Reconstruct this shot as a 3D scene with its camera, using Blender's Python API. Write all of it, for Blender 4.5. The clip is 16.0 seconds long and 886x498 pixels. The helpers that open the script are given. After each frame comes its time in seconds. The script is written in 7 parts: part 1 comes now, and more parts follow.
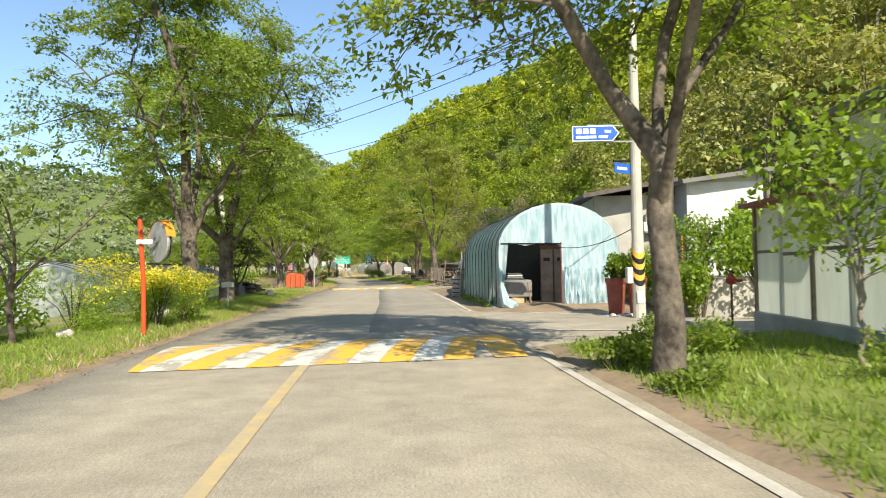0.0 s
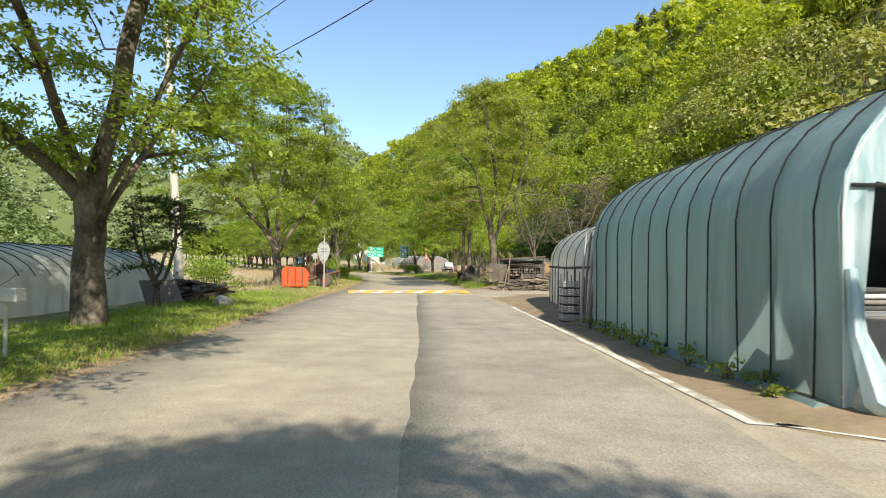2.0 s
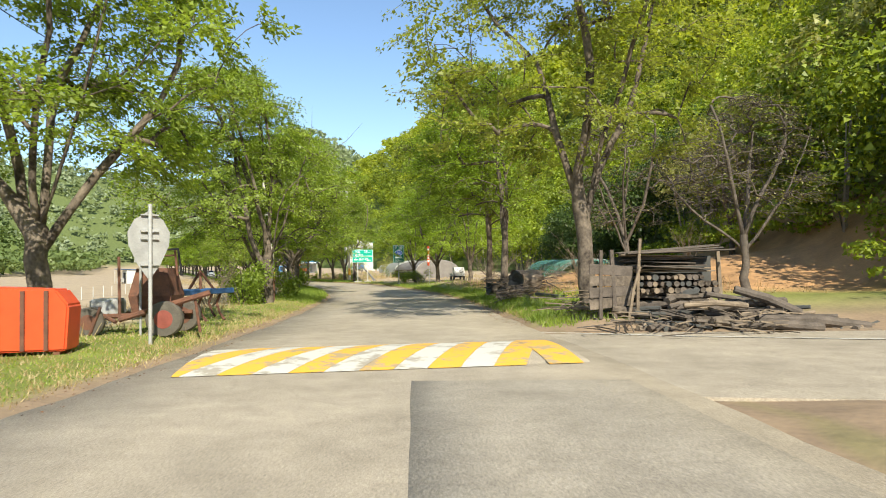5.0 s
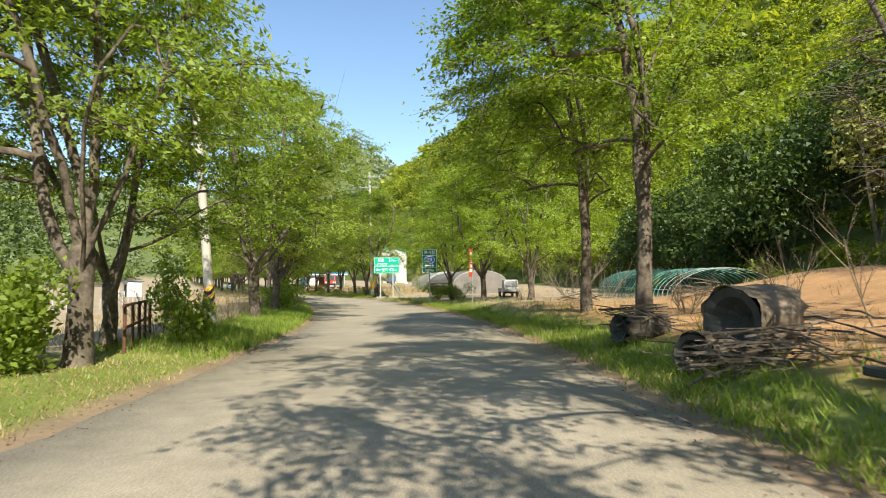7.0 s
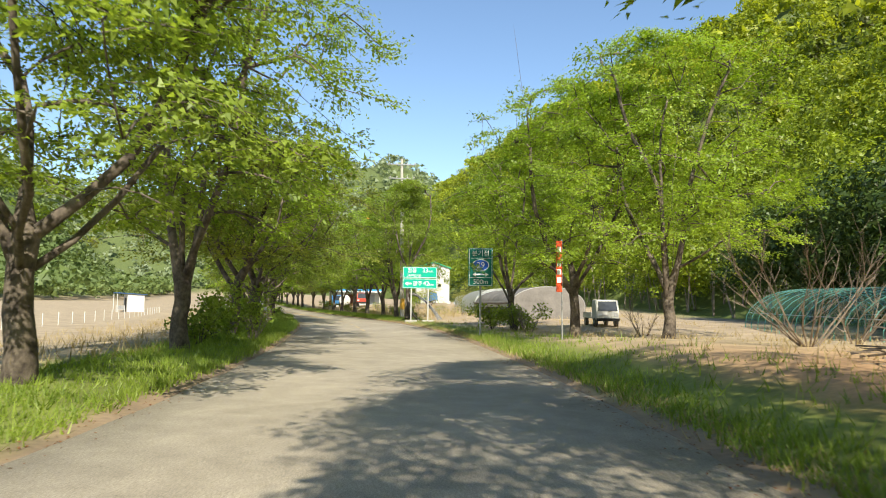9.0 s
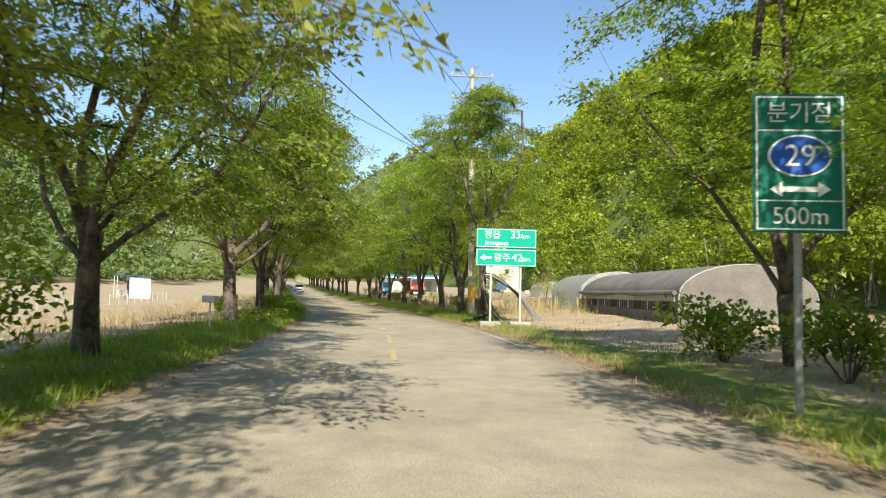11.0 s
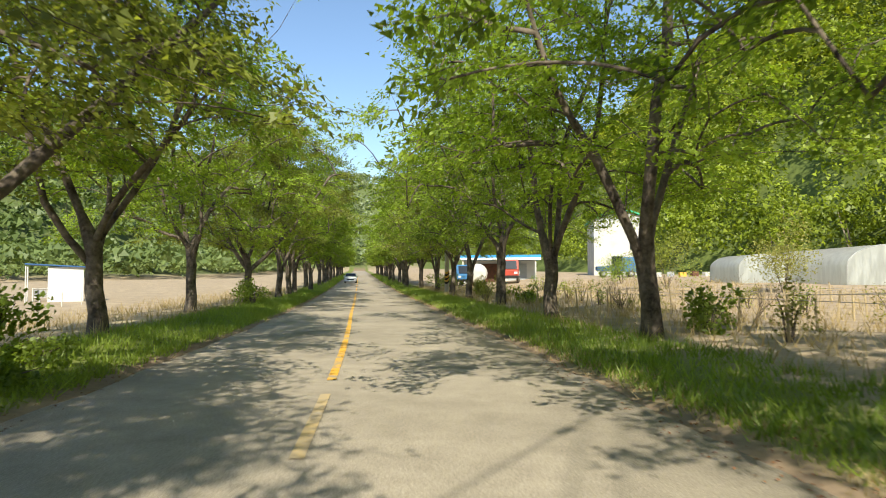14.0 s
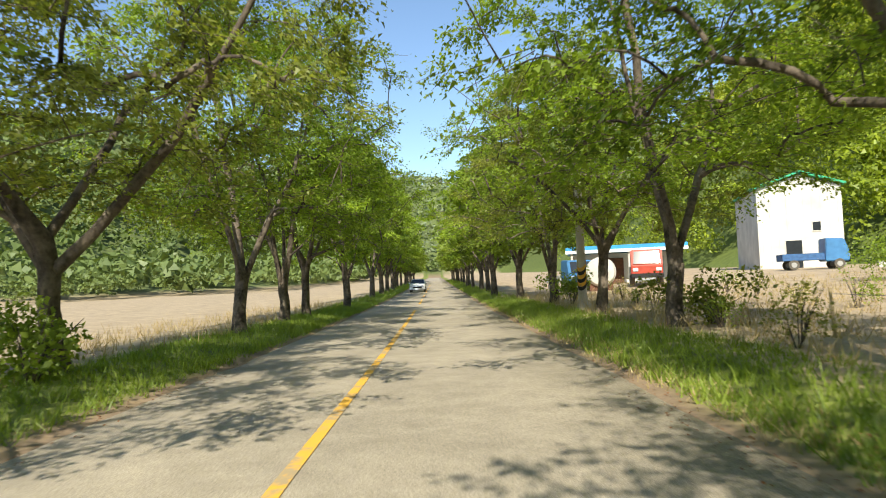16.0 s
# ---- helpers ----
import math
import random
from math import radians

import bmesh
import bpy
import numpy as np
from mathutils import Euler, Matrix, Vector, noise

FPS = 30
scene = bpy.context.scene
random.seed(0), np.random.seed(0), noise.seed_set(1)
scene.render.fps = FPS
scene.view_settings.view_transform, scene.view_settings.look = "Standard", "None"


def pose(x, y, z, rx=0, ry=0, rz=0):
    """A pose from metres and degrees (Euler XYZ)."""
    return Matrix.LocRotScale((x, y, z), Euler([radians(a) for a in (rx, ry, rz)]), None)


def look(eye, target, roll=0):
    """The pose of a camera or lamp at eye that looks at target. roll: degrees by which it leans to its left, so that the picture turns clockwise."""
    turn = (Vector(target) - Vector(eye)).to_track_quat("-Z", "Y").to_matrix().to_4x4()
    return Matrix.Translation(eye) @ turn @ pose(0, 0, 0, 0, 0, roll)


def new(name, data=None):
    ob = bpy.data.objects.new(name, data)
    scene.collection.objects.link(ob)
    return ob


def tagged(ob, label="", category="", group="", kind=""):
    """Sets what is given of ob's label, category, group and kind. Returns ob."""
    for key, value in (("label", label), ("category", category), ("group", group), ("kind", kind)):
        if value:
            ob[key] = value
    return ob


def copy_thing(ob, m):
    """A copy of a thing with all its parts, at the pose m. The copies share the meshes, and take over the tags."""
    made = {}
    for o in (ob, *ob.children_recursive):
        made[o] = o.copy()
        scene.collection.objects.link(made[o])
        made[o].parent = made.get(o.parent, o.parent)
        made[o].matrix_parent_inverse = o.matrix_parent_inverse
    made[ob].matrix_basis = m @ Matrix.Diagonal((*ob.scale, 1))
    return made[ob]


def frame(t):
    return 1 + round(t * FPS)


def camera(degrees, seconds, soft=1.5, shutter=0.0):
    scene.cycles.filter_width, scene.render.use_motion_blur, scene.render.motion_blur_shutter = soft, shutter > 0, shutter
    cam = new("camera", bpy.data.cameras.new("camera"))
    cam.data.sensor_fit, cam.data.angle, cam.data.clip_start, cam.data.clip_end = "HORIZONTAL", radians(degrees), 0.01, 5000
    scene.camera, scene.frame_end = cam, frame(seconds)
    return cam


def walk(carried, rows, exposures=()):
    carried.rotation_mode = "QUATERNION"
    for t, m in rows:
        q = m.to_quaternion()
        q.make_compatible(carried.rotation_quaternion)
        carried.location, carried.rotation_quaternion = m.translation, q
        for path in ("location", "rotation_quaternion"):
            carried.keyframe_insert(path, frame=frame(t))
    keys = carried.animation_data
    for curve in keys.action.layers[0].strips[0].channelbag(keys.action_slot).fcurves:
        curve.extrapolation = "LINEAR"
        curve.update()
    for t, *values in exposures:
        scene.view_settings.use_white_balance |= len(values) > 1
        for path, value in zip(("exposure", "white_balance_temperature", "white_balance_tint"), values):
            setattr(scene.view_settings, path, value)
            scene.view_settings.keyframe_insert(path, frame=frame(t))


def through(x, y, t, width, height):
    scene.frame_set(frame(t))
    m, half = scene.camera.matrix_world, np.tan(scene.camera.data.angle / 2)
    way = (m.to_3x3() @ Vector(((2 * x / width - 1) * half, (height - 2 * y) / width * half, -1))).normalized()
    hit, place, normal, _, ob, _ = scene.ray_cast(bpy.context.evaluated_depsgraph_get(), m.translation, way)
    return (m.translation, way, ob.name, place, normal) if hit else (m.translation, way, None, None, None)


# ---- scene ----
cam = camera(67.0, 16.0, soft=1.0, shutter=0.12)
PATH = [
    (0, (-0.000, 0.000, 1.380), (-0.000, 1.999, 1.438), -1.03),
    (0.5, (-0.487, 4.086, 1.381), (-0.503, 6.086, 1.425), -1.23),
    (1, (-0.868, 8.032, 1.378), (-0.917, 10.031, 1.428), -0.78),
    (1.5, (-1.273, 11.803, 1.434), (-1.361, 13.800, 1.495), 0.60),
    (2, (-1.561, 15.344, 1.374), (-1.670, 17.340, 1.421), 0.51),
    (2.5, (-1.838, 18.982, 1.413), (-1.975, 20.976, 1.452), -1.06),
    (3, (-2.144, 22.616, 1.435), (-2.287, 24.611, 1.478), -0.19),
    (3.2, (-2.278, 24.037, 1.400), (-2.422, 26.032, 1.448), 0.33),
    (5.3, (-3.773, 40.002, 1.382), (-3.880, 41.998, 1.452), -0.94),
    (5.5, (-3.927, 41.637, 1.387), (-4.062, 43.631, 1.463), -0.88),
    (6, (-4.257, 45.735, 1.403), (-4.443, 47.724, 1.488), -0.59),
    (6.5, (-4.580, 49.910, 1.414), (-4.783, 51.898, 1.502), -0.64),
    (7, (-5.051, 53.974, 1.423), (-5.271, 55.959, 1.527), -0.58),
    (7.5, (-5.548, 58.035, 1.437), (-5.819, 60.007, 1.628), -0.51),
    (8, (-6.003, 62.106, 1.418), (-6.324, 64.071, 1.612), -0.12),
    (8.5, (-6.660, 66.356, 1.390), (-6.995, 68.319, 1.574), 0.09),
    (9, (-7.529, 70.682, 1.377), (-7.881, 72.644, 1.542), 0.63),
    (9.5, (-8.496, 74.943, 1.392), (-8.892, 76.897, 1.546), 0.68),
    (9.7, (-8.870, 76.703, 1.369), (-9.294, 78.652, 1.516), 0.88),
    (11.8, (-15.789, 99.085, 1.401), (-16.333, 101.005, 1.530), 1.12),
    (12, (-16.444, 101.124, 1.424), (-16.995, 103.042, 1.554), 1.05),
    (12.5, (-18.126, 106.111, 1.410), (-18.705, 108.021, 1.538), 1.13),
    (13, (-19.886, 111.018, 1.388), (-20.503, 112.918, 1.488), 1.23),
    (13.5, (-21.822, 115.932, 1.370), (-22.499, 117.812, 1.456), 0.82),
    (14, (-23.959, 120.963, 1.392), (-24.697, 122.820, 1.480), -0.19),
    (14.5, (-26.153, 126.079, 1.378), (-26.956, 127.908, 1.474), -0.77),
    (15, (-28.588, 131.270, 1.395), (-29.454, 133.070, 1.496), -1.01),
    (15.5, (-31.373, 136.396, 1.378), (-32.281, 138.174, 1.487), -1.57),
    (16, (-34.360, 141.628, 1.376), (-35.300, 143.389, 1.485), -2.22),
]
walk(cam, [(t, look(eye, target, roll)) for t, eye, target, roll in PATH], exposures=[(0, 0.82, 6420, 7), (9, 0.8, 6420, 7), (12, 0.68, 6420, 7), (13, 0.52, 6420, 7), (14, 0.74, 6420, 7), (16, 0.8, 6420, 7)])

# ---- light ----
SUN_WAY = Vector((-0.45, 1.15, -1.0)).normalized()
world = bpy.data.worlds.new("sky")
scene.world = world
world.use_nodes = True
wn = world.node_tree
wn.nodes.clear()
sky = wn.nodes.new("ShaderNodeTexSky")
sky.sky_type, sky.sun_disc = "NISHITA", False
sky.sun_elevation, sky.sun_rotation = math.asin(-SUN_WAY.z), math.atan2(-SUN_WAY.x, -SUN_WAY.y)
sky.air_density, sky.dust_density, sky.ozone_density = 1.0, 0.4, 2.2
bg = wn.nodes.new("ShaderNodeBackground")
bg.inputs["Strength"].default_value = 0.116
wo = wn.nodes.new("ShaderNodeOutputWorld")
wn.links.new(sky.outputs[0], bg.inputs["Color"])
wn.links.new(bg.outputs[0], wo.inputs["Surface"])
sun = new("sun", bpy.data.lights.new("sun", "SUN"))
sun.data.energy, sun.data.angle, sun.data.color = 4.6, radians(0.55), (1.0, 0.92, 0.76)
sun.matrix_world = look((20, -40, 60), Vector((20, -40, 60)) + SUN_WAY)


# ---- materials ----
def mat(name, col, rough=0.8, var=0.25, scale=6.0, bump=0.2, metal=0.0, col2=None, fine=40.0, spec=0.3, edge=(0.45, 1.05)):
    """Plain surface with stains (scale) and grain (fine), in object space."""
    m = bpy.data.materials.new(name)
    m.use_nodes = True
    nt = m.node_tree
    b = nt.nodes["Principled BSDF"]
    b.inputs["Roughness"].default_value, b.inputs["Metallic"].default_value = rough, metal
    b.inputs["Specular IOR Level"].default_value = spec
    tc = nt.nodes.new("ShaderNodeTexCoord")
    n1, n2 = nt.nodes.new("ShaderNodeTexNoise"), nt.nodes.new("ShaderNodeTexNoise")
    n1.inputs["Scale"].default_value, n1.inputs["Detail"].default_value = scale, 5
    n2.inputs["Scale"].default_value, n2.inputs["Detail"].default_value = fine, 3
    for n in (n1, n2):
        nt.links.new(tc.outputs["Object"], n.inputs["Vector"])
    mx = nt.nodes.new("ShaderNodeMix")
    mx.data_type = "RGBA"
    c = np.array(col, float)
    lo = np.array(col2, float) if col2 is not None else c * (1 - var)
    mx.inputs[6].default_value, mx.inputs[7].default_value = (*lo, 1), (*(np.minimum(c * (1 + 0.3 * var), 0.95)), 1)
    add = nt.nodes.new("ShaderNodeMath")
    add.operation = "MULTIPLY_ADD"
    nt.links.new(n2.outputs["Fac"], add.inputs[0])
    add.inputs[1].default_value = 0.5
    nt.links.new(n1.outputs["Fac"], add.inputs[2])
    rmp = nt.nodes.new("ShaderNodeMapRange")
    rmp.inputs[1].default_value, rmp.inputs[2].default_value = edge
    nt.links.new(add.outputs[0], rmp.inputs[0])
    nt.links.new(rmp.outputs[0], mx.inputs[0])
    nt.links.new(mx.outputs[2], b.inputs["Base Color"])
    if bump:
        bp = nt.nodes.new("ShaderNodeBump")
        bp.inputs["Strength"].default_value, bp.inputs["Distance"].default_value = bump, 0.03
        nt.links.new(add.outputs[0], bp.inputs["Height"])
        nt.links.new(bp.outputs[0], b.inputs["Normal"])
    return m


def leaf_mat(name, dark, light, through=0.45, rough=0.5):
    """Leaves: every leaf or clump with a tone of its own, lit from behind too."""
    m = bpy.data.materials.new(name)
    m.use_nodes = True
    nt = m.node_tree
    nt.nodes.clear()
    geo, ob = nt.nodes.new("ShaderNodeNewGeometry"), nt.nodes.new("ShaderNodeObjectInfo")
    tc, no = nt.nodes.new("ShaderNodeTexCoord"), nt.nodes.new("ShaderNodeTexNoise")
    no.inputs["Scale"].default_value, no.inputs["Detail"].default_value = 0.35, 2
    nt.links.new(tc.outputs["Object"], no.inputs["Vector"])
    a1 = nt.nodes.new("ShaderNodeMath")
    a1.operation = "MULTIPLY_ADD"
    nt.links.new(geo.outputs["Random Per Island"], a1.inputs[0])
    a1.inputs[1].default_value = 0.55
    nt.links.new(no.outputs["Fac"], a1.inputs[2])
    a2 = nt.nodes.new("ShaderNodeMath")
    a2.operation = "MULTIPLY_ADD"
    nt.links.new(ob.outputs["Random"], a2.inputs[0])
    a2.inputs[1].default_value = 0.3
    nt.links.new(a1.outputs[0], a2.inputs[2])
    rp = nt.nodes.new("ShaderNodeMapRange")
    rp.inputs[1].default_value, rp.inputs[2].default_value = 0.4, 1.3
    nt.links.new(a2.outputs[0], rp.inputs[0])
    mx = nt.nodes.new("ShaderNodeMix")
    mx.data_type = "RGBA"
    mx.inputs[6].default_value, mx.inputs[7].default_value = (*dark, 1), (*light, 1)
    nt.links.new(rp.outputs[0], mx.inputs[0])
    df, tr, gl = nt.nodes.new("ShaderNodeBsdfDiffuse"), nt.nodes.new("ShaderNodeBsdfTranslucent"), nt.nodes.new("ShaderNodeBsdfGlossy")
    gl.inputs["Roughness"].default_value = rough
    gl.inputs["Color"].default_value = (0.5, 0.5, 0.5, 1)
    nt.links.new(mx.outputs[2], df.inputs["Color"])
    br = nt.nodes.new("ShaderNodeMix")
    br.data_type, br.blend_type = "RGBA", "MULTIPLY"
    br.inputs[0].default_value = 1.0
    br.inputs[7].default_value = (1.25, 1.2, 0.55, 1)
    nt.links.new(mx.outputs[2], br.inputs[6])
    nt.links.new(br.outputs[2], tr.inputs["Color"])
    m1, m2, out = nt.nodes.new("ShaderNodeMixShader"), nt.nodes.new("ShaderNodeMixShader"), nt.nodes.new("ShaderNodeOutputMaterial")
    m1.inputs[0].default_value, m2.inputs[0].default_value = through, 0.05
    nt.links.new(df.outputs[0], m1.inputs[1])
    nt.links.new(tr.outputs[0], m1.inputs[2])
    nt.links.new(m1.outputs[0], m2.inputs[1])
    nt.links.new(gl.outputs[0], m2.inputs[2])
    nt.links.new(m2.outputs[0], out.inputs["Surface"])
    return m


def film_mat(name, col, clear=0.15, rough=0.35, streak=3.0, glow=0.66, dark=None):
    """Plastic film: dull, wrinkled, lets light through."""
    m = mat(name, col, rough, 0.5, streak, 1.0, spec=0.6, fine=9.0, edge=(0.5, 0.95), col2=dark)
    nt = m.node_tree
    mp = nt.nodes.new("ShaderNodeMapping")
    mp.inputs["Scale"].default_value = (1.0, 1.0, 0.18)
    tc = [n for n in nt.nodes if n.bl_idname == "ShaderNodeTexCoord"][0]
    nt.links.new(tc.outputs["Object"], mp.inputs["Vector"])
    for n in nt.nodes:
        if n.bl_idname == "ShaderNodeTexNoise":
            nt.links.new(mp.outputs[0], n.inputs["Vector"])
    b = nt.nodes["Principled BSDF"]
    tl, tp = nt.nodes.new("ShaderNodeBsdfTranslucent"), nt.nodes.new("ShaderNodeBsdfTransparent")
    tl.inputs["Color"].default_value = (*col, 1)
    m1, m2 = nt.nodes.new("ShaderNodeMixShader"), nt.nodes.new("ShaderNodeMixShader")
    m1.inputs[0].default_value, m2.inputs[0].default_value = glow, clear
    out = nt.nodes["Material Output"]
    nt.links.new(b.outputs[0], m1.inputs[1])
    nt.links.new(tl.outputs[0], m1.inputs[2])
    nt.links.new(m1.outputs[0], m2.inputs[1])
    nt.links.new(tp.outputs[0], m2.inputs[2])
    nt.links.new(m2.outputs[0], out.inputs["Surface"])
    return m


def road_mat(name, col):
    """Old asphalt: coarse stones, blotches, paler worn patches and a net of thin cracks."""
    m = mat(name, col, 0.9, 0.24, 0.35, 0.55, fine=28, spec=0.25)
    nt = m.node_tree
    b = nt.nodes["Principled BSDF"]
    tc = [n for n in nt.nodes if n.bl_idname == "ShaderNodeTexCoord"][0]
    base = b.inputs["Base Color"].links[0].from_socket
    warp = nt.nodes.new("ShaderNodeTexNoise")
    warp.inputs["Scale"].default_value, warp.inputs["Detail"].default_value = 0.8, 4
    nt.links.new(tc.outputs["Object"], warp.inputs["Vector"])
    av = nt.nodes.new("ShaderNodeVectorMath")
    av.operation = "MULTIPLY_ADD"
    av.inputs[1].default_value = (2.2, 2.2, 0)
    nt.links.new(warp.outputs["Color"], av.inputs[0])
    nt.links.new(tc.outputs["Object"], av.inputs[2])
    cr = nt.nodes.new("ShaderNodeTexVoronoi")
    cr.feature = "DISTANCE_TO_EDGE"
    cr.inputs["Scale"].default_value = 0.11
    nt.links.new(av.outputs[0], cr.inputs["Vector"])
    rg = nt.nodes.new("ShaderNodeMapRange")
    rg.inputs[1].default_value, rg.inputs[2].default_value, rg.inputs[3].default_value, rg.inputs[4].default_value = 0.0, 0.004, 0.9, 1.0
    nt.links.new(cr.outputs["Distance"], rg.inputs[0])
    st = nt.nodes.new("ShaderNodeTexNoise")
    st.inputs["Scale"].default_value, st.inputs["Detail"].default_value, st.inputs["Roughness"].default_value = 48, 3, 0.85
    nt.links.new(tc.outputs["Object"], st.inputs["Vector"])
    rs = nt.nodes.new("ShaderNodeMapRange")
    rs.inputs[1].default_value, rs.inputs[2].default_value, rs.inputs[3].default_value, rs.inputs[4].default_value = 0.3, 0.7, 0.56, 1.4
    nt.links.new(st.outputs["Fac"], rs.inputs[0])
    bl = nt.nodes.new("ShaderNodeTexNoise")
    bl.inputs["Scale"].default_value, bl.inputs["Detail"].default_value, bl.inputs["Roughness"].default_value = 1.7, 6, 0.68
    nt.links.new(tc.outputs["Object"], bl.inputs["Vector"])
    rb = nt.nodes.new("ShaderNodeMapRange")
    rb.inputs[1].default_value, rb.inputs[2].default_value, rb.inputs[3].default_value, rb.inputs[4].default_value = 0.3, 0.7, 0.80, 1.14
    nt.links.new(bl.outputs["Fac"], rb.inputs[0])
    mb = nt.nodes.new("ShaderNodeMath")
    mb.operation = "MULTIPLY"
    nt.links.new(rb.outputs[0], mb.inputs[0])
    nt.links.new(rg.outputs[0], mb.inputs[1])
    mu = nt.nodes.new("ShaderNodeMath")
    mu.operation = "MULTIPLY"
    nt.links.new(mb.outputs[0], mu.inputs[0])
    nt.links.new(rs.outputs[0], mu.inputs[1])
    sc = nt.nodes.new("ShaderNodeVectorMath")
    sc.operation = "SCALE"
    nt.links.new(base, sc.inputs[0])
    nt.links.new(mu.outputs[0], sc.inputs["Scale"])
    nt.links.new(sc.outputs[0], b.inputs["Base Color"])
    return m


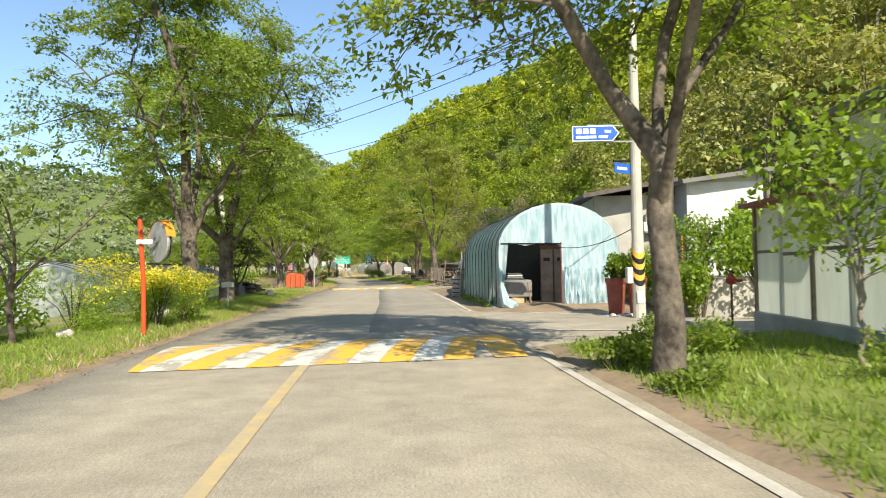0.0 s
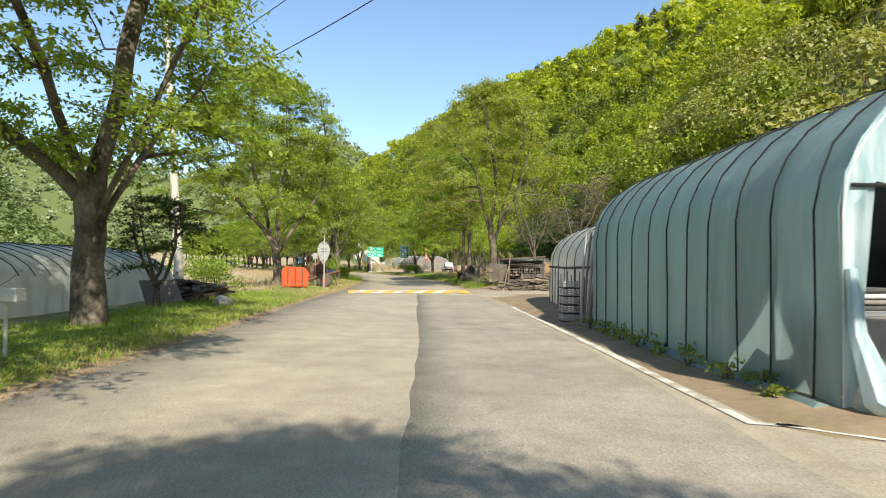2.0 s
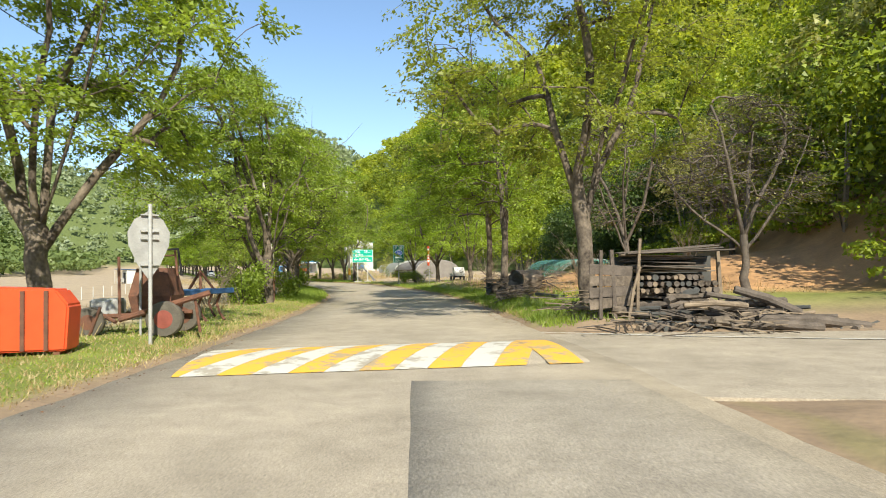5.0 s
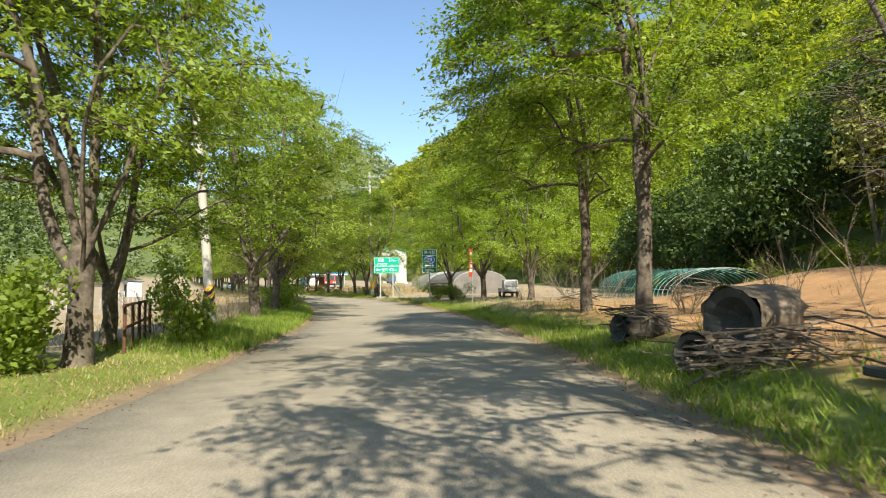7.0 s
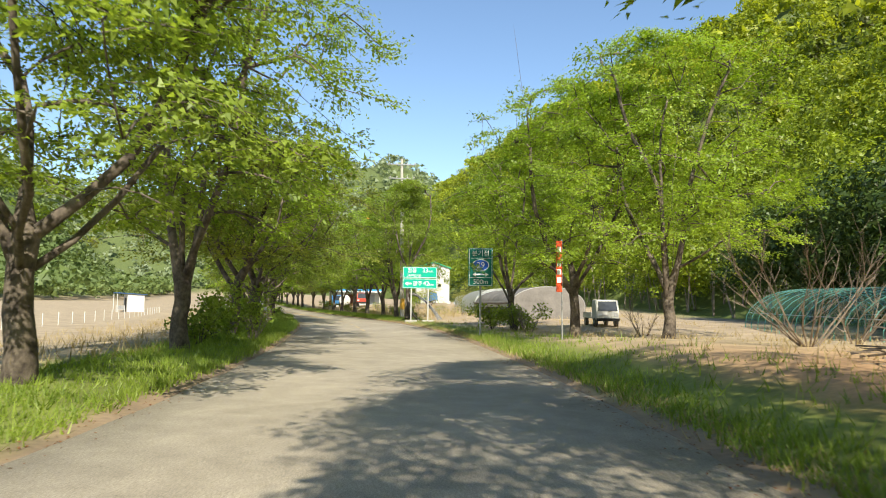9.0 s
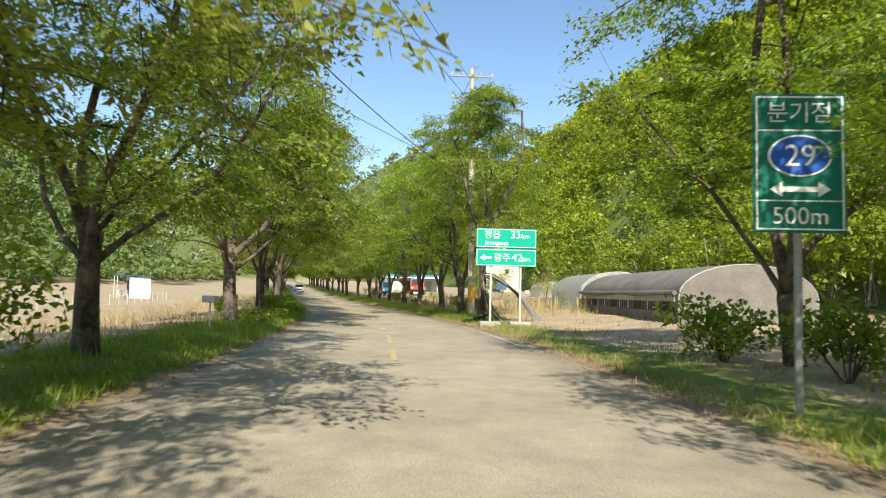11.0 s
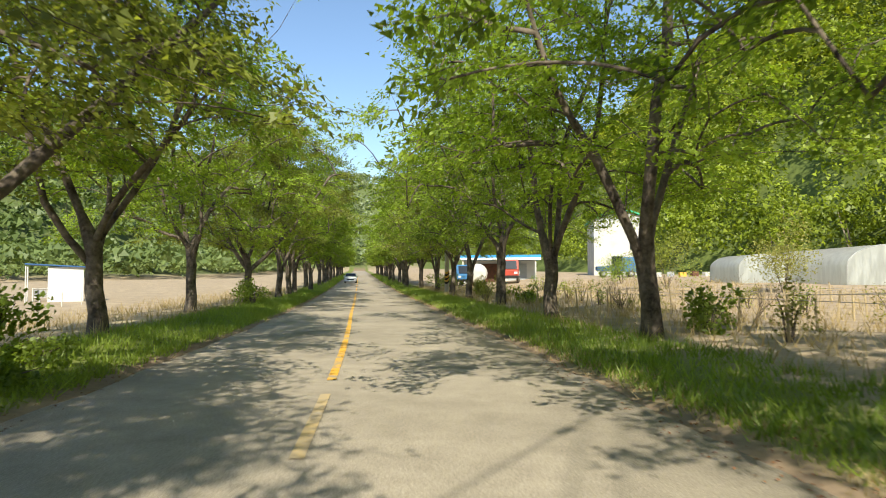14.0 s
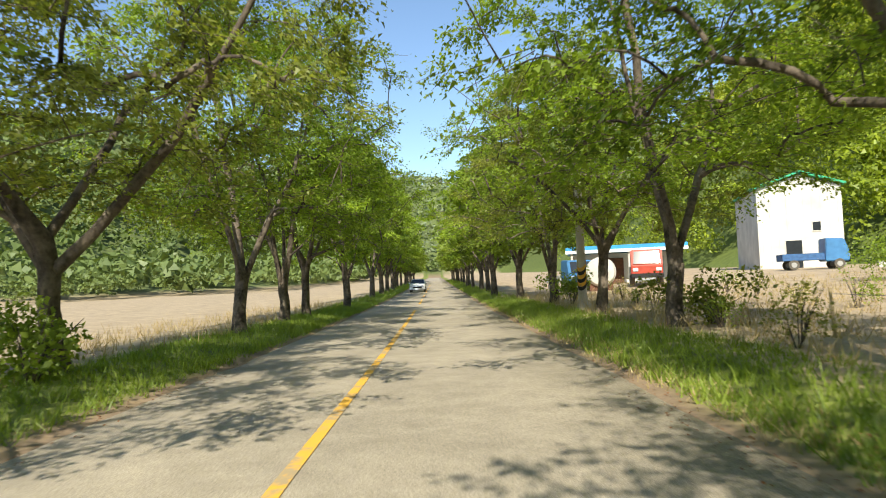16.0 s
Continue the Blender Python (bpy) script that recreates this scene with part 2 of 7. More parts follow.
M = {
    "asphalt": road_mat("asphalt", (0.405, 0.348, 0.268)),
    "asphalt_dark": road_mat("asphalt_dark", (0.355, 0.313, 0.25)),
    "white_paint": mat("white_paint", (0.52, 0.50, 0.45), 0.8, 0.35, 1.9, 0.2, col2=(0.37, 0.33, 0.265), fine=9, edge=(0.62, 0.74)),
    "yellow_paint": mat("yellow_paint", (0.68, 0.37, 0.05), 0.8, 0.4, 1.9, 0.2, col2=(0.41, 0.31, 0.18), fine=9, edge=(0.62, 0.74)),
    "white_worn": mat("white_worn", (0.55, 0.51, 0.44), 0.8, 0.3, 3.0, 0.1, col2=(0.38, 0.33, 0.27)),
    "yellow_worn": mat("yellow_worn", (0.52, 0.37, 0.15), 0.8, 0.4, 2.5, 0.1, col2=(0.36, 0.31, 0.245), fine=14),
    "concrete": mat("concrete", (0.44, 0.41, 0.36), 0.85, 0.35, 1.5, 0.2),
    "pole": mat("pole_concrete", (0.53, 0.49, 0.42), 0.8, 0.3, 2.0, 0.1),
    "bark": mat("bark", (0.185, 0.15, 0.115), 0.9, 0.6, 2.6, 1.0, col2=(0.04, 0.031, 0.025), fine=14, edge=(0.55, 1.0)),
    "bark_pale": mat("bark_pale", (0.26, 0.22, 0.17), 0.9, 0.5, 5, 0.8, fine=18),
    "dry_wood": mat("dry_wood", (0.27, 0.21, 0.15), 0.9, 0.5, 4, 0.6, fine=22),
    "old_wood": mat("old_wood", (0.14, 0.115, 0.095), 0.9, 0.55, 4, 0.6, fine=22),
    "rust": mat("rust", (0.17, 0.075, 0.045), 0.85, 0.5, 6, 0.4, col2=(0.07, 0.04, 0.03)),
    "rubber": mat("rubber", (0.12, 0.105, 0.085), 0.8, 0.4, 6, 0.3),
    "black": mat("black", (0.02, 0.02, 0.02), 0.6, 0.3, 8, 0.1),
    "blue_steel": mat("blue_steel", (0.05, 0.13, 0.30), 0.6, 0.4, 5, 0.2),
    "blue_roof": mat("blue_roof", (0.05, 0.30, 0.62), 0.5, 0.25, 2, 0.1),
    "blue_cab": mat("blue_cab_paint", (0.06, 0.20, 0.42), 0.4, 0.3, 3, 0.05, spec=0.5),
    "red_paint": mat("red_paint", (0.42, 0.06, 0.035), 0.5, 0.25, 5, 0.1),
    "orange_red": mat("orange_red", (0.66, 0.085, 0.025), 0.45, 0.15, 6, 0.05),
    "orange": mat("orange", (0.85, 0.28, 0.03), 0.45, 0.15, 6, 0.05),
    "terracotta": mat("terracotta", (0.27, 0.075, 0.055), 0.6, 0.35, 4, 0.15),
    "steel": mat("steel", (0.52, 0.52, 0.51), 0.45, 0.25, 5, 0.1, metal=0.4),
    "grey_steel": mat("grey_steel", (0.36, 0.36, 0.35), 0.6, 0.3, 5, 0.1),
    "mirror": mat("mirror_glass", (0.85, 0.87, 0.88), 0.06, 0.05, 3, 0.0, metal=1.0),
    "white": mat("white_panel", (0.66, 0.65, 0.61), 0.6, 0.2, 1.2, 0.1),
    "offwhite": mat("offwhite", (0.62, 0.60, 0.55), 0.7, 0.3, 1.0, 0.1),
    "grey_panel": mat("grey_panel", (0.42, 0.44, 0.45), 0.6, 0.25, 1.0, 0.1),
    "roof_grey": mat("roof_grey", (0.19, 0.18, 0.17), 0.7, 0.4, 1.5, 0.2),
    "green_trim": mat("green_trim", (0.05, 0.40, 0.20), 0.5, 0.2, 2, 0.05),
    "sign_green": mat("sign_green", (0.0, 0.37, 0.25), 0.45, 0.10, 2, 0.02),
    "sign_dark": mat("sign_dark_green", (0.01, 0.17, 0.12), 0.45, 0.12, 2, 0.02),
    "sign_blue": mat("sign_blue", (0.03, 0.12, 0.50), 0.45, 0.1, 2, 0.02),
    "sign_white": mat("sign_white", (0.82, 0.83, 0.80), 0.5, 0.08, 4, 0.02),
    "glass": mat("dark_glass", (0.03, 0.035, 0.04), 0.08, 0.2, 3, 0.0, spec=0.6),
    "tarp_grey": mat("tarp_grey", (0.23, 0.21, 0.19), 0.9, 0.4, 1.2, 0.5, fine=9),
    "tarp_dark": mat("tarp_dark", (0.09, 0.09, 0.085), 0.85, 0.4, 1.2, 0.5, fine=9),
    "stone": mat("stone", (0.50, 0.46, 0.40), 0.85, 0.35, 3, 0.5),
    "car_white": mat("car_paint", (0.78, 0.79, 0.80), 0.25, 0.05, 3, 0.0, spec=0.6),
    "lamp": mat("lamp_glass", (0.6, 0.6, 0.6), 0.15, 0.1, 3, 0.0, spec=0.6),
    "hoop_green": mat("hoop_green", (0.16, 0.40, 0.33), 0.5, 0.25, 4, 0.05),
    "locker": mat("locker_paint", (0.25, 0.20, 0.17), 0.55, 0.4, 3, 0.1, col2=(0.13, 0.08, 0.065)),
    "litter": leaf_mat("litter", (0.13, 0.05, 0.025), (0.34, 0.17, 0.08), 0.15),
    "straw": mat("straw", (0.48, 0.38, 0.22), 0.9, 0.35, 4, 0.4),
    "net_green": film_mat("net_green", (0.10, 0.27, 0.22), 0.6, 0.7, 5.0, 0.3),
    "film_teal": film_mat("film_teal", (0.46, 0.61, 0.61), 0.05, 0.22, 1.6),
    "film_aqua": film_mat("film_aqua", (0.60, 0.68, 0.71), 0.12, 0.1, 8.0, 0.3, (0.24, 0.42, 0.47)),
    "film_grey": film_mat("film_grey", (0.80, 0.82, 0.79), 0.10, 0.35, 3.0, 0.6, (0.52, 0.54, 0.52)),
    "film_white": film_mat("film_white", (0.76, 0.78, 0.75), 0.12, 0.3),
    "leaf": leaf_mat("leaf", (0.075, 0.12, 0.018), (0.38, 0.49, 0.075), 0.6),
    "leaf_lush": leaf_mat("leaf_lush", (0.08, 0.14, 0.015), (0.38, 0.52, 0.05), 0.6),
    "leaf_olive": leaf_mat("leaf_olive", (0.095, 0.125, 0.022), (0.40, 0.45, 0.085), 0.6),
    "leaf_hill": leaf_mat("leaf_hill", (0.17, 0.22, 0.018), (0.58, 0.62, 0.05), 0.6),
    "leaf_dark": leaf_mat("leaf_dark", (0.022, 0.045, 0.011), (0.10, 0.155, 0.028), 0.28),
    "leaf_pine": leaf_mat("leaf_pine", (0.05, 0.075, 0.02), (0.16, 0.17, 0.05), 0.3),
    "leaf_wood": leaf_mat("leaf_wood", (0.03, 0.062, 0.008), (0.36, 0.44, 0.032), 0.45),
    "leaf_dry": leaf_mat("leaf_dry", (0.19, 0.19, 0.05), (0.43, 0.43, 0.12), 0.45),
    # far hills: distance haze is mixed into these two paler leaf colours
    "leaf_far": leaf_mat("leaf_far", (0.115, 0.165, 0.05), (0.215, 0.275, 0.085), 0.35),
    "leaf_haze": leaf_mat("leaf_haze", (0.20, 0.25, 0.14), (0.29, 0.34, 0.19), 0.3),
    "grass": leaf_mat("grass", (0.12, 0.20, 0.022), (0.37, 0.46, 0.07), 0.5),
    "dry_grass": leaf_mat("dry_grass", (0.30, 0.22, 0.10), (0.52, 0.41, 0.22), 0.3),
    "flower": leaf_mat("flower", (0.62, 0.50, 0.02), (0.80, 0.68, 0.05), 0.3),
}


def ground_mat():
    m = mat("ground", (0.3, 0.25, 0.18), 0.95, 0.3, 1.2, 0.6, fine=12)
    nt = m.node_tree
    b = nt.nodes["Principled BSDF"]
    at = nt.nodes.new("ShaderNodeAttribute")
    at.attribute_name = "soil"
    mx = nt.nodes.new("ShaderNodeMix")
    mx.data_type, mx.blend_type = "RGBA", "MULTIPLY"
    mx.inputs[0].default_value = 1.0
    old = [n for n in nt.nodes if n.bl_idname == "ShaderNodeMix" and n is not mx][0]
    old.inputs[6].default_value, old.inputs[7].default_value = (0.6, 0.6, 0.6, 1), (1.15, 1.12, 1.05, 1)
    nt.links.new(at.outputs["Color"], mx.inputs[6])
    nt.links.new(old.outputs[2], mx.inputs[7])
    nt.links.new(mx.outputs[2], b.inputs["Base Color"])
    return m


M["ground"] = ground_mat()


# ---- mesh helpers ----
def fast_mesh(name, verts, faces, n=4):
    """A mesh from arrays: verts (k, 3), faces (f, n)."""
    verts, faces = np.asarray(verts, np.float32), np.asarray(faces, np.int32)
    me = bpy.data.meshes.new(name)
    me.vertices.add(len(verts))
    me.vertices.foreach_set("co", verts.ravel())
    me.loops.add(faces.size)
    me.loops.foreach_set("vertex_index", faces.ravel())
    me.polygons.add(len(faces))
    me.polygons.foreach_set("loop_start", np.arange(0, faces.size, n, dtype=np.int32))
    me.update(calc_edges=True)
    return me


def part(name, bm, material, parent=None, label=""):
    """A bmesh as one mesh object, under a thing or a part."""
    me = bpy.data.meshes.new(name)
    bmesh.ops.recalc_face_normals(bm, faces=bm.faces)
    bm.to_mesh(me)
    bm.free()
    me.materials.append(M[material])
    ob = new(name, me)
    if parent is not None:
        ob.parent = parent
    if label:
        ob["label"] = label
    return ob


def thing(name, at, label, category, group="", turn=0.0):
    """An Empty at a thing's base, to carry its parts."""
    ob = new(name)
    ob.matrix_world = pose(*at, 0, 0, turn)
    return tagged(ob, label, category, group)


def box(bm, x0, x1, y0, y1, z0, z1, bev=0.0, m=None):
    r = bmesh.ops.create_cube(bm, size=1)["verts"]
    for v in r:
        v.co = Vector((x0 + (v.co.x + 0.5) * (x1 - x0), y0 + (v.co.y + 0.5) * (y1 - y0), z0 + (v.co.z + 0.5) * (z1 - z0)))
    if bev:
        es = list({e for v in r for e in v.link_edges})
        r = list({v for f in bmesh.ops.bevel(bm, geom=es, offset=bev, segments=1, affect="EDGES")["faces"] for v in f.verts} | {v for v in r if v.is_valid})
    if m is not None:
        for v in r:
            v.co = m @ v.co
    return bm


def B(*a, **k):
    return box(bmesh.new(), *a, **k)


def tube(bm, pts, radii, sides=8, cap=True):
    """A tapered tube along points."""
    pts = [Vector(p) for p in pts]
    radii = [float(r) for r in radii] if hasattr(radii, "__len__") else [radii] * len(pts)
    rings, side = [], None
    for i, p in enumerate(pts):
        d = (pts[min(i + 1, len(pts) - 1)] - pts[max(i - 1, 0)]).normalized()
        if side is None:
            side = d.orthogonal().normalized()
        side = (side - d * side.dot(d)).normalized()
        up = d.cross(side)
        rings.append([bm.verts.new(p + radii[i] * (math.cos(a) * side + math.sin(a) * up)) for a in (2 * math.pi * k / sides for k in range(sides))])
    for r, s in zip(rings, rings[1:]):
        for k in range(sides):
            bm.faces.new((r[k], r[(k + 1) % sides], s[(k + 1) % sides], s[k]))
    if cap:
        bm.faces.new(rings[0][::-1])
        bm.faces.new(rings[-1])
    return bm


def T(pts, radii, sides=8):
    return tube(bmesh.new(), pts, radii, sides)


def lathe(bm, prof, sides=20, at=(0, 0, 0)):
    """A turned body from (radius, height) pairs."""
    rings = [[bm.verts.new((at[0] + r * math.cos(2 * math.pi * k / sides), at[1] + r * math.sin(2 * math.pi * k / sides), at[2] + z)) for k in range(sides)] for r, z in prof]
    for r, s in zip(rings, rings[1:]):
        for k in range(sides):
            bm.faces.new((r[k], r[(k + 1) % sides], s[(k + 1) % sides], s[k]))
    bm.faces.new(rings[0][::-1])
    bm.faces.new(rings[-1])
    return bm


def plate(bm, outline, thick, m=None):
    """A flat plate in the xz plane with its outline, thick along y."""
    f = [bm.verts.new((x, -thick / 2, z)) for x, z in outline]
    b = [bm.verts.new((x, thick / 2, z)) for x, z in outline]
    bm.faces.new(f)
    bm.faces.new(b[::-1])
    for i in range(len(f)):
        j = (i + 1) % len(f)
        bm.faces.new((f[i], b[i], b[j], f[j]))
    if m is not None:
        for v in f + b:
            v.co = m @ v.co
    return bm


def lettering(name, text, size, m, material, parent, align="LEFT"):
    cu = bpy.data.curves.new(name, "FONT")
    cu.body, cu.size, cu.extrude, cu.align_x = text, size, 0.002, align
    tmp = new(name + "_tmp", cu)
    me = bpy.data.meshes.new_from_object(tmp.evaluated_get(bpy.context.evaluated_depsgraph_get()))
    bpy.data.objects.remove(tmp)
    me.materials.clear()
    me.materials.append(M[material])
    ob = new(name, me)
    ob.parent = parent
    ob.matrix_basis = m
    return ob


# ---- the road and the ground ----
LEFT_Y = [-90, 8, 14, 20, 28, 35, 42, 50, 60, 66, 74, 80, 87, 103, 113.6, 121, 130, 141, 153, 600]
LEFT_X = [3.8, -5.0, -5.6, -6.1, -6.7, -7.5, -8.1, -8.6, -9.6, -10.4, -11.7, -13.2, -15.2, -20.7, -24.9, -28.2, -32.6, -38.4, -45.0, -290.9]
RIGHT_Y = [-90, 8, 14, 25, 31, 40, 51, 60, 70, 76, 83, 88, 100, 113, 124, 134, 144, 151, 173, 600]
RIGHT_X = [10.7, 1.9, 1.5, 0.7, 0.2, -0.6, -2.0, -3.2, -4.6, -5.8, -7.5, -8.8, -12.2, -17.0, -22.2, -27.4, -32.9, -36.6, -48.7, -283.6]
YS = np.arange(-90, 601, 1.0)


def smooth(a, n=9):
    k = np.ones(n) / n
    return np.convolve(np.pad(a, n // 2, mode="edge"), k, "valid")


LX, RX = smooth(np.interp(YS, LEFT_Y, LEFT_X)), smooth(np.interp(YS, RIGHT_Y, RIGHT_X))


def left(y):
    return float(np.interp(y, YS, LX))


def right(y):
    return float(np.interp(y, YS, RX))


def ramp(v, a, b):
    t = np.clip((np.asarray(v, float) - a) / (np.asarray(b, float) - a), 0, 1)
    return t * t * (3 - 2 * t)


def waves(x, y, k, seed=0.0):
    return (np.sin(x * k + 1.3 * seed) * np.cos(y * k * 1.13 + seed) + 0.5 * np.sin(x * k * 2.3 + y * k * 1.9 + 2 * seed) + 0.3 * np.sin(x * k * 4.7 - y * k * 4.1 + seed)) / 1.8


def rise(y):
    """The far stretch climbs gently."""
    d = np.maximum(np.asarray(y, float) - 142, 0)
    return np.where(d < 60, d * d / 6000, 0.6 + 0.02 * (d - 60))


FOOT_Y, FOOT_U = [-100, 0, 25, 45, 55, 70, 90, 105, 130, 150, 190, 230, 400], [22, 18, 13, 11.5, 11.5, 13, 17, 22, 31, 42, 50, 42, 38]


def far_slope(x, y, ul):
    """The hills across the valley and at its end, round the fields."""
    d, turn = np.hypot(x + 20, y - 100), np.degrees(np.arctan2(-(x + 20), y - 100))
    bowl = 86 * ramp(d, 190, 440) * ramp(ul, 50, 150)
    end = 80 * ramp(d, 410, 590)
    return np.maximum(bowl, end) * ramp(turn, 5, 15) * (1 + 0.13 * waves(x, y, 0.011, 3) + 0.04 * waves(x, y, 0.04, 8))


def height(x, y):
    """The ground's height; arrays welcome."""
    x, y = np.asarray(x, float), np.asarray(y, float)
    l, r = np.interp(y, YS, LX), np.interp(y, YS, RX)
    lean = np.interp(y, [0, 80, 140], [0.99, 0.96, 0.88])
    ul, ur = (l - x) * lean, (x - r) * lean
    z = np.where((ul < 0) & (ur < 0), -0.06, 0.0) + rise(y)
    out = np.maximum(ul, ur)
    z = z + ramp(out, 0.0, 0.35) * 0.05 + ramp(out, 0.3, 1.6) * 0.13
    z = z + 0.05 * waves(x, y, 0.9, 1) * ramp(out, 0.6, 3)
    # the left side falls to the fields, and the valley's far slopes close them
    z = z - ramp(ul, 3, 9) * 0.35 + far_slope(x, y, ul)
    # the bank on the right by the wood
    z = z + ramp(ur, 0.6, 3.0) * 0.45 * ramp(y, 52.5, 56) * (1 - ramp(y, 84, 100))
    z = z + ramp(ur, 2.5, 8) * 0.3 * ramp(y, 92, 106) * (1 - ramp(y, 130, 142))
    # sandy mound before the wood
    z = z + ramp(ur, 5, 12) * 1.25 * ramp(y, 58, 67) * (1 - ramp(y, 77, 87))
    # the yard lies higher
    z = z + ramp(ur, 7, 24) * 0.8 * ramp(y, 142, 170)
    # no rise where the side road comes in
    side = ramp(y, 11.6, 12.6) * (1 - ramp(y, 20, 22)) * ramp(ur, -0.5, 0.2) * (1 - ramp(ur, 9, 14))
    z = z * (1 - side) - 0.06 * side
    side = ramp(y, 43.5, 45) * (1 - ramp(y, 52, 53)) * ramp(ur, -0.5, 0.2) * (1 - ramp(ur, 14, 17))
    z = z * (1 - side) - 0.06 * side
    foot = np.interp(y, FOOT_Y, FOOT_U)
    up = np.maximum(ur - foot, 0)
    top = (128 + 18 * waves(x, y, 0.014, 5)) * (1 - 0.45 * ramp(y, 270, 420))
    z = z + top * (1 - np.exp(-up * np.interp(y, [110, 250], [1.02, 1.36]) / top * (1 + 0.10 * waves(x, y, 0.05, 2))))
    return z


def gz(x, y):
    return float(height(x, y))


def soil(x, y):
    """The ground's own colour."""
    l, r = np.interp(y, YS, LX), np.interp(y, YS, RX)
    ul, ur = l - x, x - r
    out = np.maximum(ul, ur)
    green, tan, orange, earth, forest = (np.array(c) for c in ((0.20, 0.235, 0.055), (0.46, 0.36, 0.25), (0.50, 0.29, 0.14), (0.30, 0.22, 0.15), (0.13, 0.17, 0.04)))
    n = waves(x, y, 0.5, 4) * 0.5 + 0.5 * waves(x, y, 1.7, 9)
    w = lambda v: np.asarray(v)[..., None]
    c = w(np.ones_like(x)) * earth
    c = c + w(ramp(out + 0.25 * n, 0.15, 0.6)) * (green * (1 + 0.3 * w(n)) - c)
    field_l = ramp(ul + 0.6 * n, 2.6, 4.2) * (1 - ramp(y, -10, 8) * (1 - ramp(y, 40, 50)) * 0.7)
    c = c + w(field_l * 0.95) * (tan * (1 + 0.15 * w(n)) - c)
    fr = ramp(ur + 0.5 * n, 1.4, 2.4)
    c = c + w(fr * ramp(y, 55, 60) * (1 - ramp(y, 80, 96))) * (orange * (1 + 0.2 * w(n)) - c)
    c = c + w(fr * ramp(y, 76, 92)) * (tan * (1 + 0.15 * w(n)) - c)
    c = c + w(ramp(ur, 0.1, 0.6) * ramp(y, 12, 16) * (1 - ramp(y, 53, 56))) * (earth * (1 + 0.2 * w(n)) - c)
    foot = np.interp(y, FOOT_Y, FOOT_U)
    c = c + w(ramp(ur - foot - 4 * ramp(y, 56, 62) * (1 - ramp(y, 80, 96)), -3, 1)) * (forest - c)
    c = c + w(ramp(far_slope(x, y, ul), 0.3, 3)) * (np.array((0.125, 0.16, 0.055)) - c)
    return np.clip(c, 0.02, 0.7)


def grid_ground():
    ys = np.concatenate([np.arange(-90, -10, 8), np.arange(-10, 60, 0.8), np.arange(60, 180, 1.1), np.arange(180, 300, 3), np.arange(300, 601, 12), [700, 850, 1100, 1500, 2200]])
    near = np.concatenate([np.arange(0, 4, 0.2), np.arange(4, 12, 0.5), np.arange(12, 40, 1.5), np.arange(40, 160, 5), np.arange(160, 420, 15), [520, 700, 1000, 1500, 2200]])
    us = np.concatenate([-near[::-1], [0.25, 0.5, 0.75], 1 + near])
    gx, gy = [], []
    for y in ys:
        yy = min(y, 600)
        l, r = left(yy) - 0.55 * max(y - 600, 0), right(yy) - 0.55 * max(y - 600, 0)
        gx.append(np.where(us < 0.0, l + us, np.where(us > 1, r + us - 1, l + us * (r - l))))
        gy.append(np.full(len(us), y))
    gx, gy = np.array(gx), np.array(gy)
    z = height(gx, np.minimum(gy, 600))
    v = np.stack([gx, gy, z], -1).reshape(-1, 3)
    k = np.arange(len(ys) * len(us)).reshape(len(ys), len(us))
    f = np.stack([k[:-1, :-1], k[:-1, 1:], k[1:, 1:], k[1:, :-1]], -1).reshape(-1, 4)
    me = fast_mesh("ground", v, f)
    col = me.attributes.new("soil", "FLOAT_COLOR", "POINT")
    c = soil(gx, np.minimum(gy, 600)).reshape(-1, 3)
    col.data.foreach_set("color", np.concatenate([c, np.ones((len(c), 1))], 1).astype(np.float32).ravel())
    me.materials.append(M["ground"])
    me.shade_smooth()
    return tagged(new("ground", me), "dry fields, earth banks and wooded slopes of a valley", "ground", kind="structure")


grid_ground()


def strip(name, y0, y1, xa, xb, z, material, label, category, step=1.0, kind="structure", rough=0.0, parent=None):
    """A band along the road between two offsets, given as functions of y; with a small skirt."""
    ys = np.append(np.arange(y0, y1, step), y1)
    rng = np.random.default_rng(int(abs(y0 * 13 + y1)) + 1)
    rows = []
    for y in ys:
        a, b = xa(y) + rough * rng.normal(), xb(y) + rough * rng.normal()
        zz = z(y) if callable(z) else z
        rows.append([(a, y, zz - 0.05)] + [(a + (b - a) * k / 4, y, zz) for k in range(5)] + [(b, y, zz - 0.05)])
    v = np.array(rows).reshape(-1, 3)
    k = np.arange(len(ys) * 7).reshape(-1, 7)
    f = np.stack([k[:-1, :-1], k[:-1, 1:], k[1:, 1:], k[1:, :-1]], -1).reshape(-1, 4)
    me = fast_mesh(name, v, f)
    me.materials.append(M[material])
    ob = new(name, me)
    if parent is not None:
        ob.parent = parent
        return ob
    return tagged(ob, label, category, kind=kind)


strip("road", -90, 600, lambda y: left(y), lambda y: right(y), lambda y: float(rise(y)), "asphalt", "sun-bleached worn grey asphalt country road", "road", rough=0.05)
strip("road_patch", 13.5, 46, lambda y: left(y) + 0.56 * (right(y) - left(y)) - 0.02 * math.sin(y * 0.4), lambda y: right(y) - 0.35, 0.004, "asphalt_dark", "darker relaid strip of asphalt in the road", "road", rough=0.012)


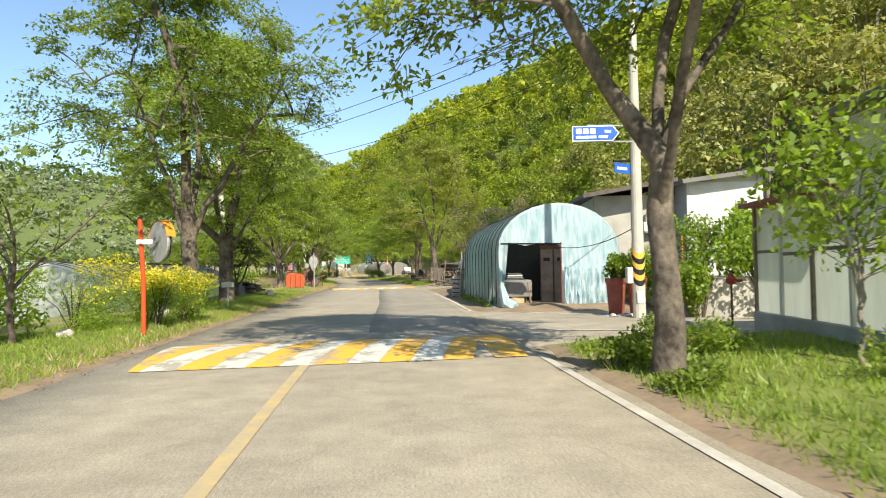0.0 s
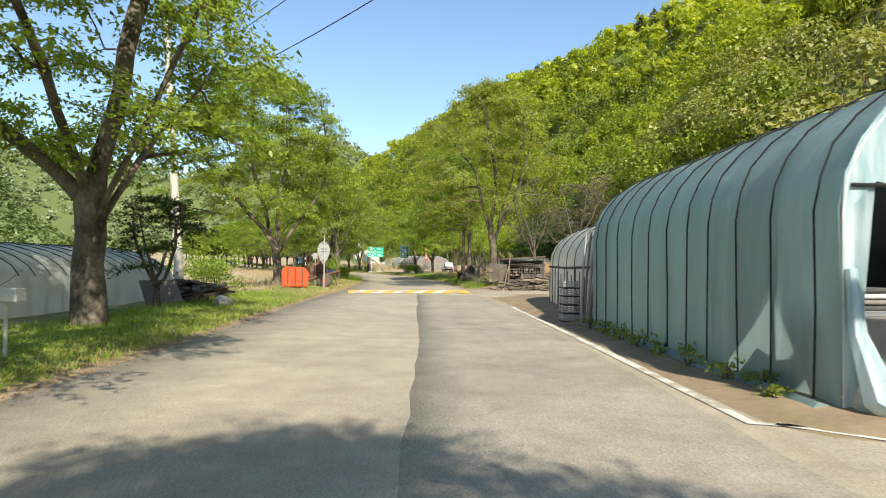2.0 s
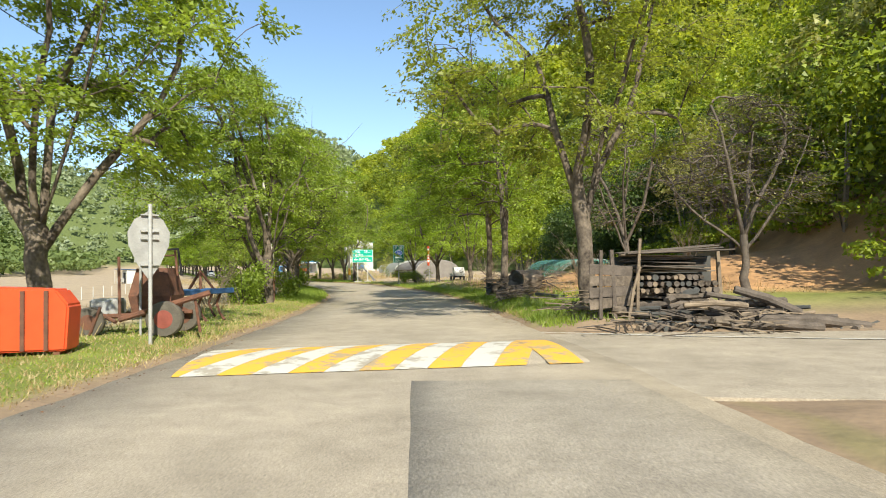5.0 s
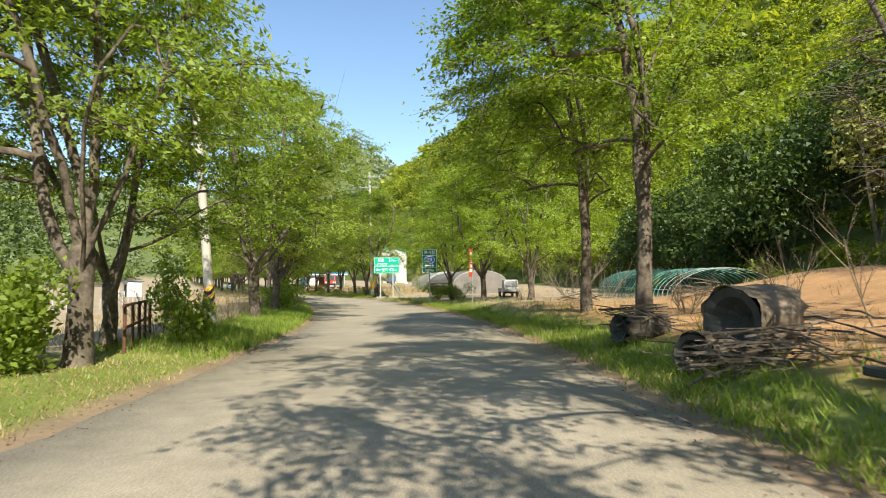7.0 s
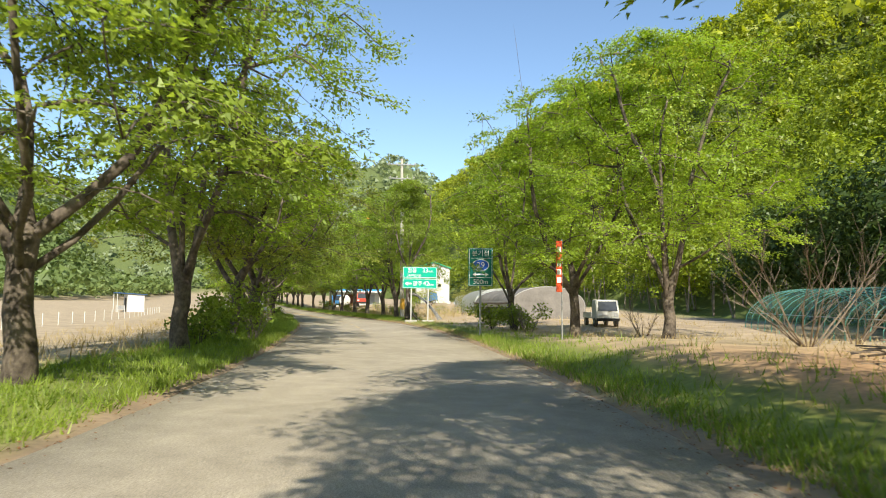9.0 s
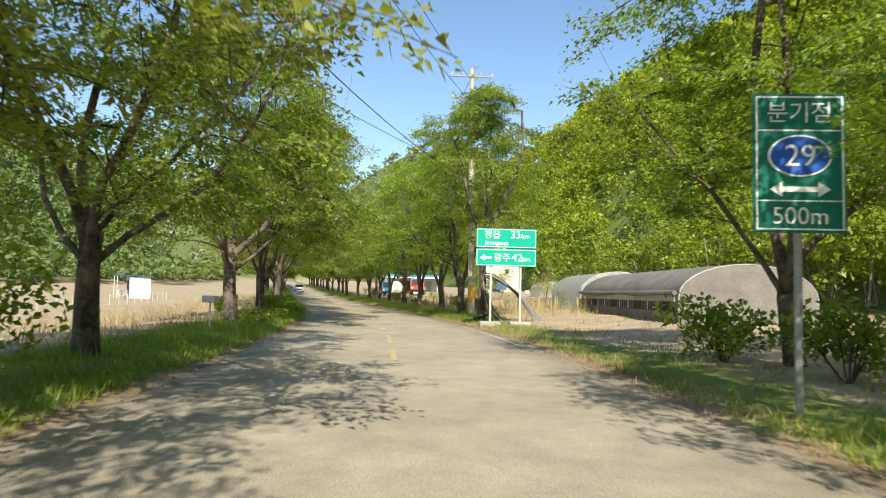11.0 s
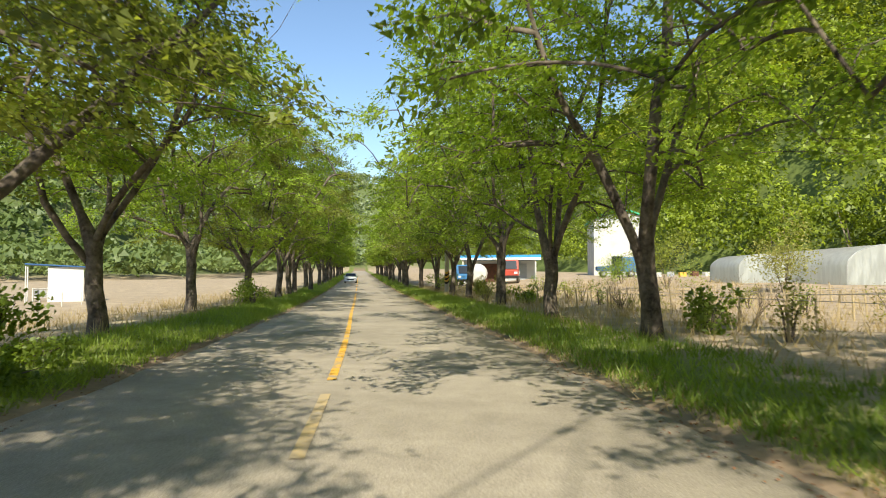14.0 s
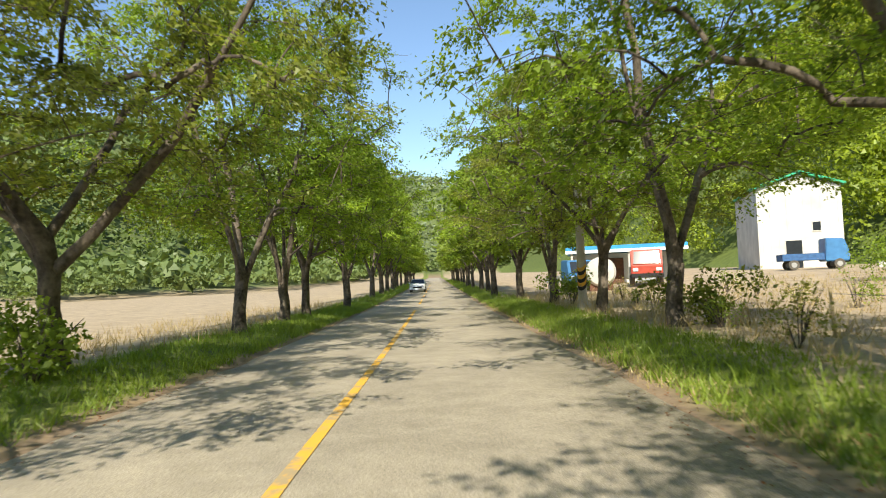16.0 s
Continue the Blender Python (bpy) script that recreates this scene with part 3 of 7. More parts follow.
def poly(name, pts, z, material, label="", category="", parent=None, kind="structure", thick=0.04):
    bm = bmesh.new()
    t = [bm.verts.new((x, y, z)) for x, y in pts]
    b = [bm.verts.new((x, y, z - thick)) for x, y in pts]
    bm.faces.new(t)
    for i in range(len(t)):
        j = (i + 1) % len(t)
        bm.faces.new((t[i], b[i], b[j], t[j]))
    ob = part(name, bm, material, parent)
    return ob if parent is not None else tagged(ob, label, category, kind=kind)


poly("side_road", [(right(11.5) - 0.3, 11.5), (4.5, 13.6), (9, 13.2), (16, 12.4), (26, 11.5), (26, 16.5), (16, 16.9), (9, 17.0), (5.9, 17.4), (5.6, 19.6), (4.0, 21.4), (1.7, 21.65), (right(23) - 0.3, 23.5)], -0.004, "asphalt", "worn asphalt side road joining the main road", "road")
poly("yard", [(right(51.5) - 0.3, 45), (2.5, 44.5), (9, 44), (14, 45), (14, 52), (8, 52.6), (3, 52.2), (right(52) - 0.2, 52)], -0.004, "asphalt", "worn asphalt side road joining the main road", "road")


def line_of(name, pts, width, material, label):
    """A painted line through points."""
    bm = bmesh.new()
    rows = []
    for i, p in enumerate(pts):
        a, b = Vector(pts[max(i - 1, 0)]), Vector(pts[min(i + 1, len(pts) - 1)])
        n = (b - a).normalized()
        n = Vector((-n.y, n.x)) * width / 2
        rows.append([bm.verts.new((p[0] + s * n.x, p[1] + s * n.y, 0.009 + float(rise(p[1])))) for s in (1, -1)])
    for r, s in zip(rows, rows[1:]):
        bm.faces.new((r[0], r[1], s[1], s[0]))
    ob = part(name, bm, material)
    return tagged(ob, label, "road marking", kind="structure")


def edge_pts(y0, y1, off, step=1.5):
    return [(off(y), y) for y in np.append(np.arange(y0, y1, step), y1)]


line_of("edge_line", [(2.0, 21.2)] + edge_pts(21.4, 37.3, lambda y: right(y) - 0.12), 0.13, "white_paint", "worn white edge line")
line_of("edge_line", [(-0.45, 37.3), (0.6, 37.9)], 0.13, "white_paint", "worn white edge line")
line_of("edge_line", edge_pts(-10, 10.5, lambda y: right(y) - 0.25), 0.12, "white_worn", "worn white edge line")
line_of("edge_line", [(right(51) - 0.2, 52.3), (0.5, 51.2), (3.5, 50.4), (8, 49.6)], 0.12, "white_paint", "worn white edge line")
line_of("edge_line", edge_pts(108, 117, lambda y: right(y) - 0.35), 0.10, "white_worn", "worn white edge line")
line_of("edge_line", [(1.75, 15.1), (2.6, 14.5), (4.5, 14.1), (9, 13.7), (16, 12.9)], 0.12, "white_paint", "worn white edge line of the side road")
line_of("edge_line", [(5.0, 17.3), (7, 16.75), (11, 16.4), (16, 16.1)], 0.12, "white_paint", "worn white edge line of the side road")
for a, b in (((1.05, 21.4), (1.75, 20.9)), ((2.2, 20.55), (2.95, 19.95)), ((3.3, 19.65), (4.0, 19.0)), ((4.25, 18.7), (4.8, 17.9))):
    line_of("dash", [a, b], 0.12, "white_paint", "short worn white dash across the side road")
mid = lambda y: left(y) + float(np.interp(y, [120, 145], [0.47, 0.425])) * (right(y) - left(y))
line_of("centre_line", edge_pts(-20, 10.6, lambda y: left(y) + 0.45 * (right(y) - left(y))), 0.14, "yellow_worn", "worn yellow centre line")
for a, b in ((103, 105.5), (107, 110.2), (112.4, 114), (117.2, 121.5), (123, 124.2), (125.4, 128)):
    line_of("centre_line", edge_pts(a, b, mid), 0.12, "yellow_worn", "faded yellow centre line")
for k in range(8):
    y0, y1 = (129, 172) if k == 0 else (166 + k * 13, 174.5 + k * 13)
    line_of("centre_line", edge_pts(y0, y1, mid), 0.125, "yellow_paint", "yellow centre line")


def speed_hump(cx, cy, tilt, half, depth, shift):
    """A low rounded hump over the whole road, with slanted yellow and white bars laid on it."""
    hump = thing("speed_hump", (cx, cy, 0), "low asphalt speed hump painted with slanted yellow and white bars", "speed hump", turn=tilt)
    prof = lambda b: 0.075 * max(0.0, math.cos(math.pi * b / depth)) ** 0.8
    n = 10
    bs = [-depth / 2 + depth * k / n for k in range(n + 1)]
    bm = bmesh.new()
    rows = [[bm.verts.new((a, b, prof(b) + (0.004 if 0 < i < n else -0.03))) for a in (-half, half)] for i, b in enumerate(bs)]
    for r, s in zip(rows, rows[1:]):
        bm.faces.new((r[0], r[1], s[1], s[0]))
    part("body", bm, "asphalt", hump)
    w = 0.48
    a0, k = 1.94 - 2 * w * 6, 0
    rng = random.Random(int(cy))
    while a0 < half:
        bm, bands = bmesh.new(), []
        for i, b in enumerate(bs):
            s = shift * (b / depth + 0.5)
            lo, hi = (min(max(v + s, -half), half) for v in (a0 + 0.01 * rng.random(), a0 + w))
            bands.append([bm.verts.new((v, b, prof(b) + 0.010)) for v in (lo, hi)])
        for r, s in zip(bands, bands[1:]):
            if max(r[1].co.x - r[0].co.x, s[1].co.x - s[0].co.x) > 0.02:
                bm.faces.new((r[0], r[1], s[1], s[0]))
        if len(bm.faces) and a0 < 1.9:
            bmesh.ops.delete(bm, geom=[v for v in bm.verts if not v.link_faces], context="VERTS")
            part("bar", bm, "yellow_paint" if k % 2 else "white_paint", hump)
        else:
            bm.free()
        a0 += w
        k += 1
    bm = bmesh.new()
    rows = [[bm.verts.new((2.28 + 0.24 * (0.5 + b / depth) + o, b, prof(b) + 0.014)) for o in (0.0, 0.52 + 0.06 * (0.5 + b / depth))] for b in bs]
    for r, s in zip(rows, rows[1:]):
        bm.faces.new((r[0], r[1], s[1], s[0]))
    part("bar", bm, "yellow_paint", hump)


speed_hump(-1.75, 11.5, 9.5, 3.0, 3.3, 0.85)
speed_hump(-5.1, 48.5, 11, 2.95, 3.2, 1.12)


# ---- trees ----
def branch_tree(seed, height_m, fork, limbs, spread, r0=0.2, lean=(0, 0), leaves=7000, leaf=0.092, bare=0.0, droop=0.1, twig_len=1.0, dirs=None, low=2.05):
    """Wood (verts, faces) and leaves (verts, faces) of a tree that forks low, with leaves in flat sprays round the twigs."""
    rng = random.Random(seed)
    bm = bmesh.new()
    top = Vector((lean[0] * fork, lean[1] * fork, fork))
    wob = random.Random(seed + 500)
    pts, radii = [Vector((0, 0, -0.35)), Vector((0, 0, 0.03))], [r0 * 1.6, r0 * 1.32]
    for k in range(1, 7):
        s = k / 6
        pts.append(Vector((lean[0] * fork * s + wob.uniform(-0.045, 0.045), lean[1] * fork * s + wob.uniform(-0.045, 0.045), fork * s)))
        radii.append(r0 * (1.08 - 0.1 * s + wob.uniform(-0.09, 0.1)))
    pts.append(top + Vector((0, 0, 0.18)))
    radii.append(r0 * 0.45)
    tube(bm, pts, radii, 11)
    twigs = []

    def grow(p, d, length, r, level, n):
        steps = 5 if level < 2 else 3
        q, path = Vector(p), [Vector(p)]
        d = Vector(d).normalized()
        for i in range(steps):
            wob = 0.22 if level < 2 else 0.3
            d = (d + Vector((rng.uniform(-wob, wob), rng.uniform(-wob, wob), rng.uniform(-wob, wob) + (0.06 if level == 1 else -droop * 1.5)))).normalized()
            if level > 1 and q.z < fork + 1.6 and d.z < 0.12:
                d = Vector((d.x, d.y, 0.12 + 0.1 * rng.random())).normalized()
            q = q + d * (length / steps)
            path.append(q.copy())
        radii = [r * (1 - 0.86 * i / steps) for i in range(steps + 1)]
        if level < 3:
            tube(bm, path, radii, 7 if level == 1 else 5, cap=False)
        else:
            tube(bm, [path[0], path[-1]], [radii[0], radii[-1]], 3, cap=False)
        if level == 3:
            twigs.append(path)
            return
        for k in range(n):
            t = ((0.14 if level == 1 else 0.25) + 0.8 * (k + rng.random()) / n) * steps
            t = min(t, steps - 0.01)
            i = min(int(t), steps - 1)
            at = path[i].lerp(path[i + 1], t - i)
            along = (path[i + 1] - path[i]).normalized()
            a = rng.uniform(0, 2 * math.pi)
            out = Vector((math.cos(a), math.sin(a), rng.uniform(-0.35, 0.35)))
            nd = (along * 0.75 + out * 0.85 + Vector((0, 0, 0.03))).normalized()
            grow(at, nd, length * rng.uniform(0.34, 0.52) * (1.15 - 0.4 * t / steps) if level == 1 else twig_len * rng.uniform(0.7, 1.35), radii[i] * (0.42 if level == 1 else 0.5), level + 1, 5)
        if level == 1:
            for k in range(3):
                out = Vector((rng.uniform(-1, 1), rng.uniform(-1, 1), rng.uniform(-0.4, 0.6)))
                grow(path[-1], (d * 0.8 + out * 0.8).normalized(), length * rng.uniform(0.14, 0.24), radii[-1] * 0.8, 2, 5)
        if level == 2:
            twigs.append(path[-3:])

    a0 = rng.uniform(0, 6.28)
    for k in range(len(dirs) if dirs else limbs):
        a = radians(dirs[k][0]) if dirs else a0 + 2 * math.pi * k / limbs + rng.uniform(-0.35, 0.35)
        tilt = dirs[k][1] if dirs else spread * rng.uniform(0.65, 1.2)
        d = Vector((math.cos(a) * math.sin(tilt), math.sin(a) * math.sin(tilt), math.cos(tilt)))
        start = top - Vector((0, 0, rng.uniform(0.0, 0.35) * fork * 0.4))
        grow(start, d, (height_m - fork) * rng.uniform(0.8, 1.08) / max(0.55, math.cos(tilt)) * 0.86, r0 * rng.uniform(0.55, 0.76), 1, 12)
    wood = bpy.data.meshes.new("trunk")
    bm.to_mesh(wood)
    bm.free()
    g = np.random.default_rng(seed)
    n = int(leaves * (1 - bare))
    which = g.integers(0, len(twigs), n)
    tw = np.array([[tuple(p[0]), tuple(p[len(p) // 2]), tuple(p[-1])] for p in twigs])
    t = g.random(n)[:, None]
    a, b, c = tw[which, 0], tw[which, 1], tw[which, 2]
    base = np.where(t < 0.5, a + (b - a) * 2 * t, b + (c - b) * (2 * t - 1))
    base = base + g.normal(size=(n, 3)) * [0.22, 0.22, 0.085]
    base = base[(base[:, 2] > low) | (height_m < 6)]
    return wood, leaf_cloud(g, base, leaf)


def leaf_cloud(g, base, size, flat=0.36):
    """Small folded leaves round base points."""
    n = len(base)
    nrm = g.normal(size=(n, 3)) * [0.65, 0.65, 0.42] + [0, 0, flat]
    nrm /= np.linalg.norm(nrm, axis=1)[:, None]
    a = g.normal(size=(n, 3))
    a -= nrm * (a * nrm).sum(1)[:, None]
    a /= np.linalg.norm(a, axis=1)[:, None]
    b = np.cross(nrm, a)
    s = size * g.uniform(0.6, 1.35, n)[:, None]
    v = np.stack([base - a * s * 0.5, base + b * s * 0.33 + nrm * s * 0.1, base + a * s * 0.6 - nrm * s * 0.1, base - b * s * 0.33 + nrm * s * 0.1], 1).reshape(-1, 3)
    return fast_mesh("leaves", v, np.arange(4 * n).reshape(-1, 4))


def spray_leaves(g, at, along, nrm, size):
    """Small pointed leaves: each at a point, along a twig, in its spray's plane."""
    n = len(at)
    nn = nrm + g.normal(size=(n, 3)) * 0.42
    nn /= np.linalg.norm(nn, axis=1)[:, None]
    a = along + g.normal(size=(n, 3)) * 0.75
    a -= nn * (a * nn).sum(1)[:, None]
    a /= np.linalg.norm(a, axis=1)[:, None]
    b = np.cross(nn, a)
    s = size * g.uniform(0.6, 1.3, n)[:, None]
    v = np.stack([at - a * s * 0.1 + b * s * 0.38, at + a * s * 1.0 - nn * s * 0.12, at - a * s * 0.1 - b * s * 0.38], 1).reshape(-1, 3)
    return fast_mesh("leaves", v, np.arange(3 * n).reshape(-1, 3), 3)


def crown_tree(seed, height_m, fork, wide, low, r0=0.2, limbs=4, spread=0.6, lean=(0, 0), dirs=None, leaves=46000, leaf=0.1, pads=280, shift=(0, 0), gaps=-0.55, spray=1.0):
    """A broad tree: trunk and limbs, then branches reaching to flat leafy sprays that fill an uneven dome."""
    g = np.random.default_rng(seed)
    pos, par = [], []

    def node(p, q):
        pos.append(np.asarray(p, float))
        par.append(q)
        return len(pos) - 1

    k = -1
    for z in (-0.35, 0.03, 0.25, 0.5, 0.75, 1.0):
        zz = z if z < 0.1 else z * fork
        k = node((lean[0] * zz + g.normal() * 0.03, lean[1] * zz + g.normal() * 0.03, zz), k)
    crotch = k
    a0 = g.uniform(0, 6.28)
    for i in range(len(dirs) if dirs else limbs):
        a = radians(dirs[i][0]) if dirs else a0 + 2 * math.pi * i / limbs + g.uniform(-0.35, 0.35)
        tilt = dirs[i][1] if dirs else spread * g.uniform(0.6, 1.25)
        d = np.array([math.cos(a) * math.sin(tilt), math.sin(a) * math.sin(tilt), math.cos(tilt)])
        k = crotch if i % 2 == 0 else crotch - 1
        p = pos[k]
        length = (height_m - fork) * g.uniform(0.74, 0.95) / max(0.6, math.cos(tilt))
        for j in range(9):
            d = d + g.normal(size=3) * 0.13 + [0, 0, 0.05]
            d /= np.linalg.norm(d)
            p = p + d * length / 9
            k = node(p, k)

    ph = g.uniform(0, 6.28, 6)
    spots = []
    while len(spots) < pads:
        h, a = g.random() ** 0.85, g.uniform(0, 6.28)
        w = 1.32 * (1 - h) ** 0.5 * (h + 0.2) ** 0.33
        w *= 1 + 0.16 * math.sin(2 * a + ph[0] + 3 * h) + 0.12 * math.sin(3 * a + ph[1] - 5 * h) + 0.08 * math.sin(7 * a + 9 * h + ph[2])
        r = wide / 2 * w * g.random() ** 0.38
        x, y, z = r * math.cos(a) + shift[0], r * math.sin(a) + shift[1], low + h * (height_m - low)
        if math.sin(1.1 * x + ph[3]) * math.cos(1.2 * y + ph[4]) + 0.7 * math.sin(2.1 * z + 0.8 * x + ph[5]) < gaps:
            continue
        spots.append((x, y, z))
    spots = np.array(spots)
    near = np.min(np.linalg.norm(spots[:, None] - np.array(pos)[None, 5:], axis=2), axis=1)
    tips = []
    for p in spots[np.argsort(near)]:
        q = np.array(pos)
        dist = np.linalg.norm(q - p, axis=1) * np.where(q[:, 2] > p[2] + 0.25, 1.7, 1.0) + np.where(np.arange(len(q)) < crotch - 1, 50.0, 0.0)
        k = int(np.argmin(dist))
        a, b = pos[k], p
        span = np.linalg.norm(b - a)
        up = a + (b - a) * 0.45 + np.array([0, 0, 0.16 * span]) + g.normal(size=3) * 0.09 * span
        steps = 2 if span < 0.8 else 4
        for j in range(1, steps + 1):
            t = j / steps
            k = node((1 - t) ** 2 * a + 2 * t * (1 - t) * up + t * t * b, k)
        tips.append(k)
    n = len(pos)
    load = np.zeros(n)
    load[tips] = 1
    for k in range(n - 1, 0, -1):
        load[par[k]] += load[k]
    load = np.maximum(load, 0.6)
    e = math.log(load[0]) / math.log(0.98 * r0 / 0.009)
    rad = 0.009 * load ** (1 / e)
    rad[:6] = r0 * np.array([1.6, 1.32, 1.1, 1.0, 0.97, 1.0]) * g.uniform(0.95, 1.05, 6)
    kids = [[] for _ in range(n)]
    for k in range(1, n):
        kids[par[k]].append(k)
    bm = bmesh.new()
    heads = [(0, None)]
    while heads:
        k, frm = heads.pop()
        pts, rr = ([pos[frm]], [min(rad[frm], rad[k] * 1.25)]) if frm is not None else ([], [])
        while True:
            pts.append(pos[k])
            rr.append(rad[k])
            if not kids[k]:
                break
            kk = sorted(kids[k], key=lambda c: -rad[c])
            heads += [(c, k) for c in kk[1:]]
            k = kk[0]
        rr[-1] *= 0.4
        tube(bm, pts, rr, 11 if rr[0] > 0.14 else 7 if rr[0] > 0.05 else 4, cap=False)
    at, along, nrm = [], [], []
    per = max(1, leaves // (pads * 7))
    mid = np.array([shift[0] * 0.5, shift[1] * 0.5])
    for k in tips:
        c = pos[k]
        out = np.array([*(c[:2] - mid), 0.0]) + g.normal(size=3) * [0.9, 0.9, 0]
        out /= np.linalg.norm(out) + 1e-6
        nn = np.array([0, 0, 1.0]) + out * g.uniform(0.0, 0.45) + g.normal(size=3) * 0.16
        nn /= np.linalg.norm(nn)
        out = out - nn * (out @ nn)
        out /= np.linalg.norm(out)
        side = np.cross(nn, out)
        size = spray * g.uniform(0.75, 1.3)
        for j in range(7):
            f = (j - 3) * 0.42 + g.normal() * 0.12
            d = out * math.cos(f) + side * math.sin(f) + nn * g.normal() * 0.1
            length = size * (0.95 - 0.09 * abs(j - 3)) * g.uniform(0.75, 1.15)
            st = c - out * 0.3 * size + side * 0.05 * (j - 3)
            if j % 2:
                tube(bm, [st, st + d * length], [0.008, 0.004], 3, cap=False)
            t = g.random((per, 1)) ** 0.75 * length * 1.12
            at.append(st + d * t + g.normal(size=(per, 3)) * 0.07 * size)
            along.append(np.repeat(d[None], per, 0))
            nrm.append(np.repeat(nn[None], per, 0))
    wood = bpy.data.meshes.new("trunk")
    bm.to_mesh(wood)
    bm.free()
    return wood, spray_leaves(g, np.concatenate(at), np.concatenate(along), np.concatenate(nrm), leaf)


def make_tree(seed, label, leafm="leaf", bark="bark", category="tree", **k):
    wood, lv = crown_tree(seed, **k) if "wide" in k else branch_tree(seed, **k)
    wood.materials.append(M[bark])
    wood.shade_smooth()
    lv.materials.append(M[leafm])
    t = new("tree")
    tagged(t, label, category)
    w = new("trunk", wood)
    w.parent = t
    c = new("crown", lv)
    c.parent = t
    return t


KINDS = [
    dict(height_m=9.6, fork=2.2, wide=12.0, low=2.6, limbs=4, spread=0.78, r0=0.21),
    dict(height_m=10.4, fork=1.5, wide=12.2, low=2.8, limbs=5, spread=0.45, r0=0.22),
    dict(height_m=8.8, fork=2.0, wide=11.2, low=2.5, limbs=4, spread=0.85, r0=0.19, lean=(0.12, 0.05)),
    dict(height_m=10.2, fork=1.3, wide=11.2, low=2.8, limbs=3, spread=0.38, r0=0.2),
    dict(height_m=9.0, fork=1.8, wide=9.6, low=2.9, limbs=5, spread=0.7, r0=0.2, lean=(-0.1, 0.05)),
    dict(height_m=9.2, fork=2.35, wide=7.8, low=3.8, r0=0.165, dirs=[(180, 0.8), (75, 0.2), (10, 0.4), (285, 0.45)], shift=(-1.0, 0.3)),
    dict(height_m=10.2, fork=2.3, wide=9.6, low=3.4, r0=0.21, lean=(-0.08, 0), dirs=[(175, 0.5), (20, 0.35), (280, 0.45), (90, 0.3)], shift=(-0.5, 0)),
    dict(height_m=9.6, fork=3.3, wide=6.4, low=3.6, limbs=4, spread=0.3, r0=0.17, leaves=24000, pads=130),
    dict(height_m=9.8, fork=1.8, wide=9.2, low=2.6, limbs=5, spread=0.6, r0=0.22, leaves=11000, leaf=0.24, pads=150),
    dict(height_m=9.6, fork=2.0, wide=8.4, low=2.5, limbs=4, spread=0.55, r0=0.2, leaves=11000, leaf=0.24, pads=150),
    dict(height_m=9.6, fork=2.7, wide=11.0, low=4.1, r0=0.27, dirs=[(175, 0.75), (60, 0.35), (340, 0.5), (250, 0.5)]),
    dict(height_m=10.6, fork=1.9, wide=12.6, low=3.2, r0=0.24, lean=(-0.06, 0), dirs=[(185, 0.8), (20, 0.75), (270, 0.5), (100, 0.3), (340, 0.45), (140, 0.6)], leaves=90000, leaf=0.105, pads=420, shift=(-1.2, 0.5)),
    dict(height_m=9.0, fork=2.0, wide=11.0, low=2.4, limbs=6, r0=0.22, spread=0.75, leaves=54000, pads=320),
    dict(height_m=8.6, fork=1.6, wide=10.4, low=2.9, limbs=6, r0=0.21, spread=0.6, leaves=50000, pads=330, shift=(-2.0, 0.3)),
    dict(height_m=9.8, fork=3.0, wide=8.2, low=3.3, limbs=4, r0=0.165, spread=0.36, shift=(-1.5, 0), leaves=36000),
    dict(height_m=9.6, fork=2.0, wide=9.8, low=2.7, r0=0.29, dirs=[(180, 0.8), (30, 0.6), (95, 0.3), (320, 0.7), (250, 0.5)], leaves=72000, pads=360, shift=(-0.8, 0)),
]
LOOKS = ["leaf_lush", "leaf_lush", "leaf_olive", "leaf_lush", "leaf_lush", "leaf", "leaf_olive", "leaf", "leaf_lush", "leaf", "leaf", "leaf", "leaf", "leaf", "leaf_lush", "leaf"]
protos = []
used = set()


def put_tree(kind, x, y, turn, size=1.0, label="roadside tree in fresh green spring leaf with a dark forked trunk", tall=1.0, group="trees along the road"):
    """A roadside tree of a kind; the first of each kind is the original, the rest share its meshes."""
    m = Matrix.Translation((x, y, gz(x, y) - 0.03)) @ pose(0, 0, 0, 0, 0, turn)
    if kind not in used:
        used.add(kind)
        t = protos[kind]
        t.matrix_basis = m
    else:
        t = copy_thing(protos[kind], m)
    t.scale = (size * 0.93, size * 0.93, size * tall * 1.1)
    return tagged(t, label, "tree", group)


for i, k in enumerate(KINDS):
    protos.append(make_tree(11 + i, "roadside tree", LOOKS[i], **k))

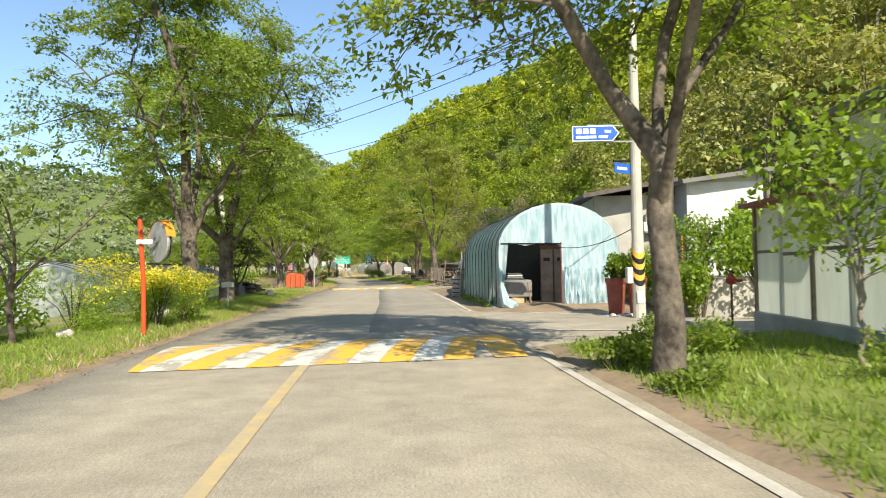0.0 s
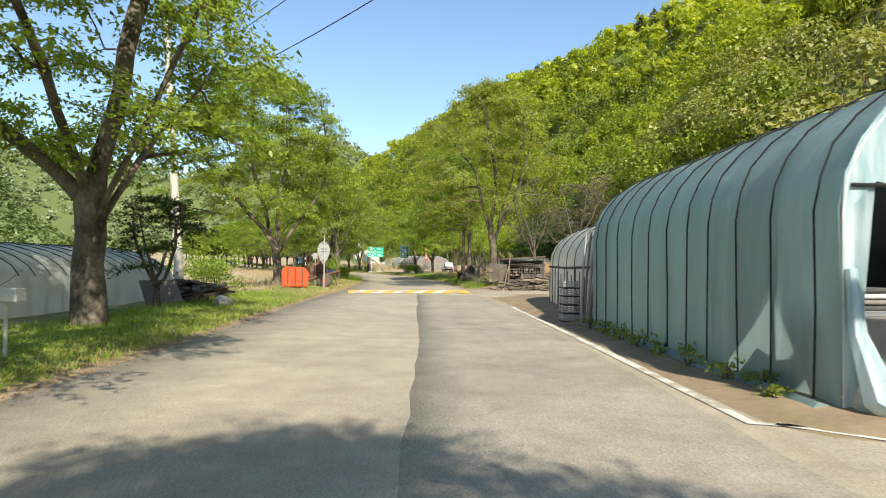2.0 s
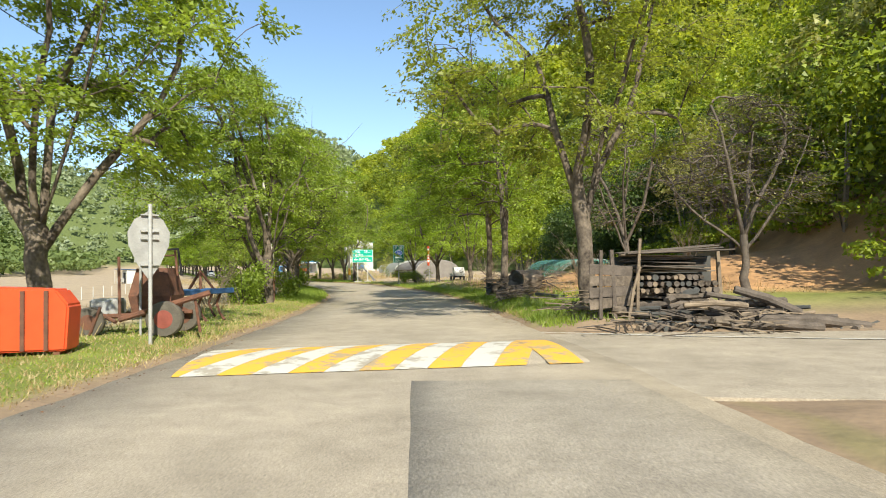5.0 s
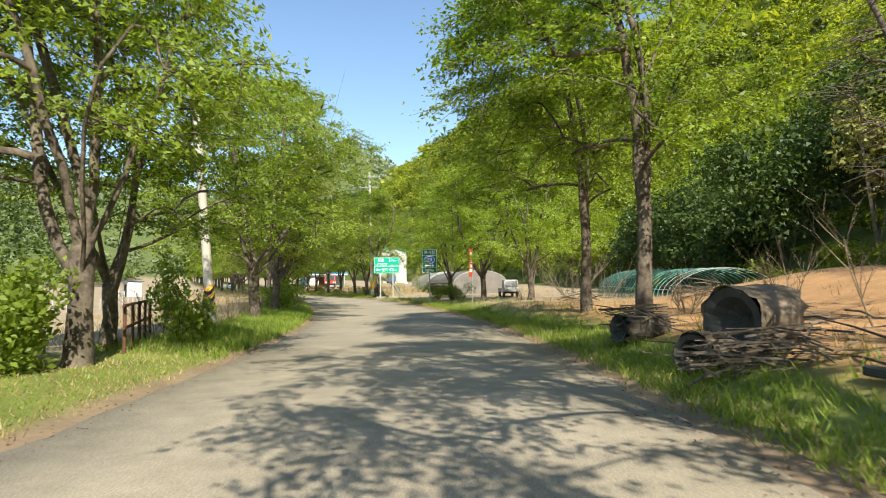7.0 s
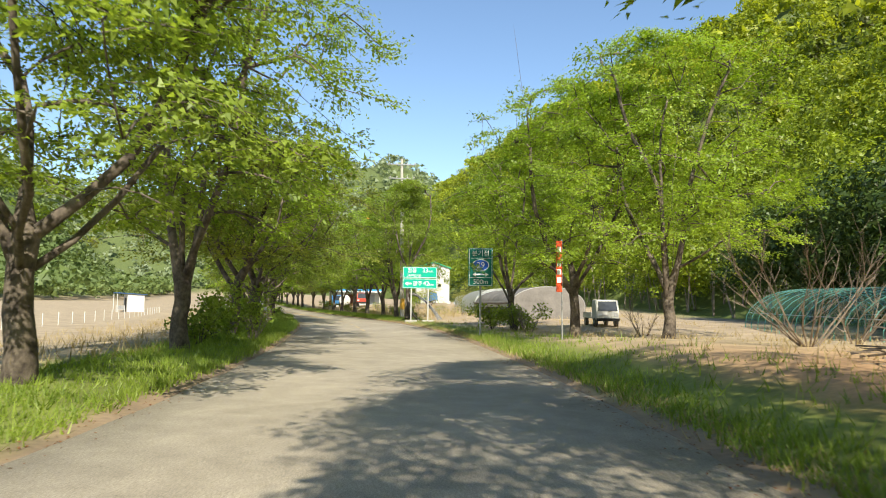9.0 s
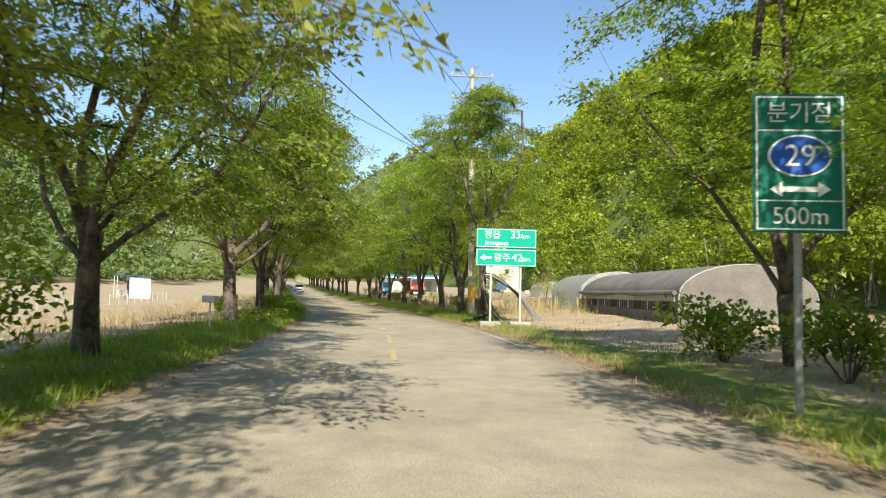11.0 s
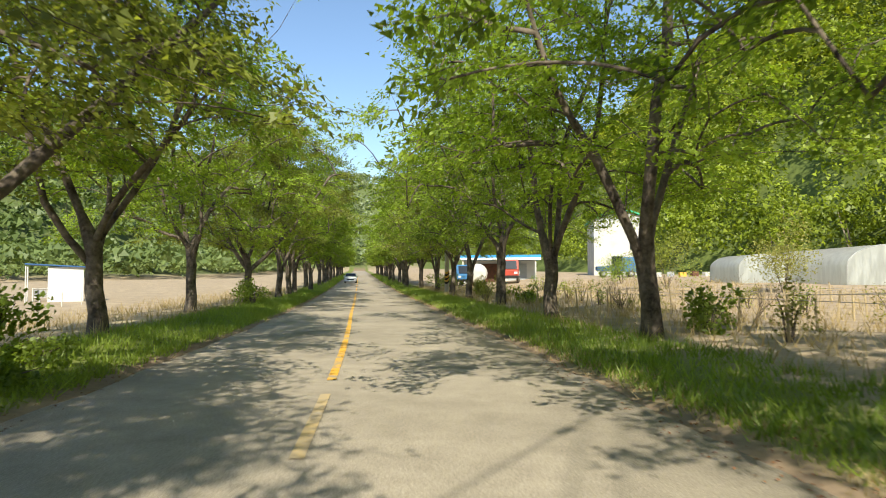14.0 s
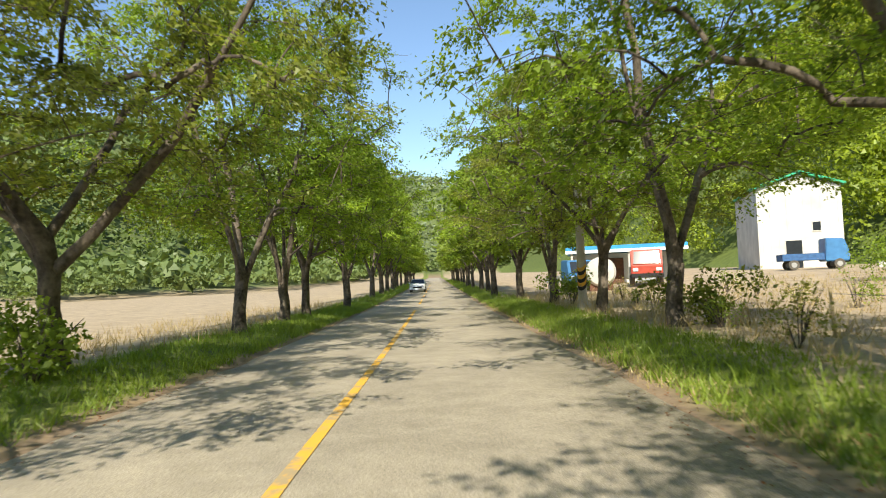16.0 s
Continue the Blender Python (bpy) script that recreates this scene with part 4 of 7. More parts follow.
# x, y, kind, turn, size
TREES = [
    (2.6, 7.9, 5, 0, 1.0), (-8.9, 4.8, 4, 80, 0.95), (-7.35, 19.4, 10, 120, 0.92), (-9.0, 27.7, 15, 0, 1.05), (-12.3, 50.5, 11, 0, 1.0), (-12.0, 64.0, 13, 0, 1.0), (-13.3, 66.8, 1, 200, 0.75),
    (-15.3, 79.2, 12, 120, 0.95), (-17.0, 86.2, 1, 300, 1.0), (-19.3, 93.2, 2, 20, 0.95), (-21.4, 99.5, 12, 220, 0.9),
    (-26.1, 110.9, 12, 100, 1.05), (-28.6, 117.2, 13, 180, 0.95), (-32.8, 126.2, 2, 310, 1.05), (-36.6, 132.0, 4, 30, 1.0), (-42.0, 140.8, 0, 190, 0.95), (-45.2, 148.4, 2, 250, 1.0),
    (-49.2, 156.4, 3, 60, 1.0), (-52.0, 161.5, 1, 130, 0.95), (-54.0, 165.2, 0, 10, 0.9),
    (-0.6, 55.6, 6, 0, 1.05), (-2.4, 68.5, 14, 0, 1.0), (-3.0, 74.6, 14, 18, 0.95), (-4.3, 92.4, 1, 100, 0.85), (-7.1, 94.8, 0, 240, 0.85), (-9.9, 103.8, 4, 60, 0.85),
    (-21.7, 127.0, 1, 20, 1.0), (-25.1, 135.4, 3, 200, 1.05), (-28.5, 141.4, 1, 290, 1.0), (-32.7, 150.0, 0, 140, 1.05), (-37.0, 157.9, 3, 45, 1.0), (-40.3, 163.6, 2, 330, 0.95), (-44.6, 171.6, 1, 90, 1.0),
    (-19.1, 120.3, 7, 200, 1.0),
]
for x, y, k, turn, size in TREES:
    put_tree(k, x, y, turn, size)
rng = random.Random(5)
for k in range(17):
    y = 178 + 8.2 * k
    put_tree(8 + rng.randrange(2), right(y) + 2.2 + rng.uniform(-0.4, 0.4), y + rng.uniform(-1, 1), rng.uniform(0, 360), rng.uniform(0.9, 1.1))
    put_tree(8 + rng.randrange(2), left(y - 5) - 2.2 + rng.uniform(-0.4, 0.4), y - 5 + rng.uniform(-1, 1), rng.uniform(0, 360), rng.uniform(0.9, 1.1))


# ---- woods on the slopes ----
def clump_cloud(g, base, size, face):
    """Ragged leaf clumps: small plates that mostly face out of their crown's lobes."""
    n = len(base)
    nrm = face + g.normal(size=(n, 3)) * 0.38
    nrm /= np.linalg.norm(nrm, axis=1)[:, None]
    a = np.cross(nrm, g.normal(size=(n, 3)))
    a /= np.linalg.norm(a, axis=1)[:, None]
    b = np.cross(nrm, a)
    s = size * g.uniform(0.5, 1.3, n)[:, None]
    k = g.uniform(0.5, 1.05, (n, 3, 1))
    v = np.stack([base + a * s * k[:, 0], base - a * s * 0.5 * k[:, 1] + b * s * 0.8 * k[:, 1], base - a * s * 0.5 * k[:, 2] - b * s * 0.8 * k[:, 2]], 1).reshape(-1, 3)
    return v


def woods(name, spots, seed, per, size, tall, wide, material, label, stems=False, conic=0.0, lobes_n=12):
    """Many crowns, each a heap of leafy lobes with gaps between them; one object."""
    g = np.random.default_rng(seed)
    allv, sv = [], []
    for x, y, z in spots:
        h, w = tall * g.uniform(0.7, 1.25), wide * g.uniform(0.75, 1.25)
        o = g.normal(size=(lobes_n, 3)) + [0, 0, 0.35]
        o /= np.linalg.norm(o, axis=1)[:, None]
        lobes = o * g.uniform(0.55, 1.0, (lobes_n, 1)) * [w * 0.5, w * 0.5, h * 0.34] + [0, 0, h * 0.6]
        big = g.uniform(0.6, 1.25, (lobes_n, 1)) * [w * 0.26, w * 0.26, h * 0.13]
        which = g.integers(0, lobes_n, per)
        d = g.normal(size=(per, 3)) + [0, 0, 0.45]
        d /= np.linalg.norm(d, axis=1)[:, None]
        p = lobes[which] + d * g.uniform(0.7, 1.1, (per, 1)) * big[which]
        if conic:
            p[:, :2] *= np.clip(1.25 - conic * p[:, 2:] / h, 0.15, 1.3)
        allv.append(clump_cloud(g, p + (x, y, z), size, d + [0, 0, 0.3]))
        if stems:
            r = 0.05 + 0.008 * h
            for k in range(3):
                a, b = 2.1 * k, 2.1 * (k + 1)
                lx, ly = g.normal(size=2) * 0.02
                sv.append([(x + r * math.cos(a), y + r * math.sin(a), z - 0.4), (x + r * math.cos(b), y + r * math.sin(b), z - 0.4), (x + lx * h * 5 + r * 0.5 * math.cos(b), y + ly * h * 5 + r * 0.5 * math.sin(b), z + h * 0.7), (x + lx * h * 5 + r * 0.5 * math.cos(a), y + ly * h * 5 + r * 0.5 * math.sin(a), z + h * 0.7)])
    v = np.concatenate(allv)
    me = fast_mesh(name, v, np.arange(len(v)).reshape(-1, 3), 3)
    me.materials.append(M[material])
    ob = tagged(new(name, me), label, "woods", kind="stuff")
    if sv:
        s = np.array(sv).reshape(-1, 3)
        me = fast_mesh("stems", s, np.arange(len(s)).reshape(-1, 4))
        me.materials.append(M["bark_pale"])
        tagged(new("woodland_stems", me), "thin pale stems of the wood on the slope", "woods", kind="stuff")
    return ob


def scatter(g, n, y0, y1, u0, u1, side, power=1.0):
    ys = g.uniform(y0, y1, n)
    u = u0 + (u1 - u0) * g.random(n) ** power
    foot = np.interp(ys, FOOT_Y, FOOT_U)
    xs = np.interp(ys, YS, RX) + foot + u if side > 0 else np.interp(ys, YS, LX) - u
    return np.stack([xs, ys, height(xs, ys)], 1)


G = np.random.default_rng(3)
near_slope = np.concatenate([scatter(G, 26, 2, 38, 14, 34, 1), scatter(G, 26, 38, 64, 17, 32, 1), scatter(G, 40, 60, 95, 10, 28, 1)])
woods("hillside_woods", scatter(G, 120, 95, 205, 1, 26, 1), 16, 950, 0.25, 9.5, 5.2, "leaf_wood", "deep green woods at the foot of the slope", stems=True)
under = scatter(G, 80, 87, 126, -2, 8, 1)
woods("wood_edge", np.concatenate([scatter(G, 34, 52, 70, 1.0, 10, 1), scatter(G, 34, 68, 90, 3.0, 13, 1)]), 19, 900, 0.17, 6.0, 4.6, "leaf_wood", "green undergrowth and young trees at the foot of the slope", stems=True)
woods("undergrowth", scatter(np.random.default_rng(8), 90, 54, 92, -0.5, 7, 1), 23, 420, 0.13, 1.9, 2.4, "leaf_wood", "low green undergrowth on the foot of the slope", lobes_n=6)
# leaf_dark carries the deep shade inside the wood as leaf colour
woods("wood_edge", under, 8, 1100, 0.18, 7.5, 4.2, "leaf_dark", "dark evergreen undergrowth, deep shade of the wood put into its colour")
woods("hillside_woods", near_slope, 1, 1150, 0.24, 9.5, 5.0, "leaf_hill", "bright green spring woods at the foot of the slope", stems=True)
woods("hillside_woods", scatter(G, 420, 0, 330, 22, 80, 1), 2, 280, 0.5, 9.5, 6.0, "leaf_hill", "bright green spring woods covering the slope")
woods("hillside_woods", scatter(G, 260, 140, 340, 0, 45, 1), 12, 400, 0.38, 9.5, 6.0, "leaf_wood", "bright green spring woods on the slope behind the yard")
woods("hillside_woods", scatter(G, 240, 15, 130, 20, 70, 1), 13, 400, 0.38, 9.0, 6.0, "leaf_hill", "fresh yellow-green woods on the slope behind the house")
woods("hillside_woods", scatter(G, 260, 120, 300, 25, 80, 1), 17, 240, 0.5, 9.5, 7.0, "leaf_wood", "green spring woods on the slope behind the felt tunnel")
woods("hillside_woods", scatter(G, 110, 180, 265, 8, 50, 1), 18, 320, 0.42, 9.5, 7.0, "leaf_wood", "green spring woods on the slope behind the warehouse")
woods("hillside_scrub", np.concatenate([scatter(G, 50, 28, 44, 0, 22, 1), scatter(G, 16, 4, 28, 10, 26, 1), scatter(G, 34, 62, 88, 2, 11, 1), scatter(G, 14, 45, 62, 3, 13, 1)]), 14, 1050, 0.19, 6.5, 4.2, "leaf_dry", "olive and straw-coloured scrub trees at the foot of the slope", stems=True)
woods("hillside_pines", scatter(G, 170, -10, 330, 30, 125, 1), 3, 400, 0.5, 10.0, 5.0, "leaf_pine", "dull olive pines scattered over the upper slope", conic=0.8)
woods("hillside_woods", scatter(G, 1250, -20, 400, 60, 190, 1), 4, 80, 1.45, 9.0, 7.0, "leaf_hill", "green spring woods on the upper slope")


def far_spots(g, n, d0, d1, turn0, turn1):
    """Places on the far slopes, by distance and turn from the fields' middle."""
    d, a = np.sqrt(g.uniform(d0 ** 2, d1 ** 2, n)), np.radians(g.uniform(turn0, turn1, n))
    x, y = -20 - d * np.sin(a), 100 + d * np.cos(a)
    keep = (np.interp(y, YS, LX) - x > 34) | (d > 430)
    x, y = x[keep], y[keep]
    return np.stack([x, y, height(x, np.minimum(y, 600))], 1)


woods("valley_woods", far_spots(G, 5200, 200, 440, 4, 125), 5, 26, 1.7, 8.0, 8.5, "leaf_far", "green woods on the far side of the valley, haze painted in", lobes_n=7)
woods("valley_woods", far_spots(G, 3200, 405, 640, 2, 125), 7, 26, 1.9, 8.0, 8.5, "leaf_haze", "woods on the hill that closes the valley, haze painted in", lobes_n=7)
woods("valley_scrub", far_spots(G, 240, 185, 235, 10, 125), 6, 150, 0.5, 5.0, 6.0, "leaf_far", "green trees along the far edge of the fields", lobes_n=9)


# ---- grass on the verges ----
def blades(name, xs, ys, seed, h, material, label, spread=0.08, per=5):
    g = np.random.default_rng(seed)
    n = len(xs) * per
    x, y = np.repeat(xs, per) + g.normal(size=n) * spread, np.repeat(ys, per) + g.normal(size=n) * spread
    z = height(x, y) - 0.02
    hh = h * g.uniform(0.4, 1.3, n) * np.repeat(g.uniform(0.5, 1.3, len(xs)), per)
    a = g.uniform(0, 6.28, n)
    w = 0.007 + 0.010 * g.random(n)
    lean = g.normal(size=(n, 2)) * 0.45 * hh[:, None]
    ca, sa = np.cos(a) * w, np.sin(a) * w
    v = np.stack([np.stack([x - ca, y - sa, z], 1), np.stack([x + ca, y + sa, z], 1), np.stack([x + lean[:, 0], y + lean[:, 1], z + hh], 1)], 1).reshape(-1, 3)
    me = fast_mesh(name, v, np.arange(3 * n).reshape(-1, 3), 3)
    me.materials.append(M[material])
    return tagged(new(name, me), label, "grass", kind="stuff")


def litter(n, y0, y1, a, b, side, seed):
    g = np.random.default_rng(seed)
    ys = g.uniform(y0, y1, n)
    u = a + (b - a) * g.random(n) ** 0.8
    xs = np.interp(ys, YS, LX) - u if side < 0 else np.interp(ys, YS, RX) + u
    z = np.maximum(height(xs, ys), np.where(u < 0, 0.0, -1)) + 0.012
    me = leaf_cloud(g, np.stack([xs, ys, z], 1), 0.034, 3.0)
    me.materials.append(M["litter"])
    return tagged(new("leaf_litter", me), "brown fallen leaves along the edge of the asphalt", "leaf litter", kind="stuff")


litter(9000, 54, 185, -0.5, 0.9, 1, 91)
litter(5000, 5, 185, -0.35, 0.6, -1, 92)
litter(2500, 110, 126, -0.2, 2.6, 1, 93)


def verge(g, n, y0, y1, a, b, side):
    ys = g.uniform(y0, y1, n)
    u = a + (b - a) * g.random(n) ** 1.3
    return (np.interp(ys, YS, LX) - u if side < 0 else np.interp(ys, YS, RX) + u), ys


for seed, (n, y0, y1, a, b, side, h) in enumerate([(8500, 3, 42, 0.25, 3.2, -1, 0.10), (3600, 42, 67, 0.35, 3.2, -1, 0.06), (14000, 66, 180, 0.25, 2.9, -1, 0.18), (4600, -2, 11.3, 0.3, 5.0, 1, 0.11), (17000, 53, 180, 0.3, 2.9, 1, 0.19), (3500, 180, 300, 0.3, 3.0, -1, 0.3), (3500, 180, 300, 0.3, 3.0, 1, 0.3)]):
    xs, ys = verge(G, n, y0, y1, a, b, side)
    if side > 0:
        reach = xs - np.interp(ys, YS, RX)
        keep = (ys < 98) & ((ys < 60) | (reach < np.where(ys > 76, 1.15, 1.5)) | (G.random(len(ys)) < 0.06)) | (ys > 121) | (G.random(len(ys)) < 0.12)
        xs, ys = xs[keep], ys[keep]
    blades("verge_grass", xs, ys, 20 + seed, h, "grass", "lush green grass on the road's verge")
for seed, (n, y0, y1, a, b, side, h) in enumerate([(2600, 40, 180, 2.4, 12, -1, 0.4), (1000, 76, 128, 2.6, 16, 1, 0.22), (3800, 124, 185, 2.6, 24, 1, 0.42), (1500, 3, 60, 0.2, 1.0, -1, 0.10), (2600, 42, 68, 0.3, 3.0, -1, 0.07), (2500, 56, 180, 0.2, 0.8, 1, 0.12), (300, 56, 80, 2.5, 9, 1, 0.25)]):
    xs, ys = verge(G, n, y0, y1, a, b, side)
    blades("dry_grass", xs, ys, 40 + seed, h, "dry_grass", "dry straw-coloured grass and stalks", 0.12)


# ---- shrubs and bare bushes ----
def shrub(name, x, y, r, h, n, material, label, seed, leaf=0.09, blossoms=0, z0=None, stems=9, category="shrub"):
    g = np.random.default_rng(seed)
    t = thing(name, (x, y, (gz(x, y) if z0 is None else z0) - 0.02), label, category)
    bm = bmesh.new()
    tips = []
    for k in range(stems):
        a, q = g.uniform(0, 6.28), g.uniform(0.25, 0.9) * r
        tip = Vector((q * math.cos(a), q * math.sin(a), h * g.uniform(0.6, 0.95)))
        tips.append(tip)
        tube(bm, [(0.05 * math.cos(a), 0.05 * math.sin(a), 0), tip * 0.5 + Vector((0, 0, 0.1 * h)), tip], [0.018, 0.012, 0.005], 4)
    part("stalk", bm, "bark", t)
    d = g.normal(size=(n, 3))
    d /= np.linalg.norm(d, axis=1)[:, None]
    lob = g.normal(size=(9, 3)) * [r * 0.45, r * 0.45, h * 0.2] + [0, 0, h * 0.55]
    p = lob[g.integers(0, 9, n)] + d * g.random((n, 1)) ** 0.4 * [r * 0.5, r * 0.5, h * 0.32]
    p[:, 2] = np.abs(p[:, 2])
    for nm, pts, m in (("leaves", p[blossoms:], material), ("blossoms", p[:blossoms] * [1, 1, 0.5] + [0, 0, 0.5 * h], "flower")):
        if len(pts):
            me = leaf_cloud(g, pts, leaf)
            me.materials.append(M[m])
            o = new(nm, me)
            o.parent = t
    return t


def bare_bush(name, x, y, h, seed, label, wood="dry_wood", n=12, spread=0.6, category="bush"):
    rng = random.Random(seed)
    t = thing(name, (x, y, gz(x, y) - 0.05), label, category)
    bm = bmesh.new()

    def grow(p, d, length, r, lvl):
        q, path = Vector(p), [Vector(p)]
        d = Vector(d)
        for i in range(3):
            d = (d + Vector((rng.uniform(-0.2, 0.2), rng.uniform(-0.2, 0.2), rng.uniform(-0.05, 0.2)))).normalized()
            q = q + d * length / 3
            path.append(q.copy())
        tube(bm, path, [r * (1 - 0.25 * i) for i in range(4)], 5 if lvl == 0 else 3, cap=False)
        if lvl < 2:
            for k in range(4):
                s = path[rng.randrange(1, 4)]
                grow(s, d * 0.8 + Vector((rng.uniform(-1, 1), rng.uniform(-1, 1), rng.uniform(-0.1, 0.7))) * 0.7, length * 0.5, r * 0.5, lvl + 1)

    for k in range(n):
        a = rng.uniform(0, 6.28)
        grow((0.12 * math.cos(a), 0.12 * math.sin(a), 0), (math.cos(a) * spread, math.sin(a) * spread, 1), h * rng.uniform(0.55, 0.9), 0.012 * h ** 0.5 + 0.005, 0)
    part("wood", bm, wood, t)
    return t


# ---- polythene tunnels ----
def arch(width, eave, top, n=14, squash=1.0):
    """Cross-section of a tunnel: (x, z) from one foot over to the other."""
    pts = [(0, 0), (0, eave * 0.5), (0, eave)]
    pts += [(width / 2 - width / 2 * math.cos(a), eave + (top - eave) * math.sin(a) ** squash) for a in (math.pi * k / n for k in range(1, n))]
    return pts + [(width, eave), (width, eave * 0.5), (width, 0)]


def tunnel(name, at, turn, width, eave, top, length, film, label, ribs, rib_mat="steel", rib_r=0.016, sag=0.02, straps=0, group="", open_front=False, end_mat=None, base=0.0):
    t = thing(name, (at[0], at[1], at[2] if len(at) > 2 else gz(at[0] + 1, at[1] + 1) - 0.05), label, "greenhouse", group, turn)
    sec = arch(width, eave, top)
    g = np.random.default_rng(int(abs(at[0] * 7 + at[1] * 3)))
    n = max(ribs * 2, 8)
    bm = bmesh.new()
    rows = []
    for k in range(n + 1):
        y = length * k / n
        dip = sag if k % 2 else 0.0
        rows.append([bm.verts.new((width / 2 + (x - width / 2) * (1 - dip * 0.6) + g.normal() * 0.006, y, z * (1 - dip * 0.5) + g.normal() * 0.006)) for x, z in sec])
    for r, s in zip(rows, rows[1:]):
        for i in range(len(r) - 1):
            bm.faces.new((r[i], r[i + 1], s[i + 1], s[i]))
    skin = part("film", bm, film, t)
    skin.data.shade_smooth()
    for k in range(ribs + 1):
        y = length * k / ribs
        part("hoop", T([((width / 2 + (x - width / 2) * 0.985), y, z * 0.985) for x, z in sec], rib_r, 6), rib_mat, t)
    for k in range(straps):
        y = length * (k + 0.5) / straps + 0.05 * g.normal()
        part("strap", T([(width / 2 + (x - width / 2) * 1.006, y + 0.02 * g.normal(), z * 1.006 + 0.004) for x, z in sec[:-3]], 0.012, 5), "black", t)
    ends = [length] if open_front else [0.0, length]
    for y in ends:
        bm = bmesh.new()
        plate(bm, sec, 0.012, Matrix.Translation((0, y - 0.01 if y else 0.01, 0)))
        part("end_film", bm, end_mat or film, t)
    return t, sec


gh, sec = tunnel("greenhouse", (1.78, 21.75, -0.03), 5.2, 4.05, 1.95, 3.5, 8.8, "film_teal", "large tunnel of dull teal film with black straps, one end open", 8, straps=11, open_front=True, sag=0.025)
# the end with its doorway
bm = bmesh.new()
left_in = [(0.02, 0), (0.02, 1.95)] + [(x, z) for x, z in sec[3:-3]] + [(4.03, 1.95), (4.03, 0.9), (4.0, 0.0), (2.12, 0.0), (2.06, 2.12), (1.6, 2.2), (0.9, 2.1), (0.35, 2.22), (0.13, 2.0), (0.13, 0.0)]
plate(bm, left_in, 0.015)
bmesh.ops.triangulate(bm, faces=[f for f in bm.faces if len(f.verts) > 4])
part("end_film", bm, "film_aqua", gh, "pale aqua wrinkled film with a torn doorway")
# added black plane: stands in for the tunnel's dark, shaded inside
bm = bmesh.new()
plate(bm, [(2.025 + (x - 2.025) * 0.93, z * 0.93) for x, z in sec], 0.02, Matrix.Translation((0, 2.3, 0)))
part("dark_plane", bm, "black", gh, "added black plane standing in for the dark interior")
part("door_post", T([(2.09, -0.03, 0), (2.09, -0.03, 2.2)], 0.018, 6), "terracotta", gh)
part("lintel", T([(0.1, -0.03, 2.18), (2.1, -0.03, 2.16)], 0.02, 6), "black", gh)
g = np.random.default_rng(8)
for k, (x0, x1, z1) in enumerate([(2.15, 2.75, 1.35), (2.6, 3.35, 1.3), (3.2, 4.0, 1.4)]):
    bm = bmesh.new()
    nx, nz = 12, 7
    vs = [[bm.verts.new((x0 + (x1 - x0) * i / nx, -0.05 - 0.17 * abs(math.sin(i * 1.9 + k + 0.35 * j)) * (1 - 0.8 * j / nz) ** 0.7 - 0.10 * g.random(), z1 * j / nz + 0.05 * g.random() * (j > 0))) for i in range(nx + 1)] for j in range(nz + 1)]
    for r, s in zip(vs, vs[1:]):
        for i in range(nx):
            bm.faces.new((r[i], r[i + 1], s[i + 1], s[i]))
    part("film_fold", bm, "film_aqua", gh, "bunched aqua film hanging to the ground")
part("torn_film", T([(0.08, -0.04, 1.4), (0.10, -0.10, 0.8), (0.2, -0.25, 0.25), (0.45, -0.35, 0.1)], [0.05, 0.08, 0.16, 0.2], 7), "film_aqua", gh)
part("skirt", T([(-0.12, 0.1, 0.05), (-0.16, 3, 0.08), (-0.1, 6, 0.05), (-0.14, 8.7, 0.07)], [0.10, 0.13, 0.11, 0.12], 6), "film_teal", gh, "gathered film along the foot")

ax = pose(1.78, 21.75, -0.03, 0, 0, 5.2)


def inside(x, y, z=0.0):
    return tuple(ax @ Vector((x, y, z)))


lockers = thing("locker_row", inside(1.25, 1.4), "row of tall dull brown metal lockers inside the tunnel", "locker", turn=5.2 - 12)
for k in range(1, 5):
    part("body", B(k * 0.46, k * 0.46 + 0.45, 0, 0.5, 0.06, 2.15, 0.01), "rust", lockers)
    part("door", B(k * 0.46 + 0.02, k * 0.46 + 0.43, -0.02, 0.0, 0.1, 2.0, 0.006), "locker", lockers)
    part("vent", B(k * 0.46 + 0.12, k * 0.46 + 0.33, -0.026, -0.02, 1.6, 1.72), "black", lockers)
table = thing("work_table", inside(0.2, 0.3), "low table under a grey cloth at the tunnel's doorway", "table", turn=5.2)
part("tabletop", B(0, 0.95, 0, 0.7, 0.93, 0.98, 0.01), "grey_steel", table)
part("cloth", B(-0.02, 0.97, -0.03, 0.72, 0.42, 0.935, 0.02), "tarp_grey", table)
for x in (0.05, 0.9):
    for y in (0.05, 0.65):
        part("leg", B(x - 0.025, x + 0.025, y - 0.025, y + 0.025, 0, 0.93), "dry_wood", table)
part("brace", T([(0.95, -0.02, 0.05), (0.82, -0.02, 0.9)], 0.03, 5), "dry_wood", table)
sheets = thing("folded_sheets", inside(0.35, 0.4, 0.98), "stack of folded dark sheets on the table", "sheets", turn=5.2)
for k in range(4):
    part("sheet", B(0.02 * k, 0.6 - 0.03 * k, 0.05, 0.5, 0.06 * k, 0.06 * k + 0.05, 0.015), ("tarp_dark", "tarp_grey", "offwhite", "tarp_dark")[k], sheets)
bag = thing("sack", inside(0.35, -0.1), "crumpled white plastic sack on the ground", "sack")
part("body", lathe(bmesh.new(), [(0.05, 0), (0.26, 0.04), (0.28, 0.18), (0.2, 0.32), (0.06, 0.4)], 10), "film_white", bag)
box_o = thing("carton", inside(0.5, 0.3), "faded straw-coloured carton under the table", "box", turn=12)
